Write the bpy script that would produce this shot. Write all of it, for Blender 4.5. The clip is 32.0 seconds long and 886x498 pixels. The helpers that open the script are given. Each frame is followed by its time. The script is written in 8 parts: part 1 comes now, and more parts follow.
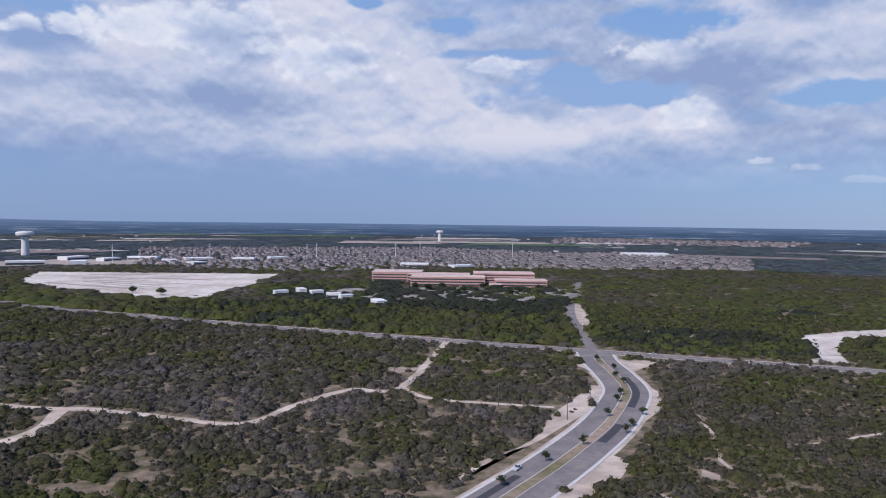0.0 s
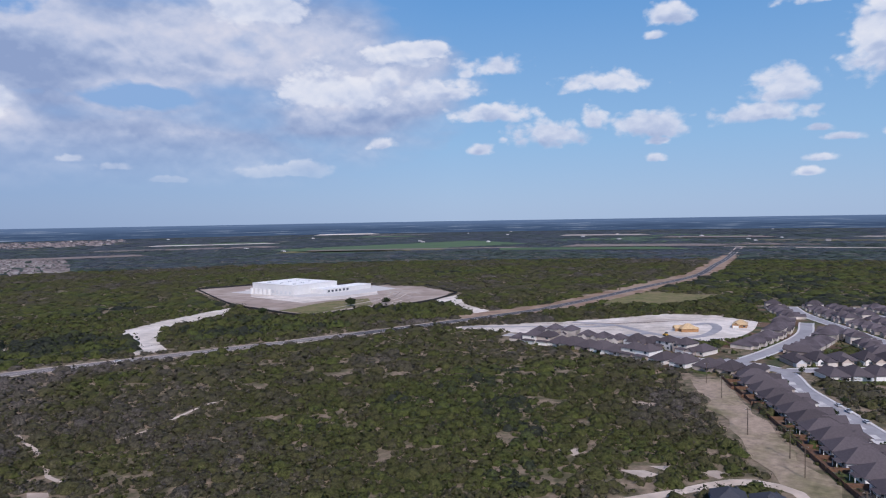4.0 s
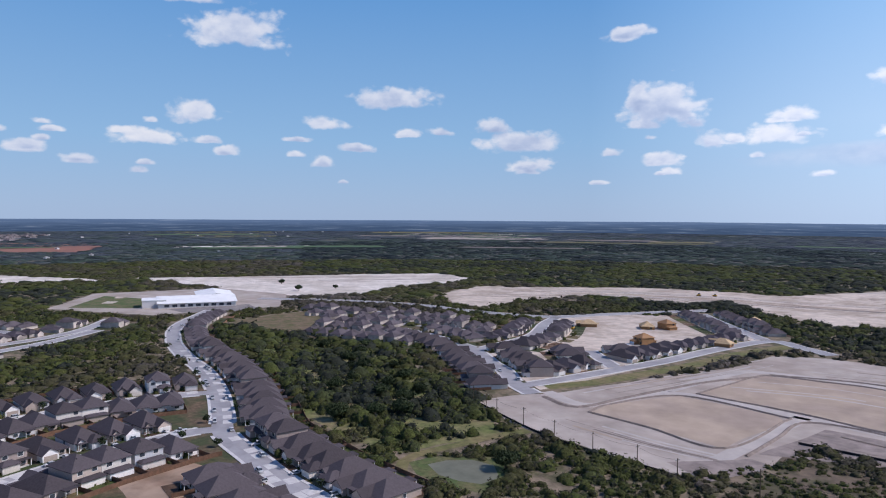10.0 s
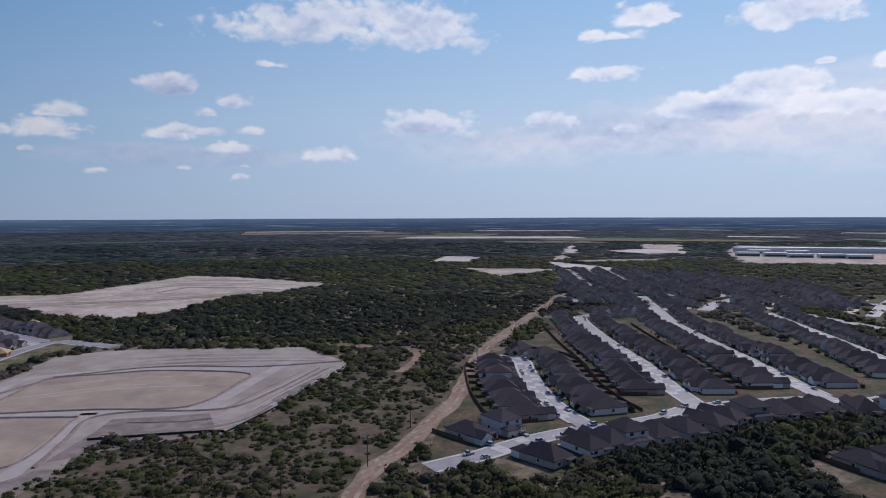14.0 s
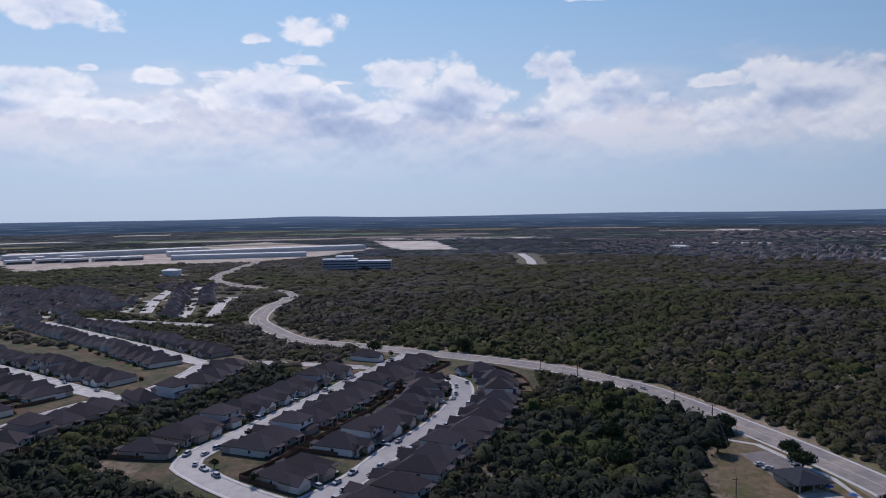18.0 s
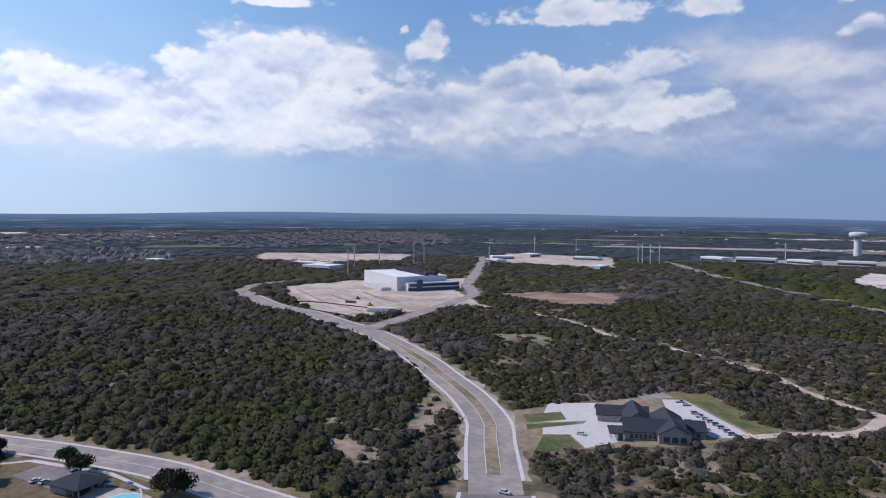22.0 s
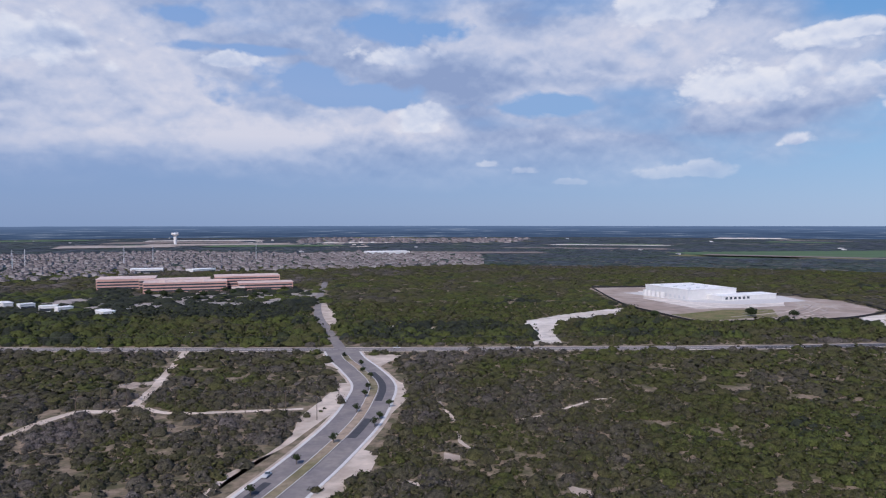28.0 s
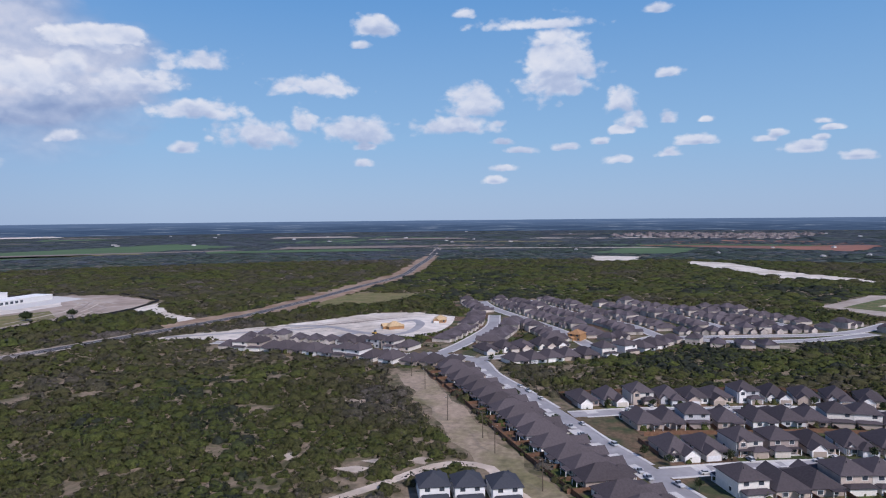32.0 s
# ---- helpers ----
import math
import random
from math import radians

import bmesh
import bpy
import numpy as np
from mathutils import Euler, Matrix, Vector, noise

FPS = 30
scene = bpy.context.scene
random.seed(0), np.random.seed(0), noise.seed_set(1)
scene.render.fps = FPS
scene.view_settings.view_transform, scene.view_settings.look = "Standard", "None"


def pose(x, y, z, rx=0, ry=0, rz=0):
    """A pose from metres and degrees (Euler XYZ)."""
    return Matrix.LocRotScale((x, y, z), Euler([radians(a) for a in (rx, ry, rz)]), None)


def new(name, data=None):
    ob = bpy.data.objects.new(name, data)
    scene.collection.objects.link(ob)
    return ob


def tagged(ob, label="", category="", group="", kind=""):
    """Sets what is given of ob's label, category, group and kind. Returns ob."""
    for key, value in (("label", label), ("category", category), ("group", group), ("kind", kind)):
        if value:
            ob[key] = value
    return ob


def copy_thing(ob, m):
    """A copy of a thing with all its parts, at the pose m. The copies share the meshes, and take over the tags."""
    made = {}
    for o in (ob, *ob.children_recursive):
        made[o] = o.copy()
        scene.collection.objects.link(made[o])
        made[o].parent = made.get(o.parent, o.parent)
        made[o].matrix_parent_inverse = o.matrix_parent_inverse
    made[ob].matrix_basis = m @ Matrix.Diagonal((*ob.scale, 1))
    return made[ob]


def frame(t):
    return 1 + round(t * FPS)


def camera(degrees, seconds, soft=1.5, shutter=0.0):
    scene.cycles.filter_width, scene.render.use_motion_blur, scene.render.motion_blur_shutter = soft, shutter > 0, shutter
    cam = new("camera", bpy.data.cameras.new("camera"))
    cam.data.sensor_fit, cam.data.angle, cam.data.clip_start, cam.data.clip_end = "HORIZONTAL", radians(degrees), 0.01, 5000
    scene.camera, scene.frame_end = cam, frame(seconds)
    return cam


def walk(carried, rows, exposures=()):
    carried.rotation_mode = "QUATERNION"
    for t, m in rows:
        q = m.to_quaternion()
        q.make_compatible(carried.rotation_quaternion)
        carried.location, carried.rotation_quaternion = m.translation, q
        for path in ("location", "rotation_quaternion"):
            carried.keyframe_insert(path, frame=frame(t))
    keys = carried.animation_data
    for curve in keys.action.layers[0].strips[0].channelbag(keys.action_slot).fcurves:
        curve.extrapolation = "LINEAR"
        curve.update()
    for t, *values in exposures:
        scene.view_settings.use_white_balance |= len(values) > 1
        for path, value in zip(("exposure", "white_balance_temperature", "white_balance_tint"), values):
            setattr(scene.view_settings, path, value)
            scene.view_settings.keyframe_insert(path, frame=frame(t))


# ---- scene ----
cam = camera(64.7, 32.0, soft=1.1)
EYE = 100.0
# seconds, heading, pitch, roll: the drone hovers and turns clockwise
ROWS = [
    (0.0, -0.00, -2.32, -0.65), (0.5, -6.19, -2.27, -0.43), (1.0, -12.76, -2.28, -0.17), (1.5, -19.37, -2.31, 0.14), (2.0, -25.95, -2.32, 0.33),
    (2.5, -32.50, -2.36, 0.51), (3.0, -39.07, -2.43, 0.68), (3.5, -45.66, -2.53, 0.91), (4.0, -52.24, -2.59, 0.96), (4.5, -58.81, -2.64, 0.98),
    (5.0, -65.39, -2.68, 0.99), (5.5, -72.02, -2.73, 0.99), (6.0, -78.89, -2.75, 0.90), (6.5, -85.71, -2.77, 0.80), (7.0, -92.54, -2.80, 0.63),
    (7.5, -99.38, -2.82, 0.43), (8.0, -106.22, -2.80, 0.16), (8.5, -113.09, -2.77, -0.01), (9.0, -119.92, -2.73, -0.21), (9.5, -126.77, -2.67, -0.34),
    (10.0, -133.68, -2.64, -0.37), (10.5, -140.56, -2.64, -0.34), (11.0, -147.40, -2.64, -0.29), (11.5, -154.20, -2.62, -0.20), (12.0, -161.06, -2.66, -0.12),
    (12.5, -167.90, -2.69, 0.02), (13.0, -174.72, -2.74, 0.08), (13.5, -181.54, -2.79, 0.14), (14.0, -188.42, -2.85, 0.20), (14.5, -195.33, -2.89, 0.25),
    (15.0, -202.19, -2.91, 0.26), (15.5, -209.05, -2.92, 0.26), (16.0, -215.90, -2.93, 0.27), (16.5, -222.76, -2.94, 0.31), (17.0, -229.63, -2.95, 0.53),
    (17.5, -236.46, -2.96, 0.64), (18.0, -243.35, -2.96, 0.74), (18.5, -250.26, -3.00, 0.66), (19.0, -257.17, -3.02, 0.62), (19.5, -264.06, -3.06, 0.55),
    (20.0, -270.96, -3.05, 0.39), (20.5, -277.84, -3.03, 0.17), (21.0, -284.70, -3.01, 0.03), (21.5, -291.56, -2.95, -0.17), (22.0, -298.44, -2.88, -0.41),
    (22.5, -305.29, -2.81, -0.60), (23.0, -312.16, -2.72, -0.78), (23.5, -318.96, -2.64, -1.03), (24.0, -325.79, -2.55, -1.14), (24.5, -332.60, -2.44, -1.20),
    (25.0, -339.47, -2.37, -1.08), (25.5, -346.29, -2.33, -1.12), (26.0, -353.15, -2.29, -0.93), (26.5, -360.03, -2.25, -0.71), (27.0, -366.90, -2.22, -0.48),
    (27.5, -373.78, -2.19, -0.24), (28.0, -380.69, -2.21, 0.03), (28.5, -387.62, -2.25, 0.26), (29.0, -394.49, -2.32, 0.49), (29.5, -401.37, -2.38, 0.64),
    (30.0, -408.29, -2.46, 0.76), (30.5, -415.15, -2.49, 0.76), (31.0, -421.99, -2.45, 0.51), (31.5, -428.84, -2.47, 0.45), (32.0, -435.57, -2.67, 0.54),
]
walk(cam, [(t, pose(0, 0, EYE, 90 + p, r, y)) for t, y, p, r in ROWS],
     [(t, e, 5950, 14.0) for t, e in ((0.0, -0.14), (3.0, -0.18), (6.0, -0.18), (9.0, -0.1), (11.0, -0.35), (13.0, -0.68), (15.0, -0.82), (17.0, -0.84), (19.0, -0.66),
                                      (21.0, -0.36), (23.0, -0.15), (25.0, -0.05), (28.0, -0.2), (30.0, -0.2), (32.0, -0.2))])

# ---- sky and sun ----
SUN_AZ, SUN_EL = -222.0, 43.0          # heading (counter-clockwise from +y), elevation
sun_to = Vector((-math.sin(radians(SUN_AZ)) * math.cos(radians(SUN_EL)),
                 math.cos(radians(SUN_AZ)) * math.cos(radians(SUN_EL)), math.sin(radians(SUN_EL))))
sun = new("sun", bpy.data.lights.new("sun", "SUN"))
sun.data.energy, sun.data.angle, sun.data.color = 4.6, radians(0.6), (1.0, 0.89, 0.825)
sun.rotation_mode = "QUATERNION"
sun.rotation_quaternion = sun_to.to_track_quat("Z", "Y")
sun.location = (0, 0, 400)
scene.view_settings.exposure = 0.0

# cumulus clouds: heading, elevation, half width, half height (degrees)
CUMULI = [
    (-65.3, 10.1, 3.7, 0.9), (-56.2, 8.1, 4.0, 0.9), (-61.4, 6.2, 3.8, 1.2), (-64.4, 7.3, 1.3, 1.2), (-68.8, 6.5, 3.4, 1.0), (-78.4, 8.9, 2.7, 1.4),
    (-77.0, 7.0, 3.9, 0.7), (-85.0, 10.8, 3.4, 3.2), (-84.4, 13.6, 2.5, 0.8), (-89.7, 8.6, 1.3, 1.0), (-90.7, 7.1, 1.3, 0.7), (-93.3, 7.3, 0.9, 0.5),
    (-93.5, 10.7, 1.4, 0.4), (-95.3, 5.5, 1.6, 0.3), (-103.0, 4.6, 1.6, 0.4), (-106.2, 3.9, 1.3, 0.3), (-89.7, 4.3, 1.3, 0.4), (-80.6, 3.8, 1.3, 0.3),
    (-85.7, 5.4, 1.3, 0.3), (-81.8, 5.2, 1.6, 0.3), (-56.7, 11.7, 4.0, 0.9), (-52.5, 9.8, 4.2, 0.9), (-48.9, 12.6, 3.2, 0.8), (-48.0, 10.8, 1.7, 1.1),
]
CUMULI += [
    (-55.2, 5.3, 1.5, 0.5), (-70.3, 14.8, 1.9, 0.7), (-69.0, 13.4, 1.0, 0.3), (-83.5, 14.8, 5.4, 0.5), (-92.2, 15.4, 1.6, 0.4), (-77.1, 15.8, 1.1, 0.4),
    (-47.5, 5.9, 1.6, 0.5), (-69.1, 4.3, 1.1, 0.4), (-117.6, 13.7, 3.9, 1.5), (-113.8, 16.1, 3.6, 0.6), (-114.0, 7.7, 2.3, 1.0), (-110.4, 5.7, 2.9, 0.6),
    (-130.1, 9.2, 3.5, 0.8), (-124.1, 7.2, 1.9, 0.5), (-137.7, 7.2, 1.7, 0.6), (-140.4, 5.7, 3.5, 0.8), (-141.0, 4.1, 2.4, 0.6), (-147.8, 13.8, 2.1, 0.7),
    (-103.0, 4.8, 1.8, 0.4), (-106.2, 4.1, 1.4, 0.3), (-126.6, 5.4, 1.4, 0.3), (-95.4, 5.6, 1.5, 0.4), (-147.1, 5.0, 1.2, 0.4), (-121.8, 6.0, 1.2, 0.2),
]
CUMULI += [
    (-123.9, 4.2, 1.1, 0.5), (-148.0, 14.1, 2.3, 0.5), (-151.0, 8.2, 3.6, 1.6), (-149.1, 9.1, 1.1, 1.1), (-154.7, 5.7, 1.6, 0.7), (-159.1, 6.0, 2.6, 0.9),
    (-160.2, 7.5, 1.8, 0.6), (-151.1, 4.3, 1.7, 0.5), (-167.3, 9.6, 2.5, 0.8), (-171.8, 8.6, 1.9, 0.6), (-167.2, 6.0, 2.3, 0.5), (-171.6, 5.0, 2.2, 0.5),
    (-178.2, 14.3, 9.8, 1.8), (172.9, 14.2, 5.5, 1.8), (158.2, 10.6, 2.5, 0.6), (172.8, 7.0, 4.1, 1.0), (163.2, 7.2, 2.7, 0.7), (157.2, 6.5, 1.8, 0.6),
    (-179.6, 4.6, 2.7, 0.7), (-174.6, 11.6, 1.7, 0.3), (157.7, 13.5, 2.5, 0.4),
]

# clouds: heading, elevation, half width, half height in degrees
SHEET = [
    (12.9, 13.0, 30.1, 8.3), (-18.3, 12.2, 29.2, 8.3), (21.3, 6.2, 30.1, 4.4), (-20.5, 5.8, 25.3, 3.9), (-26.4, 12.8, 20.4, 8.3), (-42.2, 12.1, 11.7, 6.3),
    (-26.3, 5.5, 23.3, 3.4), (-43.6, 9.4, 9.7, 5.3), (76.4, 6.7, 43.8, 4.4), (54.8, 7.5, 20.4, 5.8), (73.6, 8.9, 12.2, 5.3), (104.0, 6.3, 17.0, 3.4),
    (24.6, 9.0, 30.1, 6.3), (57.5, 7.3, 20.4, 5.8), (14.0, 12.5, 20.4, 6.3), (29.0, 5.8, 34.0, 2.9), (111.2, 4.9, 30.1, 3.9), (147.4, 5.7, 29.2, 2.9),
    (125.0, 6.2, 29.2, 3.9), (131.5, 7.3, 14.6, 3.9), (160.8, 5.5, 12.6, 1.5), (-170.9, 4.4, 12.2, 1.1),
]
HOLES = [
    (-16.3, 15.0, 4.6, 1.6), (29.1, 14.4, 5.3, 1.6), (0.4, 15.4, 3.9, 1.0), (-4.5, 13.3, 4.6, 0.5), (-9.7, 10.9, 4.4, 1.4), (6.3, 17.0, 1.5, 0.7),
    (-16.2, 15.2, 5.3, 1.7), (-10.5, 10.2, 6.8, 1.2), (-29.0, 9.2, 6.3, 0.9), (32.9, 15.8, 6.3, 2.9), (55.6, 12.4, 7.8, 1.9), (42.9, 15.9, 2.9, 1.9),
]
WHITE = [
    (10.3, 14.4, 11.2, 4.4), (6.7, 11.2, 12.6, 4.9), (1.2, 9.6, 8.8, 3.9), (24.6, 14.0, 3.4, 2.9), (-17.0, 12.9, 4.6, 1.6), (-18.4, 7.6, 3.4, 1.4),
    (-3.0, 7.1, 20.4, 2.2), (-5.2, 12.2, 3.9, 1.2), (-34.5, 13.4, 12.6, 5.3), (-19.1, 7.9, 3.9, 2.2), (-43.1, 10.1, 8.3, 2.9), (-24.3, 14.4, 6.8, 2.9),
    (75.0, 9.8, 11.2, 6.3), (86.4, 6.1, 14.6, 3.9), (54.5, 9.6, 8.8, 4.4), (104.0, 9.0, 5.3, 3.9), (41.9, 11.3, 9.7, 2.9), (21.2, 12.8, 9.7, 4.4),
    (55.6, 7.9, 12.6, 5.3), (10.1, 12.6, 12.2, 5.3), (11.8, 7.0, 10.7, 2.9), (130.6, 10.9, 7.8, 2.9), (118.5, 10.0, 6.3, 2.9), (106.6, 9.8, 7.3, 2.4),
]
WHITE += [
    (145.2, 9.7, 9.7, 2.4),
]
DARK = [
    (-23.1, 9.7, 3.4, 2.7), (-21.9, 12.0, 7.3, 2.7), (7.2, 12.9, 2.7, 0.8), (15.5, 8.6, 6.3, 2.9), (-27.9, 11.9, 6.3, 2.4), (16.4, 12.8, 4.4, 3.4),
    (29.5, 12.6, 4.4, 1.5), (54.7, 10.2, 4.4, 1.4), (65.5, 8.5, 4.4, 1.2), (102.5, 8.9, 2.7, 1.4), (49.7, 10.0, 2.4, 0.9), (89.4, 7.8, 3.4, 1.0),
    (7.2, 12.9, 3.4, 1.0), (16.0, 9.2, 8.8, 1.9), (54.8, 10.2, 3.9, 1.2), (64.4, 8.7, 3.9, 1.7), (21.9, 9.2, 5.8, 0.6), (-32.6, 11.7, 4.4, 1.9),
    (115.6, 8.2, 4.4, 1.7), (109.3, 7.3, 2.9, 1.0), (124.0, 6.6, 3.9, 1.5), (149.9, 7.6, 4.4, 0.8), (127.3, 8.7, 4.4, 1.1),
]
TOWERS = [
    (74.6, 12.0, 7.8, 2.9), (75.0, 8.5, 9.7, 5.3), (81.4, 11.0, 2.9, 2.2), (68.6, 11.0, 2.4, 3.4), (85.5, 8.8, 3.4, 2.2), (91.3, 9.8, 2.2, 1.5),
    (89.4, 8.2, 5.3, 2.7), (93.2, 6.6, 5.8, 2.2), (79.1, 6.7, 12.6, 3.4), (103.2, 10.0, 2.7, 1.6), (107.0, 10.4, 1.9, 2.4), (100.1, 8.3, 2.2, 1.1),
    (105.4, 8.5, 5.3, 2.4), (95.4, 9.6, 2.7, 0.7), (62.7, 13.1, 2.0, 1.6), (62.5, 14.4, 1.1, 1.2), (55.7, 11.1, 4.4, 1.9), (49.5, 10.6, 2.7, 1.5),
    (53.3, 11.7, 1.9, 1.2), (65.5, 9.2, 5.3, 2.4), (54.8, 7.5, 9.7, 3.4), (69.5, 6.0, 4.4, 1.5), (45.6, 11.4, 3.9, 2.3), (47.6, 7.9, 6.3, 3.4),
]
TOWERS += [
    (45.2, 9.8, 1.9, 1.2), (74.6, 16.1, 4.4, 0.8), (79.8, 16.4, 1.4, 0.7), (53.4, 15.1, 6.3, 1.1), (64.7, 14.5, 0.7, 0.8), (62.7, 13.3, 1.9, 2.2),
    (55.6, 11.2, 4.6, 2.0), (50.2, 10.6, 2.4, 1.5), (45.3, 11.8, 3.4, 1.7), (41.0, 8.3, 3.9, 1.9), (59.4, 8.4, 8.3, 2.4), (51.5, 15.5, 7.3, 1.3),
    (40.6, 15.8, 2.7, 2.2), (31.1, 15.2, 1.9, 1.1), (30.8, 13.2, 1.9, 1.1), (28.3, 13.2, 1.8, 1.0), (18.5, 13.9, 8.5, 3.0), (9.5, 12.3, 6.5, 2.6), (24.6, 13.6, 4.2, 2.2),
    (28.4, 13.5, 2.0, 1.0), (-17.0, 13.0, 4.1, 1.4), (-3.8, 12.3, 3.0, 0.9), (-18.6, 7.8, 1.9, 1.2), (-19.0, 8.1, 2.2, 1.7), (-24.4, 4.7, 1.4, 0.6),
]
TOWERS += [
    (-27.6, 4.1, 1.8, 0.6), (-43.6, 10.1, 5.8, 2.2), (-38.2, 15.9, 5.3, 1.9), (-49.0, 13.1, 4.4, 0.9), (-27.1, 4.1, 1.7, 0.6), (-39.9, 3.8, 3.9, 0.9),
    (-30.7, 3.2, 1.9, 0.4), (127.6, 14.2, 3.6, 1.7), (130.9, 13.6, 1.7, 0.8), (130.7, 10.3, 3.9, 1.5), (128.0, 11.9, 2.7, 0.7), (132.8, 9.2, 5.3, 1.9),
    (119.8, 10.8, 3.2, 1.8), (118.6, 8.7, 5.8, 2.4), (115.1, 11.0, 2.0, 1.9), (112.9, 9.1, 3.9, 2.4), (108.4, 11.1, 2.4, 1.8), (102.9, 9.5, 2.3, 1.7),
    (107.0, 8.0, 5.8, 1.9), (99.7, 8.2, 1.5, 0.6), (95.6, 9.5, 2.2, 0.6), (105.3, 16.4, 1.8, 0.5), (125.6, 9.7, 1.0, 0.7), (123.9, 8.5, 2.9, 1.2),
]
TOWERS += [
    (153.6, 14.8, 1.0, 0.4), (155.7, 14.8, 3.2, 1.3), (159.5, 13.8, 1.4, 0.7), (158.0, 11.0, 3.5, 0.7), (144.9, 14.3, 5.6, 1.9), (138.6, 10.3, 2.9, 1.0),
    (146.1, 9.4, 4.4, 1.4), (150.3, 8.0, 5.3, 1.5), (129.5, 10.5, 3.6, 2.2), (143.1, 10.7, 1.0, 0.4), (134.1, 10.7, 2.2, 0.5), (157.3, 6.6, 2.2, 0.8),
    (161.8, 7.4, 1.8, 0.6), (141.4, 7.6, 5.8, 1.5), (127.2, 14.1, 2.9, 1.5), (130.7, 13.5, 1.7, 0.7), (124.5, 10.4, 1.1, 0.3),
]


# small far clouds, low over the plain
_rw = random.Random(41)
WISPS = []
for _ in range(46):
    _e = _rw.uniform(2.6, 8.0)
    _w = _rw.uniform(0.5, 1.1) * (0.55 + 0.13 * _e)
    WISPS.append((_rw.uniform(-176, -66), _e, _w, _w * _rw.uniform(0.2, 0.36)))


def make_world():
    w = bpy.data.worlds.new("world")
    scene.world = w
    w.use_nodes = True
    nt = w.node_tree
    N, L = nt.nodes, nt.links
    N.clear()

    def m(op, a, b=None, c=None, clamp=False):
        n = N.new("ShaderNodeMath")
        n.operation, n.use_clamp = op, clamp
        for i, v in enumerate((a, b, c)):
            if v is None:
                continue
            if isinstance(v, (int, float)):
                n.inputs[i].default_value = v
            else:
                L.new(v, n.inputs[i])
        return n.outputs[0]

    def vm(op, a, b=None, c=None):
        n = N.new("ShaderNodeVectorMath")
        n.operation = op
        for i, v in enumerate((a, b, c)):
            if v is None:
                continue
            if isinstance(v, tuple):
                n.inputs[i].default_value = v
            else:
                L.new(v, n.inputs[i])
        return n.outputs[1] if op == "LENGTH" else n.outputs[0]

    def noise_tex(vec, scale, detail, rough=0.55):
        n = N.new("ShaderNodeTexNoise")
        n.inputs["Scale"].default_value = scale
        n.inputs["Detail"].default_value = detail
        n.inputs["Roughness"].default_value = rough
        L.new(vec, n.inputs["Vector"])
        return n.outputs["Fac"]

    def ramp(fac, stops):
        n = N.new("ShaderNodeValToRGB")
        while len(n.color_ramp.elements) < len(stops):
            n.color_ramp.elements.new(0.5)
        for el, (p, c) in zip(n.color_ramp.elements, stops):
            el.position, el.color = p, (*c, 1)
        L.new(fac, n.inputs[0])
        return n.outputs[0]

    def mix(fac, a, b):
        n = N.new("ShaderNodeMix")
        n.data_type = "RGBA"
        for i, v in ((0, fac), (6, a), (7, b)):
            if isinstance(v, (int, float)):
                n.inputs[i].default_value = v
            elif isinstance(v, tuple):
                n.inputs[i].default_value = (*v, 1)
            else:
                L.new(v, n.inputs[i])
        return n.outputs[2]

    tc = N.new("ShaderNodeTexCoord").outputs["Generated"]
    sep = N.new("ShaderNodeSeparateXYZ")
    L.new(tc, sep.inputs[0])
    x, y, z = sep.outputs
    el = m("MULTIPLY", m("ARCSINE", z), 57.2958)
    # heading from SEAM + 180, so that the seam lies inside the cloud bank
    rot = N.new("ShaderNodeVectorRotate")
    rot.rotation_type = "Z_AXIS"
    rot.inputs["Angle"].default_value = radians(180 - SEAM)
    L.new(tc, rot.inputs["Vector"])
    sp2 = N.new("ShaderNodeSeparateXYZ")
    L.new(rot.outputs[0], sp2.inputs[0])
    az = m("MULTIPLY", m("ARCTAN2", m("MULTIPLY", sp2.outputs[0], -1.0), sp2.outputs[1]), 57.2958)
    sky = N.new("ShaderNodeTexSky")
    sky.sky_type, sky.sun_disc = "NISHITA", False
    sky.sun_elevation = radians(SUN_EL)
    sky.sun_rotation = math.atan2(sun_to.x, sun_to.y)
    sky.altitude, sky.air_density, sky.dust_density, sky.ozone_density = 300, 1.0, 0.6, 2.5
    # clear air by elevation, whiter towards the sun
    up01 = m("MULTIPLY", el, 1 / 60.0, clamp=True)
    blue = ramp(up01, [(0.0, (0.43, 0.56, 0.74)), (0.10, (0.325, 0.535, 0.765)), (0.28, (0.165, 0.385, 0.705)), (0.6, (0.05, 0.16, 0.45)), (1.0, (0.03, 0.10, 0.34))])
    pale = ramp(up01, [(0.0, (0.80, 0.98, 1.20)), (0.12, (0.92, 1.12, 1.32)), (0.30, (0.56, 0.92, 1.32)), (0.6, (0.08, 0.20, 0.48)), (1.0, (0.03, 0.10, 0.34))])
    storm = ramp(up01, [(0.0, (0.26, 0.37, 0.58)), (0.08, (0.26, 0.38, 0.62)), (0.17, (0.34, 0.46, 0.70)), (0.30, (0.27, 0.44, 0.74)), (0.6, (0.07, 0.18, 0.46)), (1.0, (0.03, 0.10, 0.34))])
    near_sun = m("MULTIPLY_ADD", m("COSINE", m("MULTIPLY", m("SUBTRACT", az, SUN_AZ - SEAM + 180), 0.0174533)), 1.3, -0.3, clamp=True)
    stormy = m("MULTIPLY_ADD", m("COSINE", m("MULTIPLY", m("SUBTRACT", az, BANK_AZ - SEAM + 180 - 25), 0.0174533)), 1.6, -0.6, clamp=True)
    base = mix(stormy, mix(near_sun, blue, pale), storm)
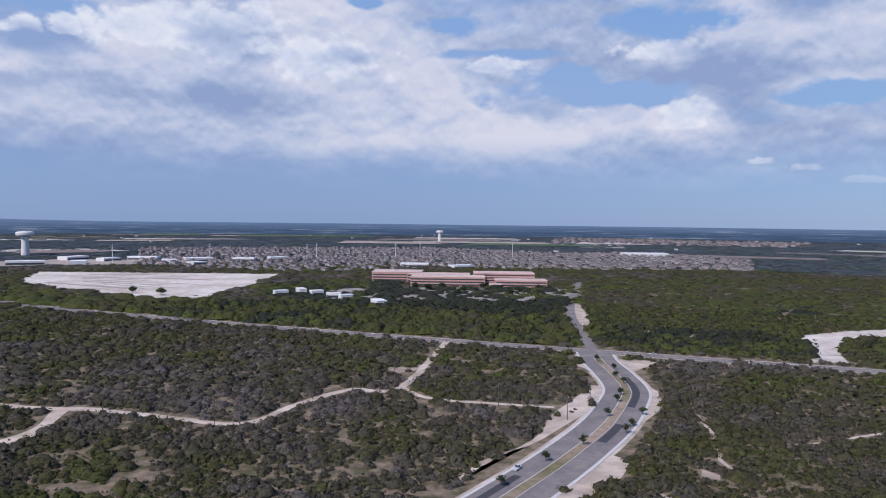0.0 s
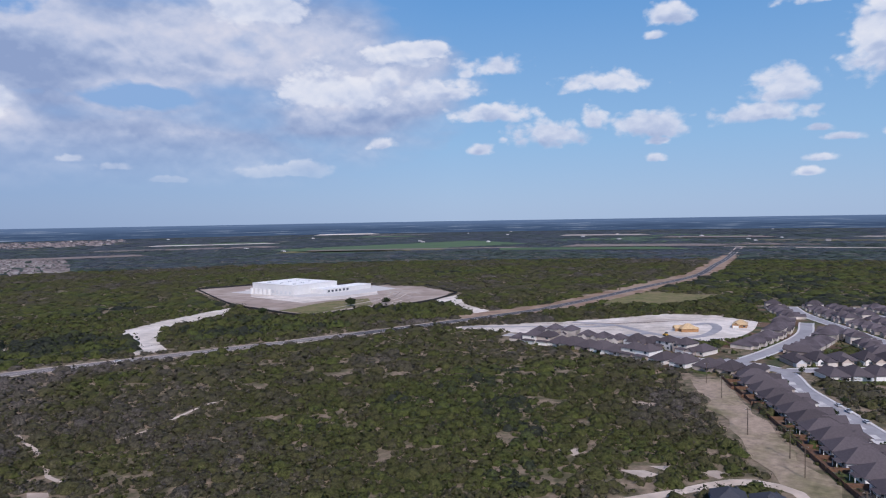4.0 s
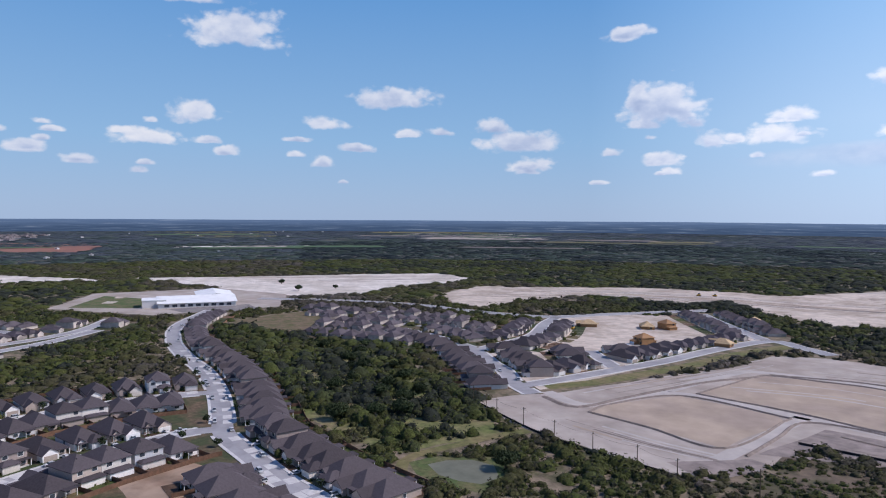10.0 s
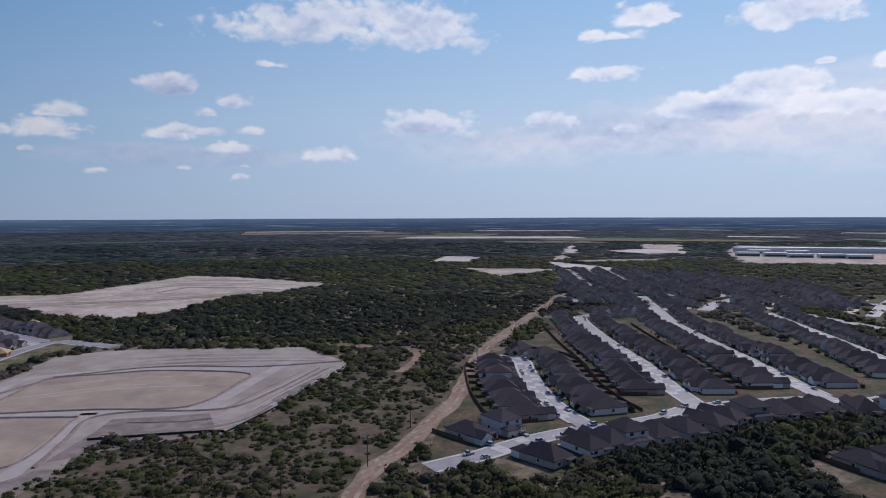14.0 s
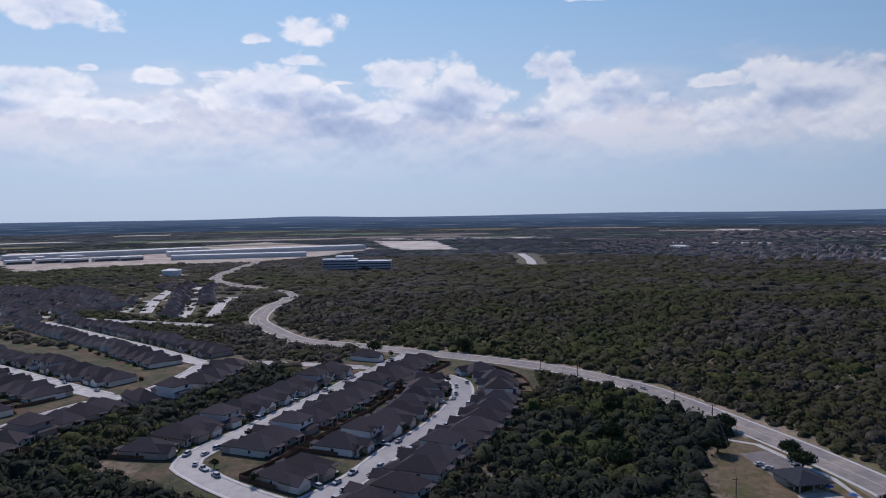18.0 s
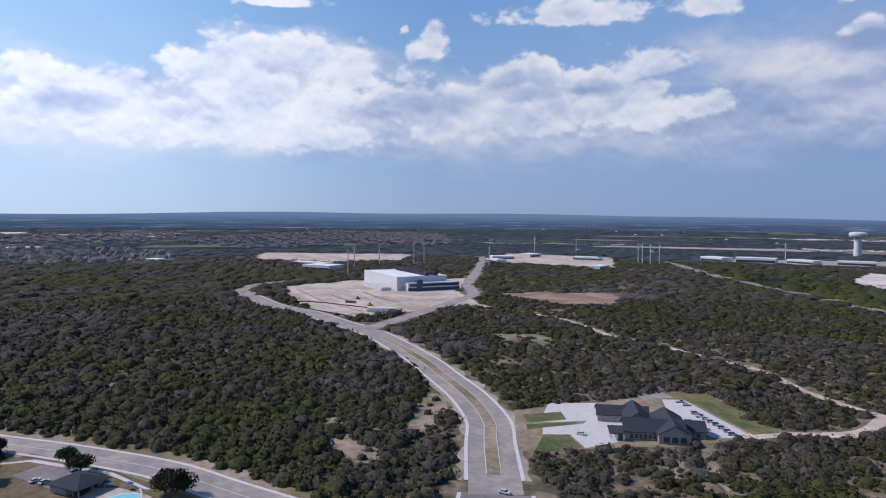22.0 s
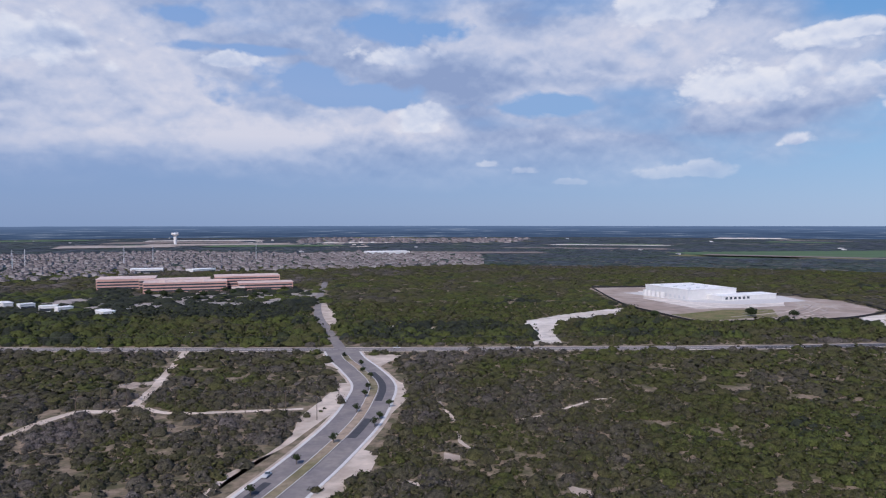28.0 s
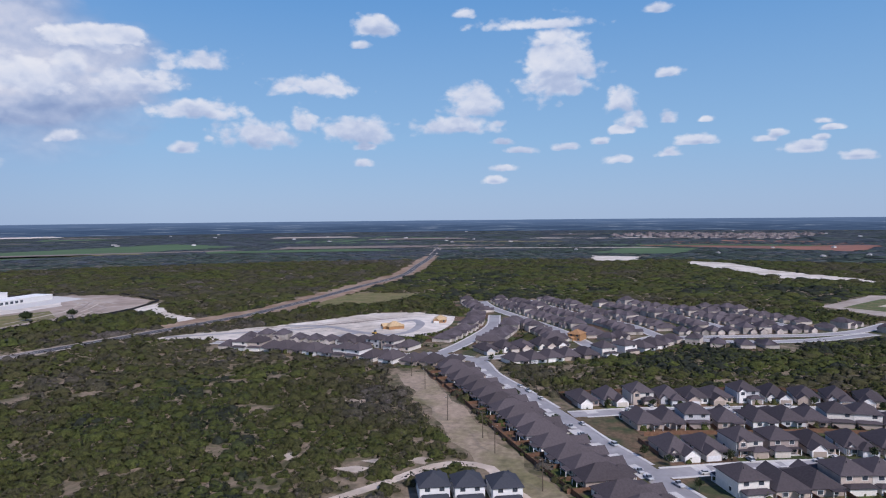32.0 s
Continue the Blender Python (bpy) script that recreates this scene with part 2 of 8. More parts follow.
    # vectors for the cloud noise: a little flattened
    flat = N.new("ShaderNodeCombineXYZ")
    for i, v in enumerate((x, y, m("MULTIPLY", z, 1.5))):
        L.new(v, flat.inputs[i])
    fv = flat.outputs[0]
    wob = N.new("ShaderNodeTexNoise")
    wob.inputs["Scale"].default_value, wob.inputs["Detail"].default_value = 26.0, 3.0
    L.new(fv, wob.inputs["Vector"])
    bent = vm("MULTIPLY_ADD", vm("SUBTRACT", wob.outputs["Color"], (0.5, 0.5, 0.5)), (0.035, 0.035, 0.035), fv)

    def puffs(vec, sizes=((13.0, 0.54), (32.0, 0.32), (80.0, 0.14))):
        """Cauliflower relief: rounded cells at two sizes."""
        out = None
        for sc, amp in sizes:
            n = N.new("ShaderNodeTexVoronoi")
            n.feature = "F1"
            n.inputs["Scale"].default_value = sc
            L.new(vec, n.inputs["Vector"])
            d = m("MULTIPLY", m("SUBTRACT", 0.75, n.outputs["Distance"]), amp)
            out = d if out is None else m("ADD", out, d)
        return out
    n_mid = noise_tex(fv, 9.0, 6.0, 0.52)
    n_soft = noise_tex(fv, 5.5, 3.5, 0.5)
    n_soft_up = noise_tex(vm("ADD", fv, (0.0, 0.0, 0.045)), 5.5, 3.5, 0.5)
    n_fine = noise_tex(fv, 34.0, 6.0, 0.56)
    n_fine_up = noise_tex(vm("ADD", fv, (0.0, 0.0, 0.012)), 34.0, 6.0, 0.56)

    def soft_step(v, a, b):
        n = N.new("ShaderNodeMapRange")
        n.interpolation_type = "SMOOTHSTEP"
        L.new(v, n.inputs[0])
        n.inputs[1].default_value, n.inputs[2].default_value = a, b
        return n.outputs[0]
    n_puff = puffs(bent)
    n_small = puffs(bent, ((26.0, 0.55), (62.0, 0.45)))
    n_puff_up = puffs(vm("ADD", bent, (0.0, 0.0, 0.014)))
    # single cumulus clouds
    P = N.new("ShaderNodeCombineXYZ")
    L.new(az, P.inputs[0])
    L.new(el, P.inputs[1])
    pv = P.outputs[0]
    def field_group(blobs, soft, flat):
        g = bpy.data.node_groups.new("cloud_field", "ShaderNodeTree")
        g.interface.new_socket("P", in_out="INPUT", socket_type="NodeSocketVector")
        g.interface.new_socket("V", in_out="OUTPUT", socket_type="NodeSocketFloat")
        gn, gl = g.nodes, g.links
        src = gn.new("NodeGroupInput").outputs[0]

        def two(op, p, q, c=None):
            n = gn.new("ShaderNodeMath")
            n.operation = op
            for i, v in enumerate((p, q, c)):
                if isinstance(v, float):
                    n.inputs[i].default_value = v
                elif v is not None:
                    gl.new(v, n.inputs[i])
            return n.outputs[0]
        top = None
        for a, e, w_, h_ in blobs:
            n = gn.new("ShaderNodeVectorMath")
            n.operation = "MULTIPLY_ADD"
            gl.new(src, n.inputs[0])
            n.inputs[1].default_value, n.inputs[2].default_value = (1 / w_, 1 / h_, 0.0), (-a / w_, -e / h_, 0.0)
            ln = gn.new("ShaderNodeVectorMath")
            ln.operation = "LENGTH"
            gl.new(n.outputs[0], ln.inputs[0])
            d = ln.outputs["Value"]
            if flat:
                dn = gn.new("ShaderNodeVectorMath")
                dn.operation = "DOT_PRODUCT"
                gl.new(n.outputs[0], dn.inputs[0])
                dn.inputs[1].default_value = (0.0, -1.75, 0.0)
                d = two("SMOOTH_MAX", d, dn.outputs["Value"], 0.3)
            d = two("SUBTRACT", 1.0, d)
            top = d if top is None else (two("SMOOTH_MAX", top, d, float(soft)) if soft else two("MAXIMUM", top, d))
        gl.new(top, gn.new("NodeGroupOutput").inputs[0])
        n = N.new("ShaderNodeGroup")
        n.node_tree = g
        L.new(pv, n.inputs[0])
        return n.outputs[0]

    def field(blobs, soft, flat=False):
        """Nearness to the heart of the nearest blob: 1 inside, 0 on the rim; flat ones are cut off below."""
        spread = []
        for a, e, w_, h_ in blobs:
            a = (a - SEAM) % 360 - 180
            spread += [(a + turn, e, w_, h_) for turn in (0, 360, -360) if abs(a + turn) - w_ * 1.3 <= 180]
        top = None
        for i in range(0, len(spread), 24):
            d = field_group(spread[i:i + 24], soft, flat)
            top = d if top is None else (m("SMOOTH_MAX", top, d, soft) if soft else m("MAXIMUM", top, d))
        return top
    flow = N.new("ShaderNodeCombineXYZ")
    L.new(m("MULTIPLY", x, 4.3), flow.inputs[0])
    L.new(m("MULTIPLY", y, 4.3), flow.inputs[1])
    L.new(m("MULTIPLY_ADD", el, 0.30, m("MULTIPLY", n_soft, 0.5)), flow.inputs[2])
    streak = noise_tex(flow.outputs[0], 1.0, 5.0, 0.48)
    relief = m("ADD", m("MULTIPLY", m("SUBTRACT", n_puff, n_puff_up), 0.85), m("MULTIPLY", m("SUBTRACT", n_soft, n_soft_up), 1.5))
    relief = m("ADD", relief, m("MULTIPLY", m("SUBTRACT", n_fine, n_fine_up), 0.55))
    dark = m("MULTIPLY", m("ADD", field(DARK, 0.0), m("MULTIPLY_ADD", n_mid, 1.4, -0.70)), 1.5, clamp=True)
    # heaped clouds, round above and flat below
    cum = m("ADD", field([(a, e + 0.15 * h, w * 0.98, h * 1.4) for a, e, w, h in CUMULI + WISPS], 0.0, True), m("MULTIPLY_ADD", n_small, 0.9, -0.25))
    cum = m("ADD", cum, m("MULTIPLY_ADD", n_mid, 1.2, -0.56))
    cum = m("ADD", cum, m("MULTIPLY_ADD", n_fine, 1.15, -0.56))
    tow = m("ADD", field(TOWERS, 0.0, True), m("MULTIPLY_ADD", n_puff, 1.3, -0.38))
    tow = m("ADD", tow, m("MULTIPLY_ADD", n_mid, 1.1, -0.57))
    tow = m("ADD", tow, m("MULTIPLY_ADD", n_fine, 1.0, -0.47))
    under = m("ADD", field([(a, e - 0.45 * h, w * 0.95, h * 0.75) for a, e, w, h in CUMULI + WISPS], 0.0), m("MULTIPLY_ADD", n_small, 0.8, -0.25))
    under = m("MULTIPLY", m("ADD", under, m("MULTIPLY_ADD", n_mid, 1.6, -0.8)), 1.1, clamp=True)
    low = m("MULTIPLY", m("SUBTRACT", el, 2.2), 0.22, clamp=True)      # dissolves into haze low down
    heap = m("MAXIMUM", m("MULTIPLY", soft_step(cum, 0.0, 0.55), 0.95), m("MULTIPLY", soft_step(tow, 0.0, 0.42), low))
    inside = m("MAXIMUM", cum, tow)
    heap_lit = m("ADD", relief, m("MULTIPLY_ADD", m("MULTIPLY", inside, 1.0, clamp=True), -0.22, 0.84))
    heap_lit = m("SUBTRACT", heap_lit, m("MULTIPLY", under, 0.34))
    heap_lit = m("SUBTRACT", heap_lit, m("MULTIPLY", dark, 0.50), clamp=True)
    cum_col = ramp(heap_lit, [(0.0, (0.42, 0.51, 0.70)), (0.40, (0.60, 0.67, 0.82)), (0.70, (0.82, 0.85, 0.92)), (1.0, (0.98, 0.97, 0.97))])
    # the soft sheet behind them
    sheet = m("ADD", field(SHEET, 0.3), m("MULTIPLY_ADD", streak, 1.5, -0.72))
    sheet = m("ADD", sheet, m("MULTIPLY_ADD", n_mid, 0.7, -0.35))
    hole = m("ADD", field(HOLES, 0.0), m("MULTIPLY_ADD", n_mid, 3.0, -1.60))
    hole = m("ADD", hole, m("MULTIPLY_ADD", n_puff, -0.9, 0.32))
    bank_mask = m("MULTIPLY", m("MULTIPLY", sheet, 2.0, clamp=True), m("SUBTRACT", 1.0, m("MULTIPLY", hole, 2.6, clamp=True)))
    bank_mask = m("MULTIPLY", bank_mask, m("MULTIPLY", low, 0.93))
    white = m("MULTIPLY", m("ADD", field(WHITE, 0.2), m("MULTIPLY_ADD", n_mid, 1.6, -0.80)), 1.6, clamp=True)
    lit = m("MULTIPLY_ADD", white, 0.46, 0.30)
    lit = m("ADD", lit, m("MULTIPLY", dark, -0.34))
    lit = m("ADD", lit, m("MULTIPLY_ADD", streak, 0.55, -0.27))
    lit = m("MULTIPLY_ADD", near_sun, 0.42, lit)
    lit = m("ADD", lit, m("MULTIPLY_ADD", n_mid, 0.45, -0.225))
    lit = m("ADD", lit, m("MULTIPLY", relief, 0.85), clamp=True)
    bank_col = ramp(lit, [(0.0, (0.36, 0.45, 0.66)), (0.30, (0.50, 0.58, 0.76)), (0.60, (0.70, 0.74, 0.86)), (0.95, (0.90, 0.88, 0.92))])
    bg_nish = N.new("ShaderNodeBackground")
    L.new(sky.outputs[0], bg_nish.inputs[0])
    bg_nish.inputs[1].default_value = SKY
    bg_blue = N.new("ShaderNodeBackground")
    L.new(base, bg_blue.inputs[0])
    bg_sky = N.new("ShaderNodeMixShader")
    bg_sky.inputs[0].default_value = 0.88
    L.new(bg_nish.outputs[0], bg_sky.inputs[1])
    L.new(bg_blue.outputs[0], bg_sky.inputs[2])
    bg_bank = N.new("ShaderNodeBackground")
    L.new(bank_col, bg_bank.inputs[0])
    L.new(m("MULTIPLY_ADD", near_sun, BANK * 0.62, BANK), bg_bank.inputs[1])
    bg_cum = N.new("ShaderNodeBackground")
    L.new(cum_col, bg_cum.inputs[0])
    L.new(m("MULTIPLY_ADD", near_sun, CUMULUS * 0.65, CUMULUS), bg_cum.inputs[1])
    s1 = N.new("ShaderNodeMixShader")
    L.new(bank_mask, s1.inputs[0])
    L.new(bg_sky.outputs[0], s1.inputs[1])
    L.new(bg_bank.outputs[0], s1.inputs[2])
    s2 = N.new("ShaderNodeMixShader")
    L.new(heap, s2.inputs[0])
    L.new(s1.outputs[0], s2.inputs[1])
    L.new(bg_cum.outputs[0], s2.inputs[2])
    out = N.new("ShaderNodeOutputWorld")
    L.new(s2.outputs[0], out.inputs[0])


SKY, BANK, CUMULUS, BANK_AZ, SEAM = 0.10, 0.88, 0.92, 40.0, 40.0
make_world()

# ---- materials ----
def material(name, base, rough=0.9, metal=0.0, var=0.25, scale=0.4, second=None, second_scale=0.03, bump=0.0,
             bump_scale=1.0, rand=0.0, spec=0.3, attr="", tints=(), soft=0.0, grain=0.0, grain_scale=2.0):
    """Principled material with two scales of variation; rand: brightness change from object to object."""
    mt = bpy.data.materials.new(name)
    mt.use_nodes = True
    nt = mt.node_tree
    N, L = nt.nodes, nt.links
    bs = N["Principled BSDF"]
    bs.inputs["Roughness"].default_value = rough
    bs.inputs["Metallic"].default_value = metal
    bs.inputs["Specular IOR Level"].default_value = spec
    geo = N.new("ShaderNodeNewGeometry")

    def nz(sc, detail=4.0):
        n = N.new("ShaderNodeTexNoise")
        n.inputs["Scale"].default_value = sc
        n.inputs["Detail"].default_value = detail
        n.inputs["Roughness"].default_value = 0.6
        L.new(geo.outputs["Position"], n.inputs["Vector"])
        return n.outputs["Fac"]

    def mixc(fac, a, b, mode="MIX"):
        n = N.new("ShaderNodeMix")
        n.data_type, n.blend_type = "RGBA", mode
        for i, v in ((0, fac), (6, a), (7, b)):
            if isinstance(v, (int, float)):
                n.inputs[i].default_value = v
            elif isinstance(v, tuple):
                n.inputs[i].default_value = (*v, 1)
            else:
                L.new(v, n.inputs[i])
        return n.outputs[2]

    def mr(v, a, b, c, d):
        n = N.new("ShaderNodeMapRange")
        L.new(v, n.inputs[0])
        for i, q in enumerate((a, b, c, d)):
            n.inputs[i + 1].default_value = q
        return n.outputs[0]

    col = base
    if attr:
        at = N.new("ShaderNodeAttribute")
        at.attribute_name = attr
        rp = N.new("ShaderNodeValToRGB")
        rp.color_ramp.interpolation = "LINEAR"
        while len(rp.color_ramp.elements) < len(tints):
            rp.color_ramp.elements.new(0.5)
        for e, (p, c) in zip(rp.color_ramp.elements, tints):
            e.position, e.color = p, (*c, 1)
        L.new(at.outputs["Fac"], rp.inputs[0])
        col = rp.outputs[0]
    if second:
        col = mixc(mr(nz(second_scale, 6.0), 0.42, 0.6, 0.0, 1.0), col, second)
    if var:
        fac = mr(nz(scale), 0.3, 0.7, 1 - var, 1 + var)
        cc = N.new("ShaderNodeCombineXYZ")
        for i in range(3):
            L.new(fac, cc.inputs[i])
        col = mixc(1.0, col, cc.outputs[0], "MULTIPLY")
    if grain:
        fac = mr(nz(grain_scale, 3.0), 0.32, 0.68, 1 - grain, 1 + grain)
        cc = N.new("ShaderNodeCombineXYZ")
        for i in range(3):
            L.new(fac, cc.inputs[i])
        col = mixc(1.0, col, cc.outputs[0], "MULTIPLY")
    if rand:
        oi = N.new("ShaderNodeObjectInfo")
        fac = mr(oi.outputs["Random"], 0, 1, 1 - rand, 1 + rand)
        cc = N.new("ShaderNodeCombineXYZ")
        for i in range(3):
            L.new(fac, cc.inputs[i])
        col = mixc(1.0, col, cc.outputs[0], "MULTIPLY")
    if isinstance(col, tuple):
        bs.inputs["Base Color"].default_value = (*col, 1)
    else:
        L.new(col, bs.inputs["Base Color"])
    if soft:
        # leaves are lit by the round of their crown, broken up by each leaf's own tilt
        cr = N.new("ShaderNodeAttribute")
        cr.attribute_name = "crown"
        mx = N.new("ShaderNodeMix")
        mx.data_type = "VECTOR"
        mx.inputs[0].default_value = soft
        L.new(geo.outputs["Normal"], mx.inputs[4])
        L.new(cr.outputs["Vector"], mx.inputs[5])
        nm = N.new("ShaderNodeVectorMath")
        nm.operation = "NORMALIZE"
        L.new(mx.outputs[1], nm.inputs[0])
        L.new(nm.outputs[0], bs.inputs["Normal"])
    if bump:
        b = N.new("ShaderNodeBump")
        b.inputs["Strength"].default_value = bump
        b.inputs["Distance"].default_value = 0.3
        L.new(nz(bump_scale), b.inputs["Height"])
        if soft:
            L.new(nm.outputs[0], b.inputs["Normal"])
        L.new(b.outputs[0], bs.inputs["Normal"])
    return mt


def random_material(name, stops, rough=0.85, var=0.12, scale=1.5):
    """A material whose colour is drawn from stops, object by object."""
    mt = material(name, (0.5, 0.5, 0.5), rough, var=var, scale=scale)
    nt = mt.node_tree
    N, L = nt.nodes, nt.links
    oi = N.new("ShaderNodeObjectInfo")
    rp = N.new("ShaderNodeValToRGB")
    rp.color_ramp.interpolation = "CONSTANT"
    while len(rp.color_ramp.elements) < len(stops):
        rp.color_ramp.elements.new(0.5)
    for i, (e, c) in enumerate(zip(rp.color_ramp.elements, stops)):
        e.position, e.color = i / len(stops), (*c, 1)
    L.new(oi.outputs["Random"], rp.inputs[0])
    for n in N:
        if n.bl_idname == "ShaderNodeMix" and n.blend_type == "MULTIPLY":
            L.new(rp.outputs[0], n.inputs[6])
    return mt


M = {}
M["soil"] = material("soil", (0.33, 0.255, 0.185), 0.95, var=0.3, scale=0.25, second=(0.17, 0.15, 0.075), second_scale=0.02, bump=0.4)
M["caliche"] = material("caliche", (0.56, 0.475, 0.39), 0.95, var=0.22, scale=0.12, second=(0.38, 0.31, 0.245), second_scale=0.02)
M["white_caliche"] = material("white_caliche", (0.66, 0.60, 0.53), 0.95, var=0.2, scale=0.1, second=(0.5, 0.44, 0.37), second_scale=0.015)
M["graded"] = material("graded", (0.41, 0.355, 0.305), 0.95, var=0.18, scale=0.06, second=(0.33, 0.275, 0.23), second_scale=0.018)
M["brown_soil"] = material("brown_soil", (0.24, 0.155, 0.10), 0.95, var=0.25, scale=0.1, second=(0.33, 0.24, 0.17), second_scale=0.03)
M["track"] = material("track", (0.60, 0.51, 0.42), 0.95, var=0.25, scale=0.2, second=(0.44, 0.36, 0.28), second_scale=0.05)
M["asphalt"] = material("asphalt", (0.190, 0.170, 0.166), 0.9, var=0.15, scale=0.3, second=(0.24, 0.215, 0.195), second_scale=0.06)
M["old_asphalt"] = material("old_asphalt", (0.27, 0.245, 0.228), 0.9, var=0.18, scale=0.25, second=(0.36, 0.31, 0.265), second_scale=0.06)
M["new_asphalt"] = material("new_asphalt", (0.06, 0.06, 0.065), 0.85, var=0.15, scale=0.3)
M["street"] = material("street", (0.35, 0.331, 0.326), 0.62, spec=0.4, var=0.12, scale=0.2, second=(0.28, 0.265, 0.262), second_scale=0.04)
M["concrete"] = material("concrete", (0.56, 0.54, 0.51), 0.85, var=0.12, scale=0.5)
M["kerb"] = material("kerb", (0.58, 0.56, 0.53), 0.85, var=0.1)
M["lawn"] = material("lawn", (0.075, 0.105, 0.03), 0.95, var=0.3, scale=0.5, second=(0.14, 0.125, 0.055), second_scale=0.08)
M["dry_grass"] = material("dry_grass", (0.19, 0.155, 0.07), 0.95, var=0.3, scale=0.3, second=(0.12, 0.125, 0.04), second_scale=0.05)
M["dry_brown"] = material("dry_brown_grass", (0.175, 0.125, 0.075), 0.95, var=0.3, scale=0.3, second=(0.10, 0.095, 0.035), second_scale=0.09)
M["yard"] = material("yard", (0.055, 0.064, 0.026), 0.95, var=0.35, scale=0.4, second=(0.135, 0.092, 0.055), second_scale=0.07)
M["plot_ground"] = material("plot_ground", (0.1, 0.1, 0.1), 0.95, var=0.3, scale=0.5)
_n, _l = M["plot_ground"].node_tree.nodes, M["plot_ground"].node_tree.links
_g, _r = _n.new("ShaderNodeNewGeometry"), _n.new("ShaderNodeValToRGB")
_r.color_ramp.interpolation = "CONSTANT"
for _k, _c in enumerate(((0.040, 0.055, 0.016), (0.115, 0.066, 0.040), (0.065, 0.080, 0.020), (0.085, 0.052, 0.032), (0.135, 0.105, 0.050), (0.055, 0.062, 0.024), (0.150, 0.095, 0.060))):
    _e = _r.color_ramp.elements[0] if _k == 0 else _r.color_ramp.elements.new(_k / 7)
    _e.position, _e.color = _k / 7, (*_c, 1)
_r.color_ramp.elements.remove(_r.color_ramp.elements[-1])
_l.new(_g.outputs["Random Per Island"], _r.inputs[0])
for _x in list(_n):
    if _x.bl_idname == "ShaderNodeMix" and _x.blend_type == "MULTIPLY":
        _l.new(_r.outputs[0], _x.inputs[6])
M["water"] = material("water", (0.15, 0.15, 0.105), 0.6, var=0.2, scale=0.15, spec=0.2)
M["pool_water"] = material("pool_water", (0.22, 0.62, 0.66), 0.1, var=0.1, scale=0.5, spec=0.5)
M["roof"] = material("roof_shingle", (0.082, 0.070, 0.074), 0.95, spec=0.1, var=0.14, scale=1.2, rand=0.22)
M["far_roof"] = material("far_roof_shingle", (0.092, 0.079, 0.086), 0.95, var=0.45, scale=0.09, spec=0.1)
M["far_wall"] = material("far_wall", (0.42, 0.375, 0.335), 0.9, var=0.6, scale=0.07)
M["navy_roof"] = material("navy_roof_shingle", (0.048, 0.051, 0.062), 0.85, var=0.12, scale=1.5)
M["wall"] = random_material("house_wall", [(0.40, 0.33, 0.28), (0.72, 0.68, 0.62), (0.48, 0.40, 0.34), (0.76, 0.74, 0.71), (0.34, 0.28, 0.25), (0.60, 0.56, 0.51), (0.50, 0.50, 0.51)])
M["wall_white"] = material("white_siding", (0.72, 0.71, 0.69), 0.8, var=0.06)
M["trim"] = material("trim_paint", (0.72, 0.70, 0.66), 0.7, var=0.05)
M["garage"] = random_material("garage_door_paint", [(0.70, 0.68, 0.64), (0.55, 0.50, 0.44), (0.66, 0.66, 0.66), (0.36, 0.30, 0.25)], 0.6)
M["glass"] = material("window_glass", (0.05, 0.06, 0.075), 0.08, var=0.0, spec=0.6)
M["door"] = material("door_wood", (0.16, 0.09, 0.05), 0.6, var=0.15)
M["fence"] = material("fence_wood", (0.14, 0.078, 0.048), 0.9, var=0.25, scale=0.8, rand=0.3)
M["raw_wood"] = material("raw_lumber", (0.50, 0.36, 0.20), 0.8, var=0.2, scale=0.8)
M["orange_wood"] = material("sheathing", (0.33, 0.185, 0.085), 0.8, var=0.2, scale=0.8)
M["pole"] = material("pole_wood", (0.10, 0.075, 0.055), 0.9, var=0.2)
M["steel"] = material("galvanised_steel", (0.55, 0.56, 0.57), 0.5, metal=0.3, var=0.08)
M["dark_metal"] = material("dark_metal", (0.04, 0.04, 0.045), 0.5, var=0.1)
M["white_paint"] = material("white_paint", (0.60, 0.59, 0.58), 0.6, var=0.05, scale=0.2)
M["membrane"] = material("roof_membrane", (0.78, 0.78, 0.76), 0.7, var=0.08, scale=0.1)
M["pink_stone"] = material("pink_stone", (0.50, 0.30, 0.25), 0.85, var=0.1, scale=0.3)
M["pink_roof"] = material("pale_pink_roof", (0.60, 0.47, 0.42), 0.85, var=0.12, scale=0.08)
M["navy_wall"] = material("navy_cladding", (0.07, 0.085, 0.14), 0.5, var=0.08)
M["silt"] = material("silt_fence", (0.02, 0.02, 0.022), 0.8, var=0.2)
M["bark"] = material("bark", (0.12, 0.09, 0.07), 0.95, var=0.2, scale=3.0)
M["red_field"] = material("red_field", (0.27, 0.125, 0.085), 0.95, var=0.12, scale=0.01, second=(0.22, 0.11, 0.08), second_scale=0.004)
M["green_field"] = material("green_field", (0.075, 0.125, 0.055), 0.95, var=0.15, scale=0.01)
SCRUB = [(0.0, (0.105, 0.091, 0.083)), (0.20, (0.078, 0.069, 0.057)), (0.36, (0.056, 0.051, 0.035)), (0.55, (0.054, 0.052, 0.023)),
         (0.75, (0.054, 0.060, 0.018)), (0.88, (0.056, 0.068, 0.019)), (1.0, (0.027, 0.031, 0.022))]
M["scrub"] = material("scrub_leaves", (0, 0, 0), 0.9, var=0.42, scale=0.7, attr="tint", tints=SCRUB, spec=0.1, soft=0.75, grain=0.55, grain_scale=1.9, bump=0.9, bump_scale=1.3)
